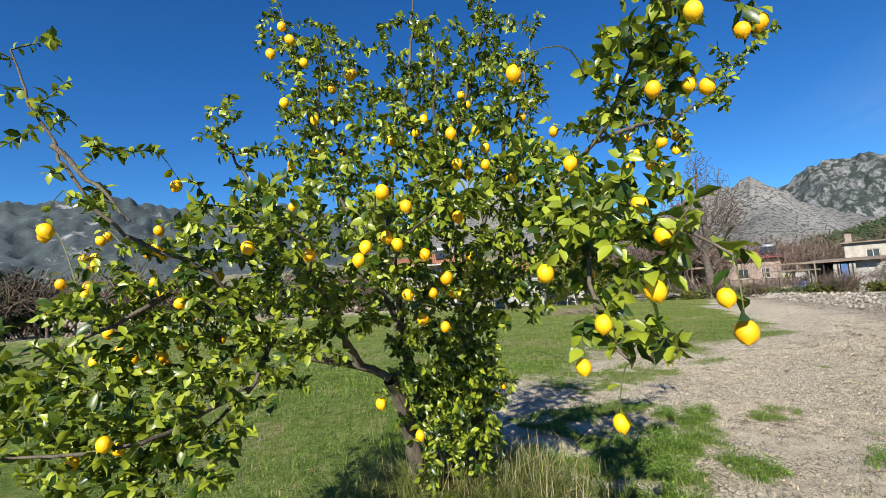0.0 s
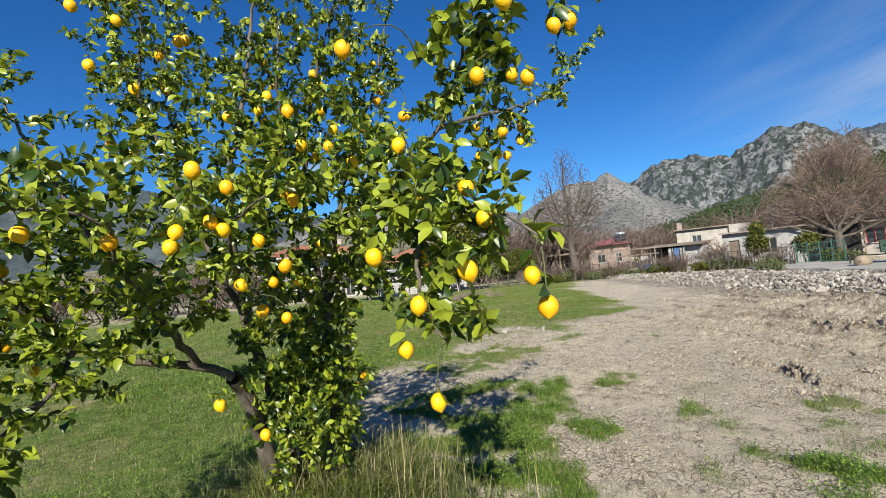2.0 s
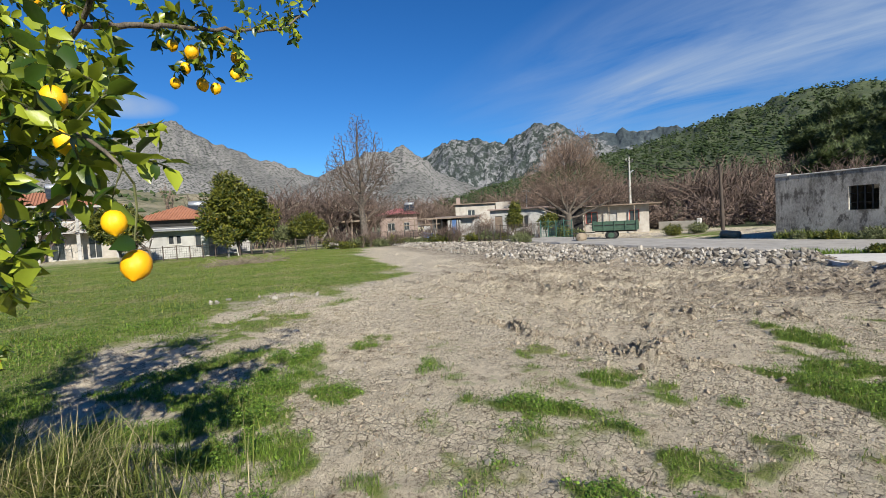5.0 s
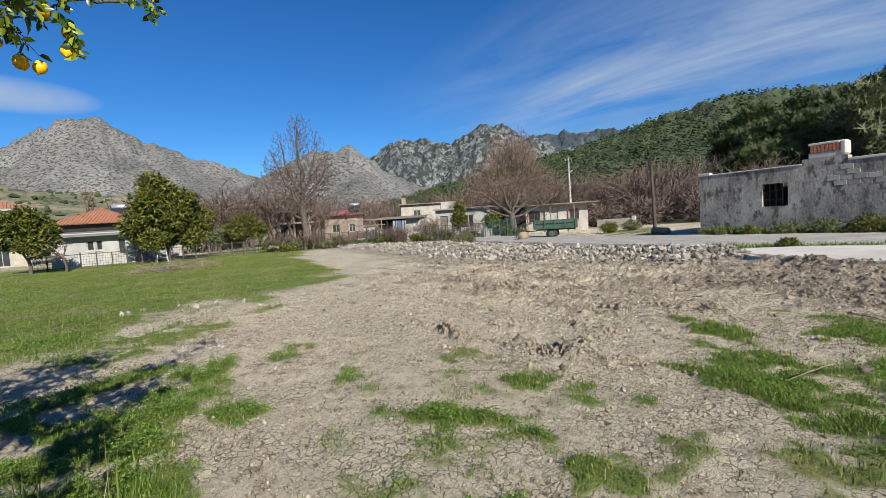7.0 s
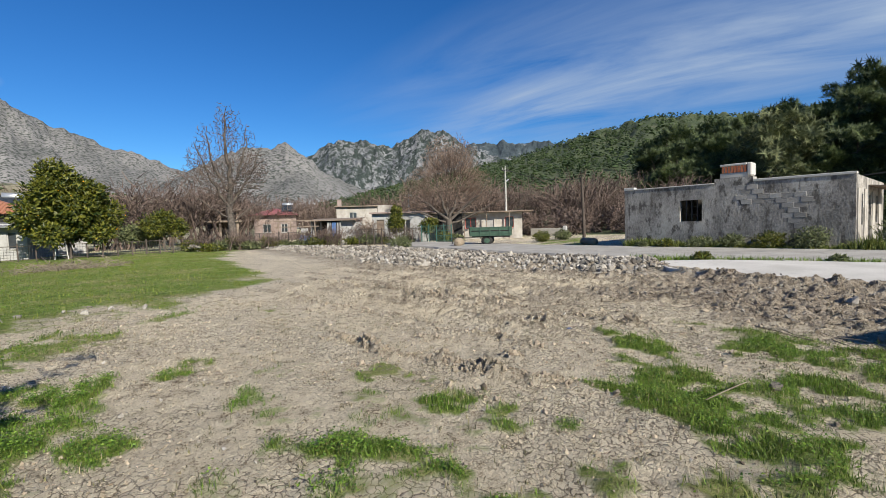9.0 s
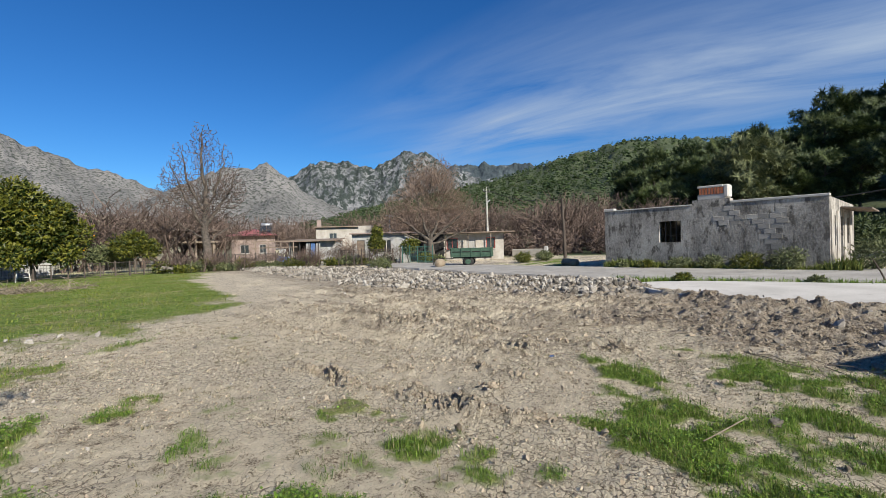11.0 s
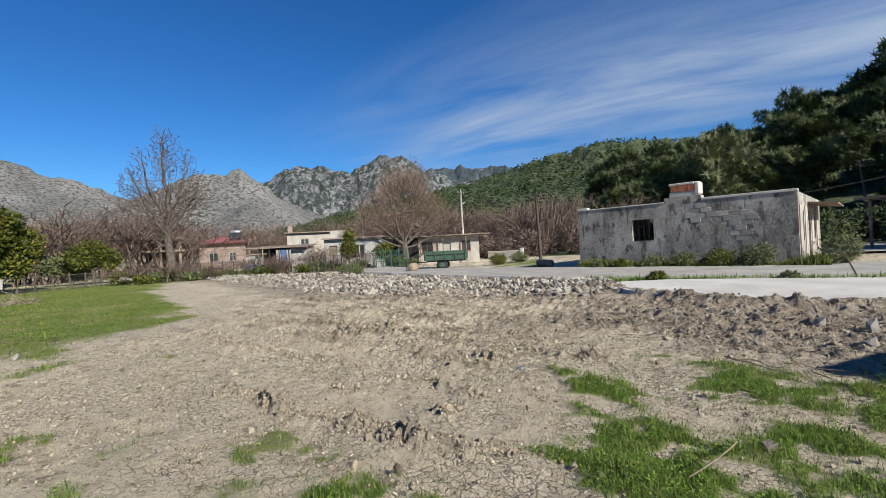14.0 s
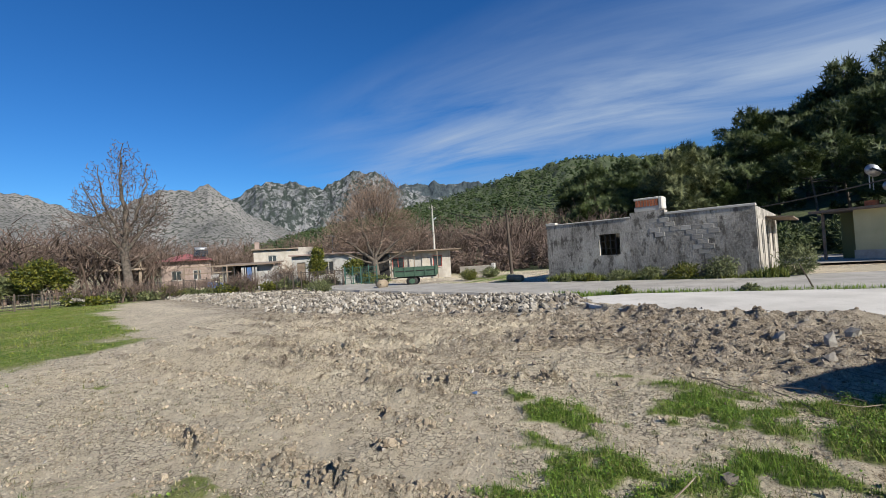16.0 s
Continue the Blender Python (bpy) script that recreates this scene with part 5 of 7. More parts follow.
# long low house with the overhanging roof
house, HL = placed("long_house", "low cream house with red window frames and a flat overhanging roof", "house", (34.0, 26.4), (38.4, 19.1))
shell(house, HL, 5.0, 2.35, M_PALE, [(HL - 1.55, HL - 0.75, 0.95, 1.95), (HL - 3.3, HL - 2.5, 0.02, 2.0), (HL - 5.1, HL - 4.1, 0.95, 1.95)])
window(house, HL - 1.55, HL - 0.75, 0.95, 1.95)
window(house, HL - 5.1, HL - 4.1, 0.95, 1.95)
door(house, HL - 3.3, HL - 2.5, 2.0, material=M_WHITE)
part("roof", boxed(-0.4, HL + 0.95, -0.75, 5.4, 2.37, 2.47), M_EAVE, house, "thin weathered roof slab")
# near-black sheet added where the porch lies in shade
part("porch_wall", boxed(HL - 7.5, HL - 5.3, -0.9, -0.75, 0, 2.3), M_DARK, house)
for k in range(3):
    part("porch_post", boxed(HL - 5.2 + k * 2.0, HL - 5.12 + k * 2.0, -0.66, -0.58, 0, 2.37), M_EAVE, house)

# white house with the flat roof
w_house, WL = placed("white_house", "small white flat-roofed house with a grey window", "house", away(43.7, 40), away(50.6, 39))
shell(w_house, WL, 5, 2.5, M_WHITE, [(2.1, 3.4, 0.85, 2.0), (0.4, 1.1, 0.05, 2.0)])
window(w_house, 2.1, 3.4, 0.85, 2.0, material=M_POLE, bars=2)
door(w_house, 0.4, 1.1, 2.0)
part("roof", boxed(-0.15, WL + 0.2, -0.35, 5.2, 2.52, 2.64), M_PINKWALL, w_house, "flat roof with a dull red edge")
part("roof_shed", boxed(0.3, 1.5, 1.0, 2.4, 2.662, 3.3), M_PALE, w_house)
# upper rear house
r_house, L2 = placed("rear_house", "cream rear house rising above the flat roofs", "house", away(39.5, 46), away(44.5, 46))
shell(r_house, L2, 5, 3.4, M_PALE, [(1.2, 2.0, 2.1, 2.9)])
window(r_house, 1.2, 2.0, 2.1, 2.9, material=M_POLE)
part("roof", boxed(-0.2, L2 + 0.2, -0.3, 5.2, 3.42, 3.52), M_EAVE, r_house)
part("chimney", boxed(0.1, 0.5, 0.5, 0.9, 3.522, 4.2), M_PINKWALL, r_house)
# open porch shed
porch, PL = placed("porch_shed", "open-fronted shed with a dark interior and patched roof", "shed", away(36.3, 41), away(41.7, 40))
for a, b, name in ((0, 0.15, "side_wall"), (PL - 1.3, PL, "side_wall")):
    part(name, boxed(a, b, 0.05, 3, 0, 2.1), M_WHITE, porch)
# back wall coloured near black for the shade inside the shed
part("back_wall", boxed(0.15, PL - 1.3, 2.85, 3.0, 0, 2.1), M_DARK, porch)
bm = boxed(-0.3, PL + 0.2, -0.6, 3.2, 2.12, 2.2)
bmesh.ops.rotate(bm, cent=(0, 1.3, 2.15), matrix=Matrix.Rotation(radians(3), 3, "X"), verts=bm.verts)
part("roof", bm, M_EAVE, porch)
for k in range(4):
    part("post", boxed(0.2 + k * (PL - 1.6) / 3, 0.28 + k * (PL - 1.6) / 3, -0.4, -0.32, 0, 2.07), M_IRON, porch)
for k, mt in enumerate((M_WHITE, M_BLUE, M_WHITE)):
    part("laundry", boxed(PL - 2.4 + k * 0.42, PL - 2.05 + k * 0.42, -0.37, -0.35, 0.7, 1.9), mt, porch, "hanging cloth")


def hip_roof(parent, x0, x1, y0, y1, z, rise, material, name="roof", ribs=True):
    bm = bmesh.new()
    run = min(x1 - x0, y1 - y0) / 2
    lo = [bm.verts.new(c) for c in ((x0, y0, z), (x1, y0, z), (x1, y1, z), (x0, y1, z))]
    hi = [bm.verts.new((x0 + run, (y0 + y1) / 2, z + rise)), bm.verts.new((x1 - run, (y0 + y1) / 2, z + rise))]
    for f in ((lo[0], lo[1], hi[1], hi[0]), (lo[1], lo[2], hi[1]), (lo[2], lo[3], hi[0], hi[1]), (lo[3], lo[0], hi[0]), (lo[3], lo[2], lo[1], lo[0])):
        bm.faces.new(f)
    roof = part(name, bm, material, parent)
    if ribs:
        for x in np.arange(x0 + 0.1, x1, 0.22):
            s = min(1.0, (x - x0) / run, (x1 - x) / run)
            put("tile_row", mesh_np("tile_row", *tube([(x, y0, z + 0.02), (x, y0 + (y1 - y0) / 2 * s, z + rise * s + 0.02)], [0.055, 0.055], 5), material), roof)
    return roof


def solar_heater(parent_label, loc, rz, scale=1.0):
    s = thing("solar_water_heater", parent_label, "water heater", loc, rz, "rooftop solar heaters")
    v, f = tube([(-0.75, 0, 0.95), (-0.72, 0, 0.95), (0.72, 0, 0.95), (0.75, 0, 0.95)], [0.05, 0.27, 0.27, 0.05], 16)
    put("tank", mesh_np("tank", v, f, M_STEEL, True), s, "shiny steel tank")
    for k in (-0.42, 0.42):
        bm = boxed(k - 0.38, k + 0.38, -0.9, 0.9, 0, 0.08)
        bmesh.ops.transform(bm, matrix=Matrix.Translation((0, -0.75, 0.45)) @ Matrix.Rotation(radians(35), 4, "X"), verts=bm.verts)
        part("collector", bm, M_GLASS, s, "dark glass collector")
    for x, y, h in ((-0.7, 0.1, 0.75), (0.7, 0.1, 0.75), (-0.7, -1.3, 0.12), (0.7, -1.3, 0.12)):
        part("leg", boxed(x - 0.02, x + 0.02, y - 0.02, y + 0.02, 0, h), M_STEEL, s)
    s.scale = (scale, scale, scale)
    return s


red, L3 = placed("red_roofed_house", "pinkish house with a red metal hip roof", "house", away(30.2, 62), away(34.9, 62))
shell(red, L3, 6, 3.2, M_PINKWALL, [(1.0, 2.0, 1.0, 2.1), (3.2, 4.0, 1.0, 2.1)])
window(red, 1.0, 2.0, 1.0, 2.1, material=M_WHITE)
window(red, 3.2, 4.0, 1.0, 2.1, material=M_WHITE)
hip_roof(red, -0.6, L3 + 0.6, -0.7, 6.6, 3.21, 1.0, M_RED)
hx, hy = away(34.0, 63.5)
solar_heater("dark solar water heater on the red roof", (hx, hy, 3.75), radians(-35), 0.9)

lw, L4 = placed("white_cottage", "white cottage with a lean-to and red clay-tiled hip roof", "house", away(4.6, 41, (1.05, 0)), away(11.2, 39.5, (1.05, 0)))
shell(lw, L4, 6, 2.3, M_WHITE, [(2.05, 2.5, 1.05, 1.75), (2.6, 3.0, 1.05, 1.75), (3.9, 4.4, 0.7, 1.8)])
for a, b, c, d in ((2.05, 2.5, 1.05, 1.75), (2.6, 3.0, 1.05, 1.75), (3.9, 4.4, 0.7, 1.8)):
    window(lw, a, b, c, d, material=M_WHITE, bars=0)
bm = boxed(-0.25, L4 + 0.3, -0.7, 1.2, 2.36, 2.44)
bmesh.ops.rotate(bm, cent=(0, 1.2, 2.4), matrix=Matrix.Rotation(radians(9), 3, "X"), verts=bm.verts)
part("lean_to_roof", bm, M_STEEL, lw, "pale sheet-metal lean-to roof")
# strip below the tiled eave, coloured near black
part("upper_wall", boxed(0.1, L4 - 0.2, 1.25, 6, 2.45, 2.95), M_DARK, lw)
hip_roof(lw, -0.8, L4 + 0.1, 0.8, 6.6, 2.96, 1.25, M_TILE)
back, L5 = placed("tiled_house", "house with a clay-tiled roof behind the cottage", "house", away(8.2, 47, (1.05, 0)), away(15.5, 47, (1.05, 0)))
shell(back, L5, 6, 2.9, M_WHITE)
hip_roof(back, -0.5, L5 + 0.5, -0.5, 6.5, 2.91, 1.4, M_TILE)
solar_heater("solar water heater with dark panels on tiled roof", (*away(10.6, 48.2, (1.05, 0)), 3.5), radians(-12), 1.1)
fl, L6 = placed("two_storey_house", "two-storey cream house with a tiled roof and railed balcony", "house", away(-9, 55, (1.05, 0)), away(3.2, 54, (1.05, 0)))
FL_HOLES = [(a, a + 1.0, z0, z0 + h) for a in (1.2, 4.0, 6.6, 9.3) for z0, h in ((0.05, 2.0), (2.75, 1.75))]
shell(fl, L6, 7, 4.9, M_PALE, FL_HOLES)
for a, b, c, d in FL_HOLES:
    window(fl, a, b, c, d, material=M_WHITE)
hip_roof(fl, -0.7, L6 + 0.6, -1.7, 7.6, 4.91, 1.5, M_TILE)
part("eave_board", boxed(-0.7, L6 + 0.6, -1.72, -1.62, 4.72, 4.9), M_WHITE, fl)
part("balcony_floor", boxed(0, L6, -1.5, -0.003, 2.42, 2.6), M_WHITE, fl)
for x in np.linspace(0.15, L6 - 0.15, 5):
    part("column", boxed(x - 0.14, x + 0.14, -1.5, -1.22, 0, 2.417, bevel=0.02), M_WHITE, fl)
    part("column", boxed(x - 0.12, x + 0.12, -1.48, -1.24, 2.603, 4.72, bevel=0.02), M_WHITE, fl)
rail = part("balcony_rail", boxed(0.2, L6 - 0.2, -1.4, -1.34, 3.4, 3.46), M_STEEL, fl)
for x in np.arange(0.35, L6 - 0.3, 0.2):
    part("baluster", boxed(x - 0.012, x + 0.012, -1.382, -1.358, 2.6, 3.4), M_STEEL, rail)
part("chimney", boxed(8.6, 9.1, 3.0, 3.5, 5.6, 6.9), M_PALE, fl)
dish = part("satellite_dish", boxed(L6 - 1.9, L6 - 1.86, -1.55, -1.5, 3.2, 3.5), M_WHITE, fl, "white satellite dish")
v, f = tube([(L6 - 1.88, -1.55, 3.62), (L6 - 1.9, -1.6, 3.64), (L6 - 1.98, -1.75, 3.7)], [0.02, 0.22, 0.45], 16)
put("reflector", mesh_np("reflector", v, f, M_WHITE, True), dish)
solar_heater("solar water heater with dark panels on tiled roof", (*away(-1.2, 55.5, (1.05, 0)), 5.6), radians(5), 1.2)
pav, L7 = placed("open_pavilion", "unfinished dark-roofed pavilion on concrete posts", "pavilion", away(23.4, 56, (1.05, 0)), away(29.3, 58, (1.05, 0)))
for k in range(4):
    part("post", boxed(0.1 + k * (L7 - 0.4) / 3, 0.35 + k * (L7 - 0.4) / 3, 0, 0.25, 0, 3.7), M_EAVE, pav)
hip_roof(pav, -0.6, L7 + 0.4, -0.6, 5, 3.71, 0.9, M_EAVE)
part("floor_slab", boxed(-0.3, L7 + 0.2, -0.3, 5, 2.4, 2.6), M_EAVE, pav)

# yellow house with solar heaters beyond the ruin
yel, YL = placed("yellow_house", "pale yellow flat-roofed house beyond the ruin", "house", away(103.3, 34, (2.86, 0.3)), away(116, 32, (2.86, 0.3)), 0.1)
shell(yel, YL, 6, 2.75, M_YELLOW)
part("plinth", boxed(-0.05, YL, -0.05, 0.0, 0, 0.55), M_POLE, yel)
part("roof", boxed(-1.9, YL, -0.5, 6, 2.752, 2.9), M_EAVE, yel)
part("porch_wall", boxed(-1.5, -0.02, 2.2, 2.4, 0, 2.75), M_OLIVE, yel)
part("porch_post", boxed(-1.5, -1.38, 0.0, 0.12, 0, 2.75), M_EAVE, yel)
part("chimney", boxed(0.15, 0.6, 1.0, 1.5, 2.902, 3.25), M_BRICK, yel)
for k, (az_, z_) in enumerate(((104.9, 4.0), (106.0, 3.0))):
    solar_heater("steel solar water heater on the yellow house", (*away(az_, 35.5, (2.86, 0.3)), z_), radians(-20), 1.1)

# plain unseen block, added so that its shade falls on the turned soil
shade_block = thing("plain_hut", "plain unseen block added to cast shade on the field", "shade_block", (7.87, -6.65, 0), radians(-40))
part("wall", boxed(-1.9, 1.9, -2.0, 1.6, 0, 2.3), M_RUIN, shade_block)
part("roof", boxed(-2.0, 2.0, -2.1, 1.7, 2.302, 2.42), M_SLAB, shade_block)

# ---- poles, fences, trailer ----
lamp = thing("street_lamp", "pale concrete lamp pole with a crossarm and lamp head", "street lamp", (*away(60.2, 44.5, (2.86, 0.3)), 0))
v, f = tube([(0, 0, 0), (0, 0, 3.4), (0, 0, 6.8)], [0.13, 0.11, 0.08], 8)
put("pole", mesh_np("pole", v, f, M_POLE, True), lamp)
part("crossarm", boxed(-0.6, 0.6, -0.04, 0.04, 6.45, 6.55), M_IRON, lamp)
for x in (-0.55, 0.0, 0.55):
    part("insulator", boxed(x - 0.04, x + 0.04, -0.04, 0.04, 6.552 if x else 6.82, 6.75 if x else 6.95, bevel=0.015), M_WHITE, lamp)
bm = boxed(0.1, 0.75, -0.07, 0.07, 5.4, 5.5, bevel=0.03)
bmesh.ops.rotate(bm, cent=(0.1, 0, 5.4), matrix=Matrix.Rotation(radians(-25), 3, "Y"), verts=bm.verts)
part("lamp_head", bm, M_STEEL, lamp, "grey lamp head")
wood = thing("utility_pole", "leaning dark tarred wooden pole", "pole", (39.0, 13.7, 0))
v, f = tube([(0, 0, -0.2), (-0.03, 0.06, 2.3), (-0.06, 0.14, 5.0)], [0.15, 0.13, 0.1], 8)
put("pole", mesh_np("pole", v, f, M_WOODPOLE, True), wood)
tops = [Vector((*away(60.2, 44.5, (2.86, 0.3)), 6.7)), Vector((38.95, 13.84, 4.9)), Vector((27.0, -2.0, 2.9)), Vector((21, -16, 6.5))]
for k, (a, b, sag) in enumerate(((tops[0], tops[1], 0.5), (tops[2], tops[3], 0.6))):
    pts = [tuple(a.lerp(b, s) - Vector((0, 0, sag * 4 * s * (1 - s)))) for s in np.linspace(0, 1, 14)]
    v, f = tube(pts, [0.025] * 14, 4)
    tagged(put("cable", mesh_np("cable", v, f, M_IRON)), "thin black overhead cable", "cable")
aerial = thing("roof_aerial", "thin metal television aerial on a mast", "aerial", (*away(48.4, 42), 2.66))
part("mast", boxed(-0.03, 0.03, -0.03, 0.03, 0, 1.7), M_STEEL, aerial)
part("crossbar", boxed(-0.5, 0.5, -0.02, 0.02, 1.5, 1.54), M_STEEL, aerial)
for k in range(5):
    part("rod", boxed(-0.45 + k * 0.22, -0.43 + k * 0.22, -0.25, 0.25, 1.542, 1.56), M_STEEL, aerial)


def fence(label, a, b, height, posts, material, net=None, rails=3):
    t, length = placed("fence", label, "fence", a, b)
    for k in range(posts):
        x = length * k / (posts - 1)
        part("post", boxed(x - 0.035, x + 0.035, -0.035, 0.035, -0.1, height + 0.06 * math.sin(k * 2.3)), material, t)
    if rails:
        for k in range(rails):
            z = height * (0.12 + 0.8 * k / max(rails - 1, 1))
            part("rail", boxed(0, length, -0.012, 0.012, z - 0.015, z + 0.015), material, t)
    if net:
        pieces = []
        for x in np.arange(0.05, length, 0.14):
            pieces.append(tube([(x, 0.02, 0.05), (x, 0.02, height * 0.95)], [0.008, 0.008], 3))
        for z in np.arange(0.1, height * 0.95, 0.16):
            pieces.append(tube([(0, 0.02, z), (length, 0.02, z)], [0.008, 0.008], 3))
        put("wire_mesh", mesh_np("wire_mesh", *gather(pieces), net), t)
    return t


fence("dark iron fence with wire mesh beside the bare tree", away(28.3, 38.5), away(37.0, 37.5), 1.25, 9, M_IRON, M_IRON)
fence("thin garden fence in front of the white house", away(42.0, 36), away(49.6, 34.5), 1.3, 9, M_WOODPOLE, M_IRON, 2)
fence("green-netted garden fence beside the broad tree", away(49.8, 35.2), away(53.6, 34.8), 1.45, 5, M_MESHNET, M_MESHNET, 4)
fence("old post and wire fence along the lawn", away(3.0, 37, (1.05, 0)), away(27.5, 38.5), 1.0, 22, M_WOODPOLE, M_IRON, 2)

tr, TL = placed("farm_trailer", "green two-wheeled farm trailer with slatted sides", "trailer", away(54.9, 27.5, (2.86, 0.3)), away(60.3, 27.2, (2.86, 0.3)), 0.06)
tr.scale = (1, 0.8, 0.8)
part("bed", boxed(0, TL, 0, 1.8, 0.72, 0.84), M_GREEN, tr)
for y, nm in ((0.0, "side_board"), (1.74, "side_board")):
    sb = part(nm, boxed(0, TL, y, y + 0.06, 0.842, 1.4, bevel=0.01), M_GREEN, tr)
    for k in range(5):
        part("stake", boxed(0.05 + k * (TL - 0.15) / 4, 0.12 + k * (TL - 0.15) / 4, y - 0.05 if y == 0 else y + 0.062, y - 0.003 if y == 0 else y + 0.11, 0.7, 1.42), M_GREEN, sb)
    part("rail", boxed(0.0, TL, y - 0.03, y - 0.003, 1.1, 1.16), M_DARK, sb)
for x in (0.0, TL - 0.06):
    part("end_board", boxed(x, x + 0.06, 0.062, 1.738, 0.842, 1.45), M_GREEN, tr)
for y in (0.12, 1.5):
    v, f = tube([(TL * 0.42, y, 0.36), (TL * 0.42, y + 0.02, 0.36), (TL * 0.42, y + 0.2, 0.36), (TL * 0.42, y + 0.22, 0.36)], [0.2, 0.36, 0.36, 0.2], 18)
    w_ = put("wheel", mesh_np("wheel", v, f, M_RUBBER, True), tr, "black rubber tyre")
    v, f = tube([(TL * 0.42, y - 0.01, 0.36), (TL * 0.42, y + 0.0, 0.36), (TL * 0.42, y + 0.23, 0.36)], [0.02, 0.19, 0.19], 12)
    put("rim", mesh_np("rim", v, f, M_GREEN), w_)
part("axle", boxed(TL * 0.42 - 0.04, TL * 0.42 + 0.04, 0.35, 1.5, 0.32, 0.4), M_IRON, tr)
part("chassis", boxed(0.1, TL - 0.1, 0.6, 1.2, 0.6, 0.718), M_IRON, tr)
bm = boxed(-1.3, 0.1, 0.85, 0.95, 0.55, 0.62)
part("drawbar", bm, M_IRON, tr)
part("prop_stand", boxed(-1.25, -1.19, 0.87, 0.93, 0, 0.55), M_IRON, tr)
tank = thing("round_tank", "squat tan round tank beside the trailer", "tank", (*away(53.5, 26.6, (2.86, 0.3)), 0.06), radians(20))
tank.scale = (0.55, 0.55, 0.55)
v, f = tube([(-0.75, 0, 0.48), (-0.72, 0, 0.48), (-0.6, 0, 0.48), (0.6, 0, 0.48), (0.72, 0, 0.48), (0.75, 0, 0.48)], [0.05, 0.36, 0.48, 0.48, 0.36, 0.05], 18)
put("tank_body", mesh_np("tank_body", v, f, M_TAN, True), tank)
part("cap", boxed(-0.1, 0.1, -0.1, 0.1, 0.94, 1.02, bevel=0.02), M_IRON, tank)
log = thing("log", "short cut tree log lying on the verge", "log", (27.6, 9.3, 0.2), radians(65))
v, f = tube([(-0.5, 0, 0.0), (-0.49, 0, 0.0), (0.49, 0, 0.02), (0.5, 0, 0.02)], [0.01, 0.2, 0.22, 0.01], 14)
put("trunk_piece", mesh_np("trunk_piece", v, f, M_TAN, True), log)
low, LL = placed("garden_wall", "low broken stone garden wall with a white end", "wall", away(63.2, 44, (2.86, 0.3)), away(67.6, 43, (2.86, 0.3)))
part("wall", boxed(0, LL - 0.4, 0, 0.3, 0, 0.75, bevel=0.04), M_BLOCK, low)
part("pier", boxed(LL - 0.35, LL, -0.05, 0.35, 0, 0.95, bevel=0.06), M_WHITE, low)
ladder = thing("ladder", "grey stepladder standing under the orange tree", "ladder", (*away(13.6, 36.6, (1.05, 0)), 0), radians(-10))
for x in (-0.35, 0.3):
    bm = boxed(x, x + 0.05, -0.03, 0.03, 0, 1.7)
    bmesh.ops.rotate(bm, cent=(x, 0, 0), matrix=Matrix.Rotation(radians(-x * 18), 3, "Y") @ Matrix.Rotation(radians(-12), 3, "X"), verts=bm.verts)
    part("rail", bm, M_POLE, ladder)
for k in range(5):
    part("rung", boxed(-0.3 + k * 0.03, 0.3 - k * 0.03, k * 0.065, 0.05 + k * 0.065, 0.25 + k * 0.3, 0.28 + k * 0.3), M_POLE, ladder)
for az_, d_, z_ in ((35.2, 40, 0.9), (35.9, 40.2, 0.8)):
    tub = thing("plastic_barrel", "blue plastic barrel beside the porch", "barrel", (*away(az_, d_), 0))
    v, f = tube([(0, 0, 0), (0, 0, 0.02), (0, 0, z_ * 0.5), (0, 0, z_), (0, 0, z_ + 0.02)], [0.05, 0.26, 0.3, 0.27, 0.04], 12)
    put("barrel_body", mesh_np("barrel_body", v, f, M_BLUE, True), tub)

# wooden pergola and garden growth before the houses
perg, GL = placed("pergola", "weathered wooden pergola frame beside the shed", "pergola", away(32.6, 40), away(36.8, 39.5))
for k in range(4):
    part("post", boxed(k * GL / 3 - 0.04, k * GL / 3 + 0.04, 0, 0.08, 0, 2.0 + 0.05 * (k % 2)), M_EAVE, perg)
for k in range(2):
    part("beam", boxed(-0.3, GL + 0.3, 0.0 + k * 0.09, 0.07 + k * 0.09, 2.06 - k * 0.5, 2.14 - k * 0.5), M_EAVE, perg)
part("sign", boxed(GL * 0.62, GL * 0.62 + 0.55, -0.03, -0.005, 1.1, 1.45), M_WHITE, perg, "white board with a red mark")
pieces = []
for _ in range(26):
    az_ = rng.uniform(24, 52)
    b_ = away(az_, rng.uniform(35.5, 39.5))
    sc = rng.uniform(0.25, 0.5)
    pieces.append(scatter(*SHRUBS[_ % 3], spins(1, np.array([[sc * 1.5, sc * 1.5, sc]])), np.array([[*b_, -0.05]])))
tagged(put("garden_brush", mesh_np("garden_brush", *gather(pieces), M_SCRUB)), "bare tangled garden brush before the houses", "brush", kind="stuff")
for k in range(16):
    az_ = (25, 26.3, 27.4, 29.5, 31.2, 33, 36.5, 38.5, 41, 43, 45, 47.8, 52.5, 54.0, 23.2, 35)[k]
    h_ = 0.5 + 0.5 * ((k * 7) % 5) / 5
    b_ = leaf_crown("garden_bush", [(0, 0, h_ * 0.5, 0.8, 0.6, h_ * 0.6), (0.6, 0, h_ * 0.35, 0.6, 0.5, h_ * 0.45)], 600, 0.16, M_OLIVE if k % 2 else M_ORANGELEAF, None, np.random.default_rng(300 + k), base=(QUAD_V * (0.5, 1, 1), QUAD_F))
    b_.location = (*away(az_, 36.2 + (k % 3) * 0.7), 0.0)
    tagged(b_, "low green garden bush by the fence", "bush", "garden bushes")


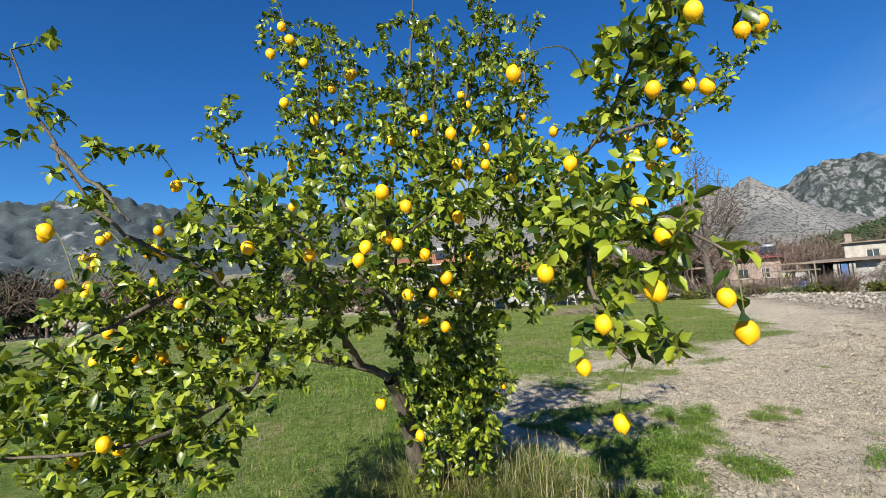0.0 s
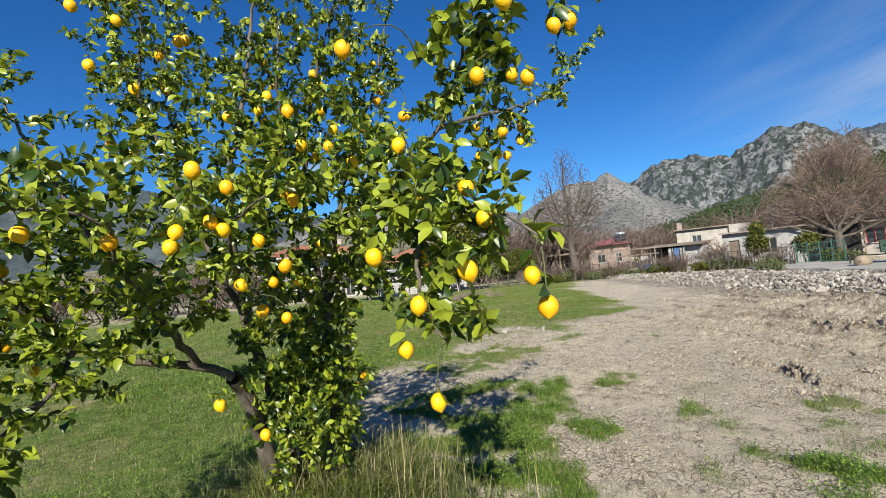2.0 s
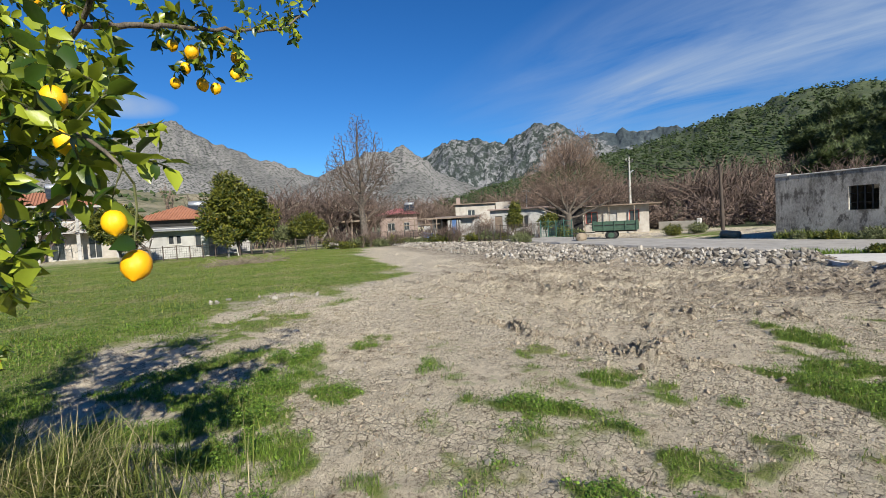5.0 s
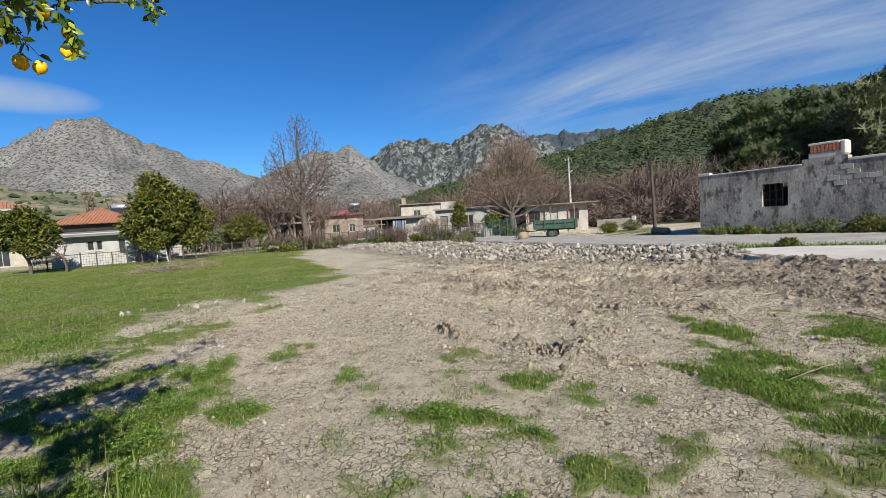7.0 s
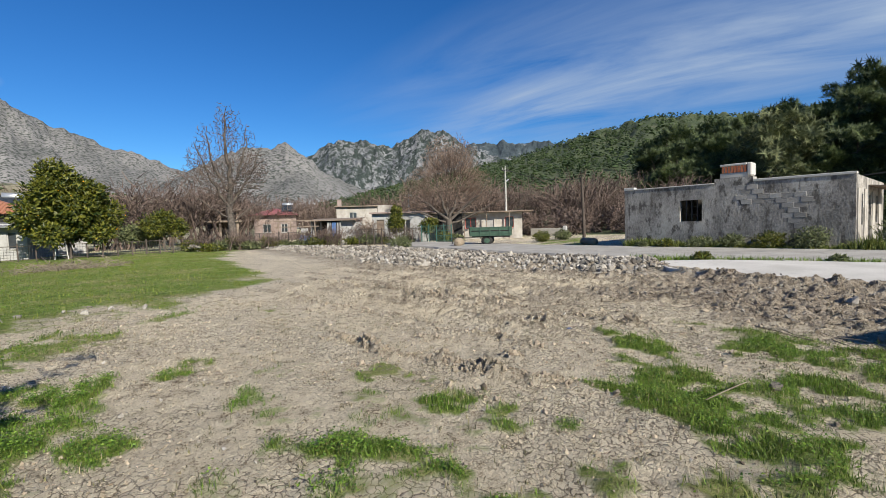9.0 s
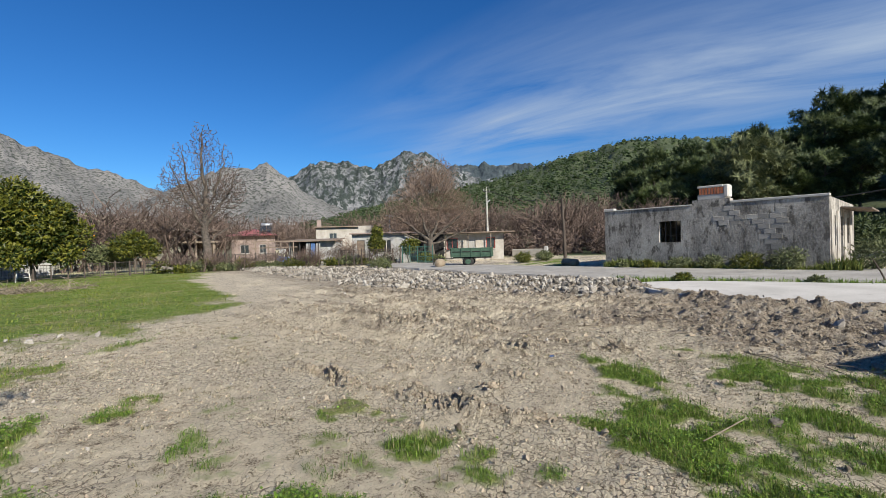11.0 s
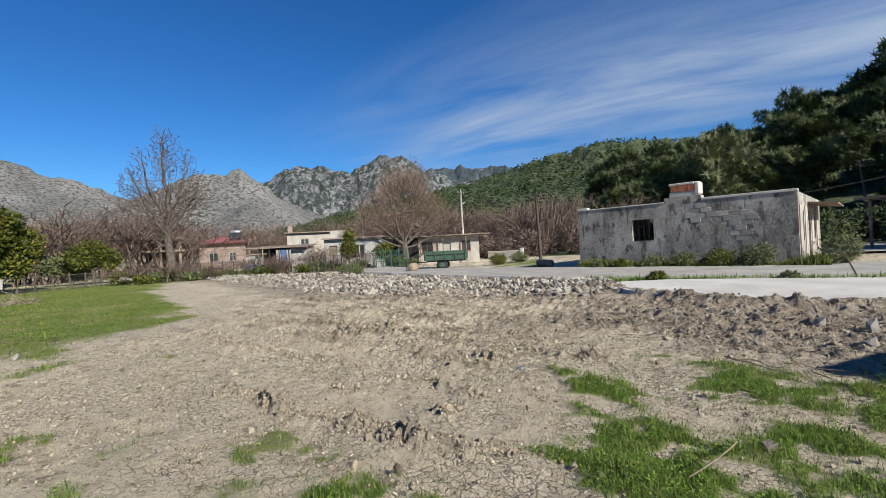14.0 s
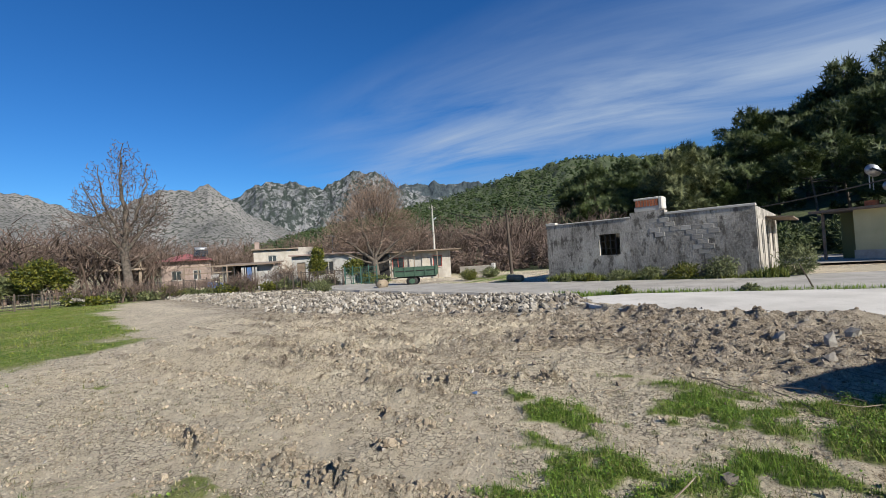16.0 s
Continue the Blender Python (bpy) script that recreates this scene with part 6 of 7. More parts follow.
# ---- the lemon tree ----
def spline(points, step=0.05):
    """Evenly spaced points along a smooth line through a few."""
    p = np.array(points, float)
    q = np.vstack([2 * p[0] - p[1], p, 2 * p[-1] - p[-2]])
    out = []
    for k in range(1, len(q) - 2):
        n = max(int(np.linalg.norm(q[k + 1] - q[k]) / step), 2)
        for t in np.arange(n) / n:
            out.append(0.5 * (2 * q[k] + (q[k + 1] - q[k - 1]) * t + (2 * q[k - 1] - 5 * q[k] + 4 * q[k + 1] - q[k + 2]) * t * t + (3 * q[k] - q[k - 1] - 3 * q[k + 1] + q[k + 2]) * t ** 3))
    return np.array(out + [p[-1]])


lemon_tree = thing("lemon_tree", "lemon tree with glossy green leaves and many ripe yellow lemons", "tree", (0, 0, 0))
r_ = np.random.default_rng(44)
TRUNKS = [([(-0.17, 3.08, 0.0), (-0.24, 3.0, 0.5), (-0.31, 2.85, 0.95), (-0.35, 2.7, 1.12)], 0.055, 0.04),
          ([(0.14, 3.2, 0.0), (0.17, 3.2, 0.5), (0.15, 3.15, 0.9), (0.13, 3.2, 1.42)], 0.05, 0.038),
          ([(-0.1, 3.12, 0.0), (-0.15, 3.1, 0.6), (-0.3, 3.0, 1.32)], 0.04, 0.03)]
BOUGHS_A = [
    [(-0.35, 2.7, 1.12), (-0.51, 2.7, 1.2), (-0.74, 2.6, 1.27), (-0.92, 2.4, 1.41), (-1.05, 2.2, 1.55), (-1.26, 2.1, 1.67)],
    [(-0.92, 2.4, 1.41), (-1.11, 2.1, 1.77), (-1.38, 1.9, 1.96), (-1.56, 1.8, 2.29), (-1.74, 1.8, 2.71)],
    [(-0.92, 2.4, 1.41), (-0.91, 2.1, 1.22), (-1.08, 1.9, 1.05), (-1.19, 1.8, 0.94)],
    [(-0.51, 2.7, 1.2), (-0.79, 2.4, 1.79), (-0.98, 2.3, 2.23), (-1.18, 2.4, 2.55)],
    [(-0.3, 3.0, 1.32), (-0.58, 2.9, 2.13), (-0.85, 2.9, 2.9), (-0.99, 2.9, 3.55)],
    [(-0.3, 3.0, 1.32), (-0.29, 2.6, 2.06), (-0.15, 2.6, 2.83), (-0.08, 2.6, 3.5)],
    [(0.13, 3.2, 1.42), (0.08, 2.9, 2.2), (0.22, 2.7, 2.86), (0.41, 2.5, 3.35)],
    [(0.13, 3.2, 1.42), (0.34, 2.9, 2.26), (0.54, 2.8, 2.77), (0.67, 2.8, 3.25)],
    [(0.13, 3.2, 1.42), (0.45, 2.6, 1.95), (0.74, 2.1, 2.26), (0.75, 1.7, 2.4), (0.77, 1.5, 2.54), (0.75, 1.4, 2.64)],
    [(0.74, 2.1, 2.26), (1.22, 2.4, 2.46), (1.63, 2.6, 2.62), (1.87, 2.65, 2.83)],
    [(0.45, 2.6, 1.95), (0.55, 1.9, 1.92), (0.63, 1.5, 1.8), (0.71, 1.3, 1.73), (0.76, 1.2, 1.65)],
    [(0.55, 1.9, 1.92), (0.47, 1.5, 1.66), (0.44, 1.35, 1.47), (0.49, 1.25, 1.38)],
    [(0.77, 1.5, 2.54), (0.77, 1.3, 2.45), (0.93, 1.35, 2.45), (1.07, 1.4, 2.51)]]
BOUGHS_B = [
    [(-0.51, 2.7, 1.2), (-0.56, 2.0, 1.68), (-0.51, 1.7, 1.84), (-0.76, 1.6, 1.88)],
    [(-0.3, 3.0, 1.32), (-0.23, 2.2, 1.8), (-0.1, 1.9, 1.88), (0.05, 1.8, 1.95)],
    [(-1.26, 2.1, 1.67), (-1.49, 1.9, 1.5), (-1.65, 1.7, 1.45)],
    [(-0.91, 2.1, 1.22), (-1.06, 1.6, 1.16), (-1.45, 1.5, 1.16)],
    [(-1.56, 1.8, 2.29), (-1.38, 1.8, 2.11), (-1.24, 1.8, 1.96)],
    [(-0.58, 2.9, 2.13), (-0.7, 2.7, 2.6), (-0.66, 2.6, 3.05)],
    [(0.08, 2.9, 2.2), (0.0, 2.5, 2.5), (0.03, 2.4, 2.95)]]
wood = []
nodes = []
for pts, r0, r1 in TRUNKS:
    s = spline(pts)
    nodes.append(s[len(s) // 2:])
    wood.append(tube(s, np.linspace(r0, r1, len(s)) * (1 + 0.08 * np.sin(np.arange(len(s)) * 1.7)), 9))
for k, pts in enumerate(BOUGHS_A + BOUGHS_B):
    s = spline(pts) + 0
    s[1:-1] += r_.normal(size=s[1:-1].shape) * 0.006
    thick = 0.026 if k == 0 else 0.022 if k in (4, 5, 6, 7, 8, 3) else 0.013
    wood.append(tube(s, np.linspace(thick, 0.004, len(s)), 7))
    nodes.append(s[int(len(s) * 0.25):])
put("trunk", mesh_np("trunk", *gather(wood), M_BARK, True), lemon_tree, "grey-brown forked trunk and limbs")
nodes = np.concatenate(nodes)

LEMONS_R = [(0.45, 1.27, 1.22), (0.55, 1.21, 1.57), (0.77, 1.2, 1.45), (0.74, 1.22, 1.54), (0.72, 1.45, 2.22), (0.98, 1.37, 2.36), (1.06, 1.4, 2.4), (0.73, 1.2, 2.33), (0.44, 1.49, 2.0), (0.385, 1.35, 1.36), (1.32, 2.56, 2.48), (0.41, 1.22, 1.49),
            (0.93, 1.5, 2.24), (0.87, 1.5, 2.25), (1.11, 2.2, 2.27), (1.4, 2.6, 2.42), (1.39, 2.6, 2.34), (1.11, 2.6, 2.43), (1.16, 2.6, 2.33), (1.11, 2.6, 2.25), (1.23, 2.6, 2.26), (1.29, 2.6, 2.25), (0.53, 1.6, 1.83), (0.66, 1.5, 1.85), (0.68, 1.4, 1.73), (0.33, 1.5, 1.64), (0.53, 1.7, 1.63)]
LEMONS_M = [(-0.2, 1.57, 1.96), (-0.28, 1.65, 1.78), (0.29, 1.57, 2.36), (0.39, 2.1, 2.27), (0.26, 2.4, 2.36), (0.55, 2.8, 2.67), (0.37, 3.0, 2.8), (0.18, 2.9, 2.88), (-0.11, 2.9, 2.95), (-0.09, 2.6, 2.46), (-0.02, 2.6, 2.4), (-0.65, 2.8, 2.78), (-0.64, 2.8, 2.93), (-0.98, 3.0, 2.49),
            (-0.84, 2.9, 2.4), (-0.13, 1.7, 1.93), (0.03, 2.0, 1.96), (0.07, 1.9, 1.91), (-0.32, 1.72, 1.74), (-0.19, 1.9, 1.81), (-0.08, 2.0, 1.77), (-0.06, 2.2, 1.6), (0.15, 2.6, 1.8), (-0.38, 2.5, 1.03), (-0.73, 1.7, 1.81), (-0.53, 1.8, 1.78), (0.3, 3.1, 0.9), (0.1, 2.3, 2.25)]
LEMONS_L = [(-0.8, 2.36, 2.66), (-0.9, 2.45, 2.99), (-1.3, 2.1, 1.39), (-1.1, 1.48, 1.19), (-1.33, 2.1, 1.88), (-1.29, 2.1, 1.85), (-1.82, 2.3, 1.88), (-1.76, 2.3, 1.88), (-1.87, 2.4, 1.74), (-1.89, 2.4, 1.7), (-1.46, 2.3, 1.74), (-1.48, 2.4, 1.69), (-1.56, 2.3, 1.63), (-1.43, 2.3, 1.55),
            (-1.34, 2.4, 1.66), (-1.69, 2.3, 1.5), (-1.38, 2.4, 1.41), (-1.21, 1.7, 1.11), (-1.38, 1.7, 1.07), (-1.49, 1.7, 1.92)]
few = np.random.default_rng(58)
LEMONS_IN = [tuple(p + few.normal(size=3) * (0.16, 0.1, 0.14)) for p in np.array((LEMONS_M + LEMONS_L) * 2)[few.permutation(2 * len(LEMONS_M + LEMONS_L))[:90]] if p[1] > 1.9]
LEMONS = LEMONS_R + LEMONS_M + LEMONS_L + LEMONS_IN

# shoots: each reaches from the nearest wood to a tip in the crown's volumes (x, y, z, rx, ry, rz, how many)
VOLUMES = [(0.05, 2.6, 2.25, 0.75, 0.5, 0.7, 247), (0.35, 2.2, 2.1, 0.5, 0.5, 0.4, 123), (-0.35, 2.3, 1.9, 0.5, 0.5, 0.45, 123), (-0.05, 2.85, 1.3, 0.36, 0.3, 0.46, 143), (-1.3, 2.1, 1.5, 0.5, 0.35, 0.45, 169), (-1.15, 1.75, 1.12, 0.4, 0.25, 0.3, 104), (-0.85, 2.2, 1.9, 0.45, 0.35, 0.35, 117),
           (0.6, 1.55, 1.78, 0.28, 0.3, 0.2, 62), (0.5, 1.35, 1.5, 0.12, 0.12, 0.22, 15), (0.3, 2.6, 1.65, 0.4, 0.4, 0.3, 97), (0.75, 1.6, 2.4, 0.2, 0.25, 0.25, 33), (1.2, 2.5, 2.4, 0.35, 0.15, 0.16, 23), (0.0, 2.95, 0.95, 0.42, 0.3, 0.4, 104), (-0.2, 2.7, 2.8, 0.75, 0.35, 0.5, 169), (-0.75, 2.8, 2.8, 0.35, 0.3, 0.6, 97), (0.4, 2.65, 2.95, 0.35, 0.3, 0.4, 78), (0.02, 2.95, 0.7, 0.3, 0.22, 0.5, 130), (0.1, 2.95, 1.15, 0.3, 0.25, 0.35, 100), (-0.7, 2.3, 1.45, 0.4, 0.3, 0.3, 70), (-1.5, 1.8, 1.3, 0.35, 0.3, 0.35, 70)]
targets = []
for x, y, z, a, b, c, n in VOLUMES:
    d = r_.normal(size=(n, 3))
    d = d / np.linalg.norm(d, axis=1)[:, None] * r_.uniform(0, 1, (n, 1)) ** 0.4
    targets.append(np.array([x, y, z]) + d * (a, b, c))
for b_, s in enumerate([spline(p) for p in BOUGHS_A[1:] + BOUGHS_B]):
    k = r_.integers(int(len(s) * 0.3), len(s), max(int(len(s) * (0.5 if b_ == 0 else 0.85)), 4))
    targets.append(s[k] + r_.normal(size=(len(k), 3)) * (0.11, 0.11, 0.09) + (0, 0, 0.06))
targets = np.concatenate(targets)
fruit_at = np.array(LEMONS) + (0, 0, 0.05)
order = np.argsort([np.min(np.linalg.norm(nodes - t, axis=1)) for t in targets])
twigs, leaf_p, leaf_d, leaf_n = [], [], [], []


def shoot(tip, leafy):
    global nodes
    dist = np.linalg.norm(nodes - tip, axis=1)
    root = nodes[np.argmin(dist)]
    length = dist.min()
    n = max(int(length / 0.045), 3)
    t = np.linspace(0, 1, n + 1)[:, None]
    bend = r_.normal(size=3) * 0.12 * length + np.array([0, 0, (0.12 if leafy else 0.25) * length])
    pts = root + (tip - root) * t + bend * np.sin(t * np.pi) * (1 - 0.3 * t)
    twigs.append(tube(pts, np.linspace(0.0022 + 0.006 * min(length, 0.6), 0.0016, n + 1), 4))
    if leafy:
        nodes = np.vstack([nodes, pts[1:]])
    reach = min(length, 0.42) if leafy else 0.06
    m = int(reach / 0.0135) + 4 if leafy else 2
    d = pts[-1] - pts[-2]
    d = d / np.linalg.norm(d)
    for k in range(m):
        s = 1 - (k / m) * reach / max(length, 0.05)
        s = min(max(s, 0.02), 1.0)
        at = np.array([np.interp(s * n, range(n + 1), pts[:, c]) for c in range(3)])
        ang = k * 2.4 + r_.uniform(0, 0.8)
        side = np.cross(d, (0.3, 0.2, 1.0))
        side /= np.linalg.norm(side) + 1e-9
        other = np.cross(d, side)
        out = side * math.cos(ang) + other * math.sin(ang)
        dirn = out * 0.85 + d * r_.uniform(0.1, 0.9) + np.array([0, 0, r_.uniform(-0.5, 0.2)])
        leaf_p.append(at)
        leaf_d.append(dirn)
        leaf_n.append(np.array([-0.05, -0.2, 0.6]) + d * 0.35 + r_.normal(size=3) * 0.85)


for k in order:
    shoot(targets[k], True)
for q in fruit_at:
    shoot(q, False)
tagged(put("twig_crown", mesh_np("twig_crown", *gather(twigs), M_TWIG), lemon_tree, "thin green twigs"), kind="stuff")
leaf_p, leaf_d, leaf_n = np.array(leaf_p), np.array(leaf_d), np.array(leaf_n)
size = r_.uniform(0.032, 0.066, len(leaf_p)) * np.where(leaf_p[:, 2] > 2.55, 0.85, 1.0) * np.where((leaf_p[:, 1] < 1.7) & (leaf_p[:, 0] > 0.25), 1.2, 1.0)
fr = frames(leaf_d, leaf_n, size)
close = np.flatnonzero((leaf_p[:, 1] < 1.62) & (leaf_p[:, 0] > 0.3))[:290]
rest = np.setdiff1d(np.arange(len(leaf_p)), close)
v, f = scatter(LEAF_V, LEAF_F, fr[rest], leaf_p[rest])
tagged(put("foliage", mesh_np("foliage", v, f, M_LEAF, True), lemon_tree, "glossy mid-green citrus leaves"), kind="stuff")
leaf_mesh = mesh_np("leaf", LEAF_V, LEAF_F, M_LEAF_PART, True)
for k in close:
    m_ = Matrix(fr[k].tolist()).to_4x4()
    m_.translation = leaf_p[k]
    put("leaf", leaf_mesh, lemon_tree, "", m_)
prof = [(0.0, -1.0), (0.14, -0.985), (0.2, -0.9), (0.5, -0.76), (0.83, -0.42), (0.93, -0.05), (0.86, 0.38), (0.58, 0.72), (0.2, 0.9), (0.0, 0.92)]
v, f = tube([(0, 0, z) for _, z in prof], [max(q, 0.004) for q, _ in prof], 14)
lemon_mesh = mesh_np("lemon", v, f[:, ::-1], M_LEMON, True)
for k, (x, y, z) in enumerate(LEMONS):
    s_ = r_.uniform(0.024, 0.0315)
    m_ = Matrix.Translation((x, y, z)) @ Euler((r_.normal() * 0.25, r_.normal() * 0.25, r_.uniform(0, 6))).to_matrix().to_4x4() @ Matrix.Diagonal((s_, s_, s_ * 1.16, 1))
    put("lemon", lemon_mesh, lemon_tree, "", m_)
for x, y in ((0.68, 2.7), (0.9, 2.35)):
    fallen = put("fallen_lemon", lemon_mesh, None, "", Matrix.Translation((x, y, float(ground_z(x, y)) + 0.03)) @ Euler((1.5, 0.2, x * 9)).to_matrix().to_4x4() @ Matrix.Scale(0.033, 4))
    tagged(fallen, "ripe yellow lemon lying in the grass", "lemon")


# ---- grass, weeds ----
def blades(name, label, spots, heights, width, material, lean=0.45, segments=2):
    n = len(spots)
    a = rng.uniform(0, 2 * np.pi, n)
    out = np.stack([np.cos(a), np.sin(a), np.zeros(n)], 1)
    side = np.stack([-np.sin(a), np.cos(a), np.zeros(n)], 1)
    base = np.stack([spots[:, 0], spots[:, 1], ground_z(spots[:, 0], spots[:, 1]) - 0.01], 1)
    h = heights[:, None]
    bend = rng.uniform(0.1, 1.0, n)[:, None] * lean
    w = side * (np.asarray(width) * rng.uniform(0.6, 1.3, n))[:, None]
    up_ = np.array([0, 0, 1.0])
    mid = base + up_ * h * 0.55 + out * h * bend * 0.35
    tip = base + up_ * h * (1 - 0.35 * bend) + out * h * bend * 1.1
    v = np.stack([base - w, base + w, mid + w * 0.8, mid - w * 0.8, tip], 1).reshape(-1, 3)
    k = (np.arange(n) * 5)[:, None]
    f = np.concatenate([k + (0, 1, 2), k + (0, 2, 3), k + (3, 2, 4)])
    return tagged(put(name, mesh_np(name, v, f, material)), label, "grass", kind="stuff")


def sow(n, x0, x1, y0, y1, power=1.0, least=0.3):
    x, y = rng.uniform(x0, x1, n), rng.uniform(y0, y1, n)
    g = grass_at(x, y) + 0.45 * (vnoise(x * 5, y * 5, 77) - 0.5)
    k = rng.uniform(0, 1, n) < np.clip((g - least) / (1 - least), 0, 1) ** power
    return np.stack([x[k], y[k]], 1)


near_spots = np.concatenate([sow(130000, -3.5, 9.5, -2.5, 9.5), sow(140000, -0.8, 4.5, 1.2, 6.0), sow(90000, 4.5, 9.0, -1.5, 2.2)])
blades("grass", "short green grass in patches", near_spots, rng.uniform(0.02, 0.065, len(near_spots)) * (1 + 0.4 * (vnoise(near_spots[:, 0] * 2, near_spots[:, 1] * 2, 5) > 0.6)) * (1 + 0.6 * smooth(near_spots[:, 1], 7, 10)), 0.0024 + 0.004 * smooth(near_spots[:, 1], 7, 11), M_GRASS, 1.0)
far_spots = sow(65000, -12, 17, 7.5, 33)
blades("lawn_grass", "uneven olive-green lawn grass", far_spots, rng.uniform(0.03, 0.085, len(far_spots)) * (0.6 + 0.9 * vnoise(far_spots[:, 0], far_spots[:, 1], 66)), 0.009, M_LAWN, 0.7)
tuft_spots = np.concatenate([sow(75000, 1.5, 9.5, -2.5, 3.4, 1.3, 0.5), sow(22000, 0.3, 3.4, 2.4, 6.0, 1.3, 0.5)])
tuft_spots = tuft_spots[vnoise(tuft_spots[:, 0] * 3.1, tuft_spots[:, 1] * 3.1, 91) > 0.42]
blades("weed_tufts", "darker tufts of rank weeds in the patches", tuft_spots, rng.uniform(0.03, 0.09, len(tuft_spots)), 0.0034, M_TALL, 1.1)
dry_spots = np.concatenate([sow(26000, -3, 9, -2, 9.5, 0.6, 0.15), sow(9000, -9, 12, 8, 24, 1, 0.3)])
blades("dry_grass", "thin yellowed grass blades", dry_spots, rng.uniform(0.03, 0.1, len(dry_spots)), 0.0022, M_DRY, 0.8)
ring = rng.normal(size=(6500, 2)) * (0.34, 0.26) + (0.06, 3.05)
blades("tall_grass", "tall arching grass round the lemon tree's foot", ring, rng.uniform(0.18, 0.5, len(ring)), 0.004, M_TALL, 1.2)
ring = rng.normal(size=(1000, 2)) * (0.36, 0.26) + (0.16, 3.02)
blades("dry_tall_grass", "dry straw-coloured grass round the trunk", ring, rng.uniform(0.25, 0.6, len(ring)), 0.003, M_DRY, 1.0)
# broad-leaved weeds
weed_c = np.concatenate([sow(26000, -3.5, 9, -2.5, 9.5, 1.6, 0.45), sow(22000, 0.3, 3.6, 1.2, 6.0, 1.4, 0.4), sow(6000, 4.4, 9.0, -1.5, 2.2, 1.4, 0.4), sow(3500, -8, 11, 9, 22, 1.6, 0.5)])
weed_c = weed_c[vnoise(weed_c[:, 0] * 4.2, weed_c[:, 1] * 4.2, 57) > 0.36]
reps = 5
wp = np.repeat(weed_c, reps, 0) + rng.normal(size=(len(weed_c) * reps, 2)) * 0.028
wz = ground_z(wp[:, 0], wp[:, 1]) + rng.uniform(0.005, 0.09, len(wp)) * (0.5 + vnoise(wp[:, 0] * 2.6, wp[:, 1] * 2.6, 58))
wd = rng.normal(size=(len(wp), 3)) * (1, 1, 0.35)
v, f = scatter(QUAD_V * (0.9, 1, 1), QUAD_F, frames(wd, rng.normal(size=(len(wp), 3)) * 0.35 + (0, 0, 1), rng.uniform(0.007, 0.018, len(wp)) * (1 + 0.9 * smooth(wp[:, 1], 6, 10))), np.column_stack([wp, wz]))
tagged(put("weeds", mesh_np("weeds", v, f, M_WEED)), "low broad-leaved green weeds among the grass", "weeds", kind="stuff")
# withered olive-brown weeds dotted over the bare soil
n_ = 8000
x, y = rng.uniform(1.6, 10.5, n_), rng.uniform(-1.0, 10.5, n_)
k = rng.uniform(0, 1, n_) < (0.05 + 0.75 * smooth(0.6 * vnoise(x * 1.1, y * 1.1, 95) + 0.4 * vnoise(x * 4, y * 4, 96), 0.42, 0.72)) * (1 - 0.7 * grass_at(x, y)) * (1 - 0.6 * turned_shade_at(x, y))
x, y = np.repeat(x[k], 7) + rng.normal(size=7 * k.sum()) * 0.02, np.repeat(y[k], 7) + rng.normal(size=7 * k.sum()) * 0.02
blades("withered_weeds", "withered olive-brown weeds dotted over dry soil", np.stack([x, y], 1), rng.uniform(0.012, 0.05, len(x)), 0.0035, M_WITHER, 1.3)
# bushes at the foot of the ruin
for k, (x, y, w, h) in enumerate(((24.3, 4.6, 0.5, 0.4), (24.4, 3.2, 0.9, 0.5), (24.2, 2.0, 0.8, 0.6), (24.0, 0.7, 1.0, 0.7), (23.7, -0.6, 1.0, 0.9), (24.0, -3.1, 1.1, 1.25), (18.0, 2.3, 0.35, 0.25), (22.5, 19.4, 1.0, 0.7), (18.0, -1.0, 0.3, 0.2), (31, 13.8, 0.9, 0.7), (34, 13.5, 1.0, 0.7), (24.3, 5.6, 0.4, 0.3))):
    b_ = leaf_crown("bush", [(0, 0, h * 0.45, w, w * 0.7, h * 0.6), (w * 0.5, 0.1, h * 0.35, w * 0.6, w * 0.5, h * 0.5)], int(1500 * (w + 0.3)), 0.1, M_OLIVE if k % 3 else M_ORANGELEAF, None, np.random.default_rng(100 + k), base=(QUAD_V * (0.35, 1, 1), QUAD_F))
    b_.location = (x, y, 0.06)
    tagged(b_, "scrubby green bush growing at the wall's foot" if k < 6 else "scrubby green bush on the verge", "bush", "bushes")

verge = np.stack([24.6 - 0.2 * rng.uniform(0, 3.5, 5200) + rng.normal(size=5200) * 0.1, rng.uniform(-2.6, 6.6, 5200)], 1)
verge[:, 0] += (verge[:, 1] - 2.4) * 0.198 - 0.05
blades("verge_weeds", "ragged green weeds along the ruin's foot", verge, rng.uniform(0.12, 0.5, len(verge)) * (0.6 + 1.0 * vnoise(verge[:, 1] * 0.9, verge[:, 0] * 0, 3)), 0.018, M_TALL, 0.9)
edge = np.stack([rng.normal(size=2600) * 0.22 + 18.0, rng.uniform(-6, 4.5, 2600)], 1)
blades("verge_grass", "sparse grass between the road and the concrete", edge, rng.uniform(0.15, 0.32, len(edge)), 0.012, M_GRASS, 0.8)

# ---- stones and clods ----
CRUMBS = [hull(5, s) for s in range(20, 26)]


def lump_field(name, label, category, pos, size, material, shapes=JAGS):
    pieces = []
    for k, (bv, bf) in enumerate(shapes):
        sel = np.arange(len(pos))[k::6]
        pieces.append(scatter(bv, bf, turns(len(sel), size[sel]), pos[sel]))
    return tagged(put(name, mesh_np(name, *gather(pieces), material)), label, category, kind="stuff")


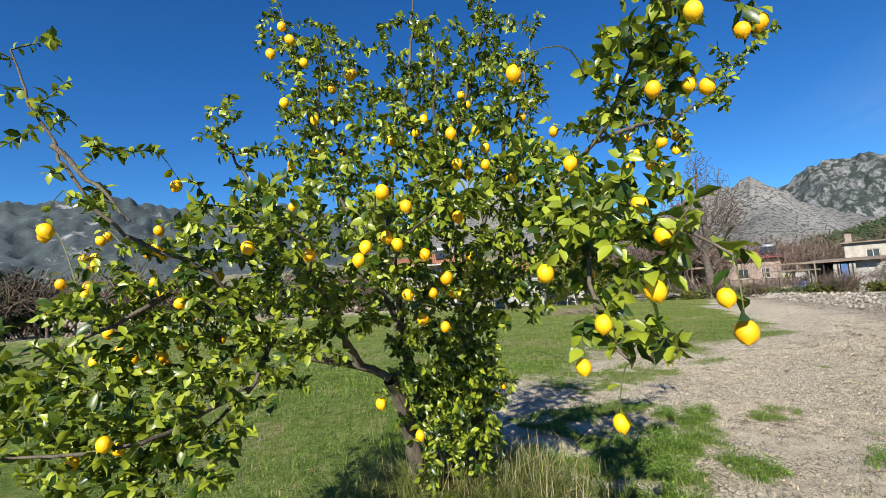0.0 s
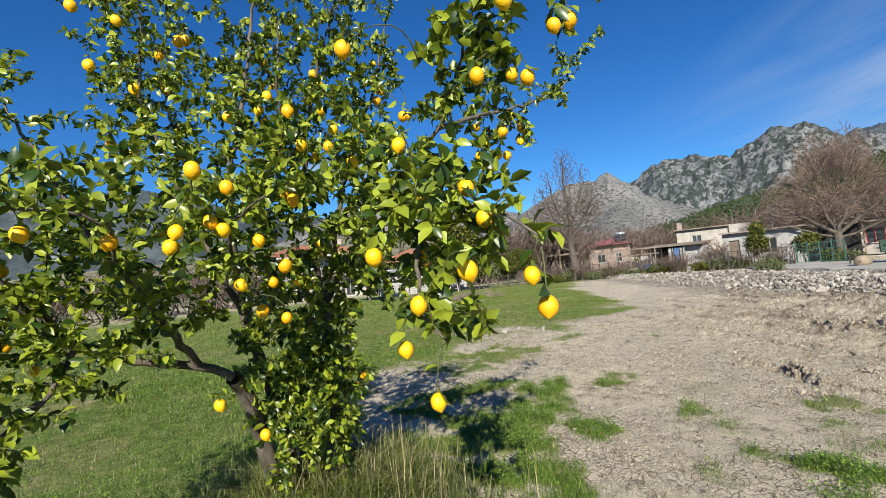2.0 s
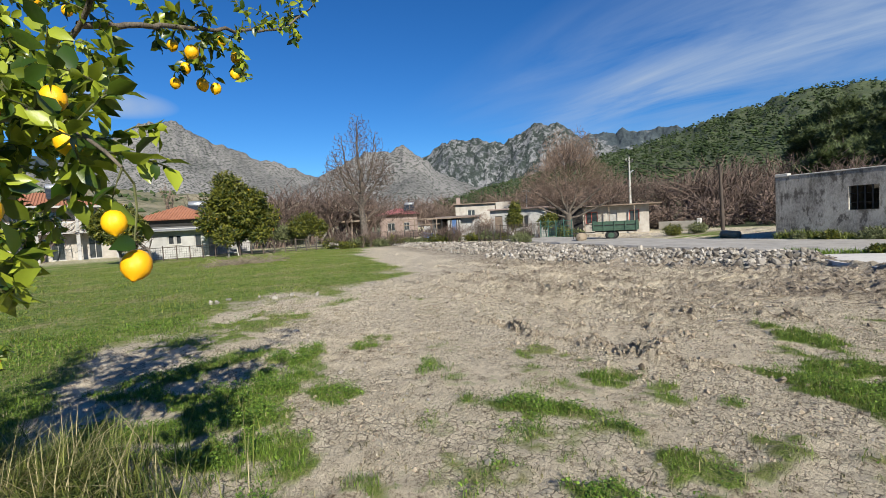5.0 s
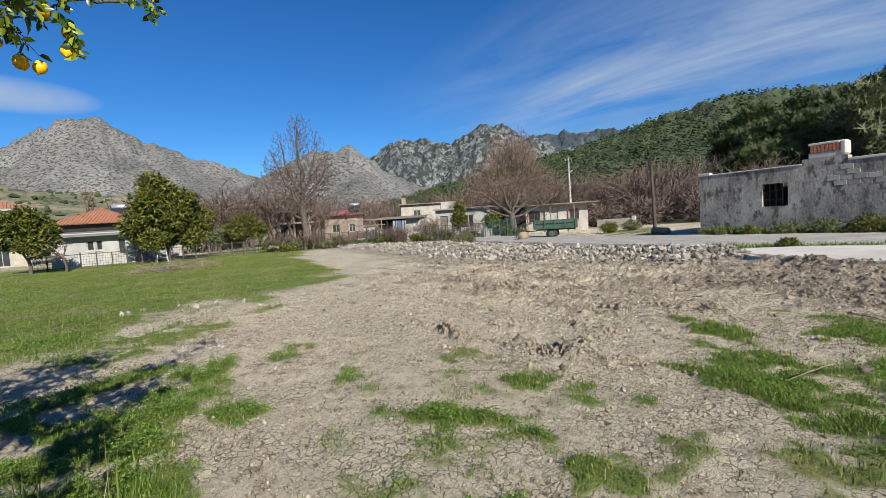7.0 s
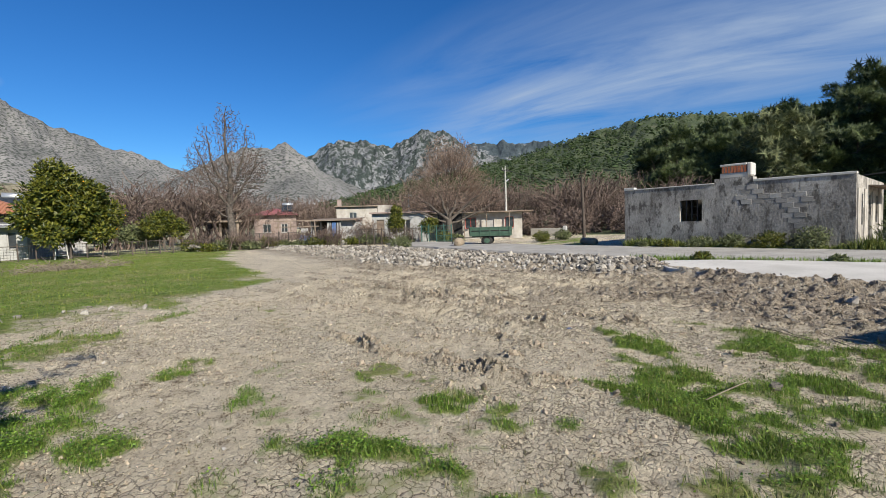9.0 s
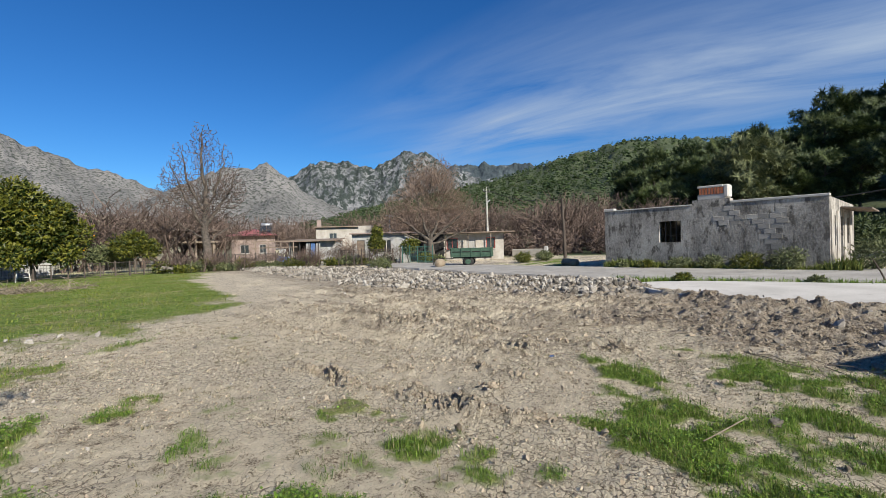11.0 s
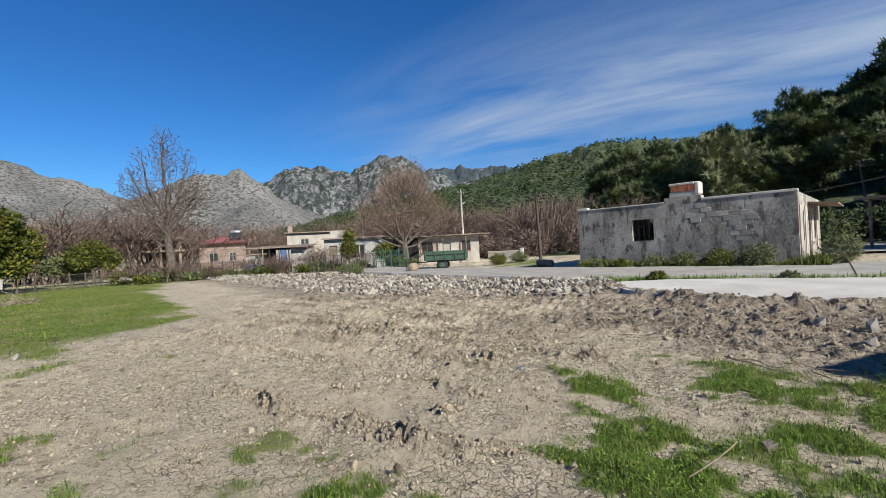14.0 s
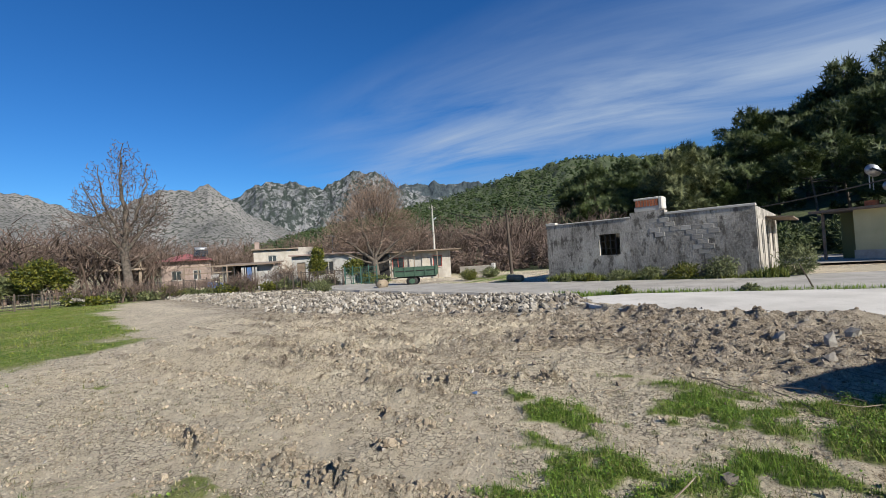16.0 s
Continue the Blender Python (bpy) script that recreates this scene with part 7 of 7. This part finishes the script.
n_ = 21000
y = rng.uniform(2.6, 35, n_)
w = bank_width(y)
x = np.interp(y, BANK_Y, BANK_NEAR) + w * rng.beta(1.3, 1.2, n_)
k = rng.uniform(0, 1, n_) < np.clip(0.12 + 0.88 * smooth(vnoise(x * 0.8, y * 0.8, 14), 0.3, 0.65), 0, 1)
x, y = x[k], y[k]
s = rng.lognormal(-3.2, 0.55, len(x)).clip(0.018, 0.16)
lump_field("rubble", "bank of pale broken limestone rubble along the road", "rubble", np.stack([x, y, ground_z(x, y) + s * 0.35], 1), s, M_STONE)
bank_ob = thing("rubble_bank", "loose limestone blocks heaped on the roadside bank", "stones")
stone_meshes = [mesh_np("stone", bv, bf, M_STONE_PART) for bv, bf in JAGS]
for k in range(280):
    y = rng.uniform(3.2, 14)
    x = float(np.interp(y, BANK_Y, BANK_NEAR)) + rng.uniform(0.2, 3.0)
    s = float(rng.uniform(0.05, 0.11))
    put("stone", stone_meshes[k % 6], bank_ob, "", Matrix.Translation((x, y, float(ground_z(x, y)) + s * 0.45)) @ Euler(rng.uniform(0, 6, 3)).to_matrix().to_4x4() @ Matrix.Scale(s, 4))
# pebbles over the field, clods, field stones
n_ = 22000
x, y = rng.uniform(1.5, 14, n_), rng.uniform(-2.5, 14, n_)
k = rng.uniform(0, 1, n_) < (1 - grass_at(x, y)) * (0.35 + 0.65 * turned_shade_at(x, y))
x, y = x[k], y[k]
s = rng.lognormal(-4.6, 0.55, len(x)).clip(0.005, 0.05) * (1 + 0.9 * turned_shade_at(x, y))
lump_field("pebbles", "pale pebbles scattered over the dry soil", "pebbles", np.stack([x, y, ground_z(x, y) + s * 0.2], 1), s, M_STONE, CRUMBS)
cx_, cy_ = [], []
for xs, ys, w, h in RIDGES:
    yy = rng.uniform(ys[0], ys[-1], int(330 * h * (ys[-1] - ys[0])))
    cy_.append(yy)
    cx_.append(np.interp(yy, ys, xs) + 0.07 * np.sin(yy * 4.3 + w * 60) + rng.normal(size=len(yy)) * w * 0.9)
n_row = sum(map(len, cx_))
cx_, cy_ = np.concatenate(cx_ + [rng.uniform(4.5, 14, 16000)]), np.concatenate(cy_ + [rng.uniform(-2, 13, 16000)])
k = rng.uniform(0, 1, len(cx_)) < (1 - grass_at(cx_, cy_)) * np.where(np.arange(len(cx_)) < n_row, np.clip(1.4 * ridge_at(cx_, cy_), 0, 1), 0.1 + 0.9 * turned_shade_at(cx_, cy_))
cx_, cy_ = cx_[k], cy_[k]
s = rng.lognormal(-4.15, 0.5, len(cx_)).clip(0.009, 0.05)
big = np.argsort(-s[:1400])[:260]
clod_meshes = [mesh_np("clod", bv, bf, M_CLOD) for bv, bf in JAGS]
clod_ridge = thing("clod_ridge", "broken ridge of dry soil clods thrown up by wheels", "clods")
for k in big:
    put("clod", clod_meshes[k % 6], clod_ridge, "", Matrix.Translation((cx_[k], cy_[k], float(ground_z(cx_[k], cy_[k])) + s[k] * 0.3)) @ Euler(rng.uniform(0, 6, 3)).to_matrix().to_4x4() @ Matrix.Scale(float(s[k]), 4))
left_ = np.setdiff1d(np.arange(len(s)), big)
cx_, cy_, s = cx_[left_], cy_[left_], s[left_]
lump_field("clods", "dark dry clods of ploughed soil", "clods", np.stack([cx_, cy_, ground_z(cx_, cy_) + s * 0.3], 1), s, M_CLOD)
n_ = 50000
x, y = rng.uniform(1.8, 10.5, n_), rng.uniform(-1.2, 9.5, n_)
k = (rng.uniform(0, 1, n_) < (1 - grass_at(x, y)) * smooth(vnoise(x * 1.6, y * 1.6, 52), 0.2, 0.65)) & (np.hypot(x - 1.5, y) > 1.3)
x, y = x[k], y[k]
s = rng.lognormal(-4.75, 0.5, len(x)).clip(0.004, 0.03)
lump_field("soil_crumbs", "small crumbs of dry soil", "soil", np.stack([x, y, ground_z(x, y) + s * 0.3], 1), s, M_CRUMB, CRUMBS)
for k, (x, y, s) in enumerate(((3.3, 11.2, 0.08), (3.9, 10.9, 0.07), (4.6, 10.7, 0.08), (5.0, 10.2, 0.09), (2.9, 11.0, 0.08), (4.4, 11.3, 0.06), (6.15, 0.2, 0.07), (10.6, -1.2, 0.15), (10.1, -0.9, 0.11), (10.9, -0.7, 0.13), (9.6, -1.0, 0.09), (8.5, -0.75, 0.1), (11.3, -1.6, 0.14), (3.0, 10.9, 0.1), (4.1, 10.4, 0.09), (9.9, -1.7, 0.11))):
    ob = put("field_stone", stone_meshes[k % 6], None, "", Matrix.Translation((x, y, float(ground_z(x, y)) + s * 0.3)) @ Euler((0.3 * k, 0.2 * k, 1.3 * k)).to_matrix().to_4x4() @ Matrix.Scale(s, 4))
    tagged(ob, "pale rounded stone lying on the field", "stone", "field stones")
pieces = []
for _ in range(110):
    x, y = rng.uniform(7.5, 13.5), rng.uniform(-2.5, 4.5)
    a, ln = rng.uniform(0, 6.3), rng.uniform(0.15, 0.9)
    t = np.linspace(-0.5, 0.5, 5)
    xs, ys = x + np.cos(a) * t * ln + rng.normal(size=5) * 0.03, y + np.sin(a) * t * ln + rng.normal(size=5) * 0.03
    pieces.append(tube(np.stack([xs, ys, ground_z(xs, ys) + 0.02 + 0.03 * rng.uniform(0, 1, 5)], 1), [0.005] * 4 + [0.003], 4))
tagged(put("sticks", mesh_np("sticks", *gather(pieces), M_STRAW)), "dry sticks and roots strewn on turned soil", "sticks", kind="stuff")
rag = thing("plastic_scrap", "crumpled blue plastic scrap on the soil", "litter", (7.5, 2.55, float(ground_z(7.5, 2.55)) + 0.02))
part("sheet", boxed(-0.045, 0.035, -0.025, 0.03, -0.015, 0.012, bevel=0.01), M_BLUE, rag)

# odd bits: brush pile, stone heap, stakes and sticks
r_ = np.random.default_rng(90)
pieces = []
for _ in range(420):
    c = np.array([7.3, 24.6, 0.05]) + r_.normal(size=3) * (0.9, 0.5, 0.05)
    d = r_.normal(size=3) * (0.4, 0.4, 0.18)
    pieces.append(tube([c, c + d * 0.5 + (0, 0, 0.12), c + d + (0, 0, 0.1)], [0.012, 0.01, 0.006], 3))
tagged(put("brush_pile", mesh_np("brush_pile", *gather(pieces), M_STRAW)), "low heap of dry pruned branches on the lawn", "brush pile", kind="stuff")
for k in range(14):
    s = 0.12 + 0.14 * ((k * 5) % 7) / 7
    x, y = 17.2 + 0.9 * math.sin(k * 2.1) * 0.6, 33.8 + 0.6 * math.cos(k * 1.7)
    ob = put("heaped_stone", stone_meshes[k % 6], None, "", Matrix.Translation((x, y, s * 0.5 + 0.14 * (k % 3))) @ Euler((k, 0.7 * k, 0)).to_matrix().to_4x4() @ Matrix.Scale(s, 4))
    tagged(ob, "grey stone in a heap beside the lawn", "stone", "stone heap")
stake = thing("stake", "thin dark stake standing in the lawn", "stake", (-20.5, 24.0, 0))
part("shaft", boxed(-0.03, 0.03, -0.03, 0.03, -0.1, 1.1), M_WOODPOLE, stake)
v, f = tube([(18.7, -2.5, 0.1), (18.62, -2.35, 0.45), (18.5, -2.2, 0.75)], [0.025, 0.02, 0.012], 5)
tagged(put("stick", mesh_np("stick", v, f, M_WOODPOLE)), "bare dark stick standing on the verge", "stick")
v, f = tube([(5.35, 0.62, 0.09), (5.5, 0.5, 0.14), (5.75, 0.42, 0.13), (5.95, 0.38, 0.1)], [0.004, 0.005, 0.005, 0.003], 6)
tagged(put("stick", mesh_np("stick", v, f, M_STRAW)), "pale dry stalk lying in the grass", "stick")
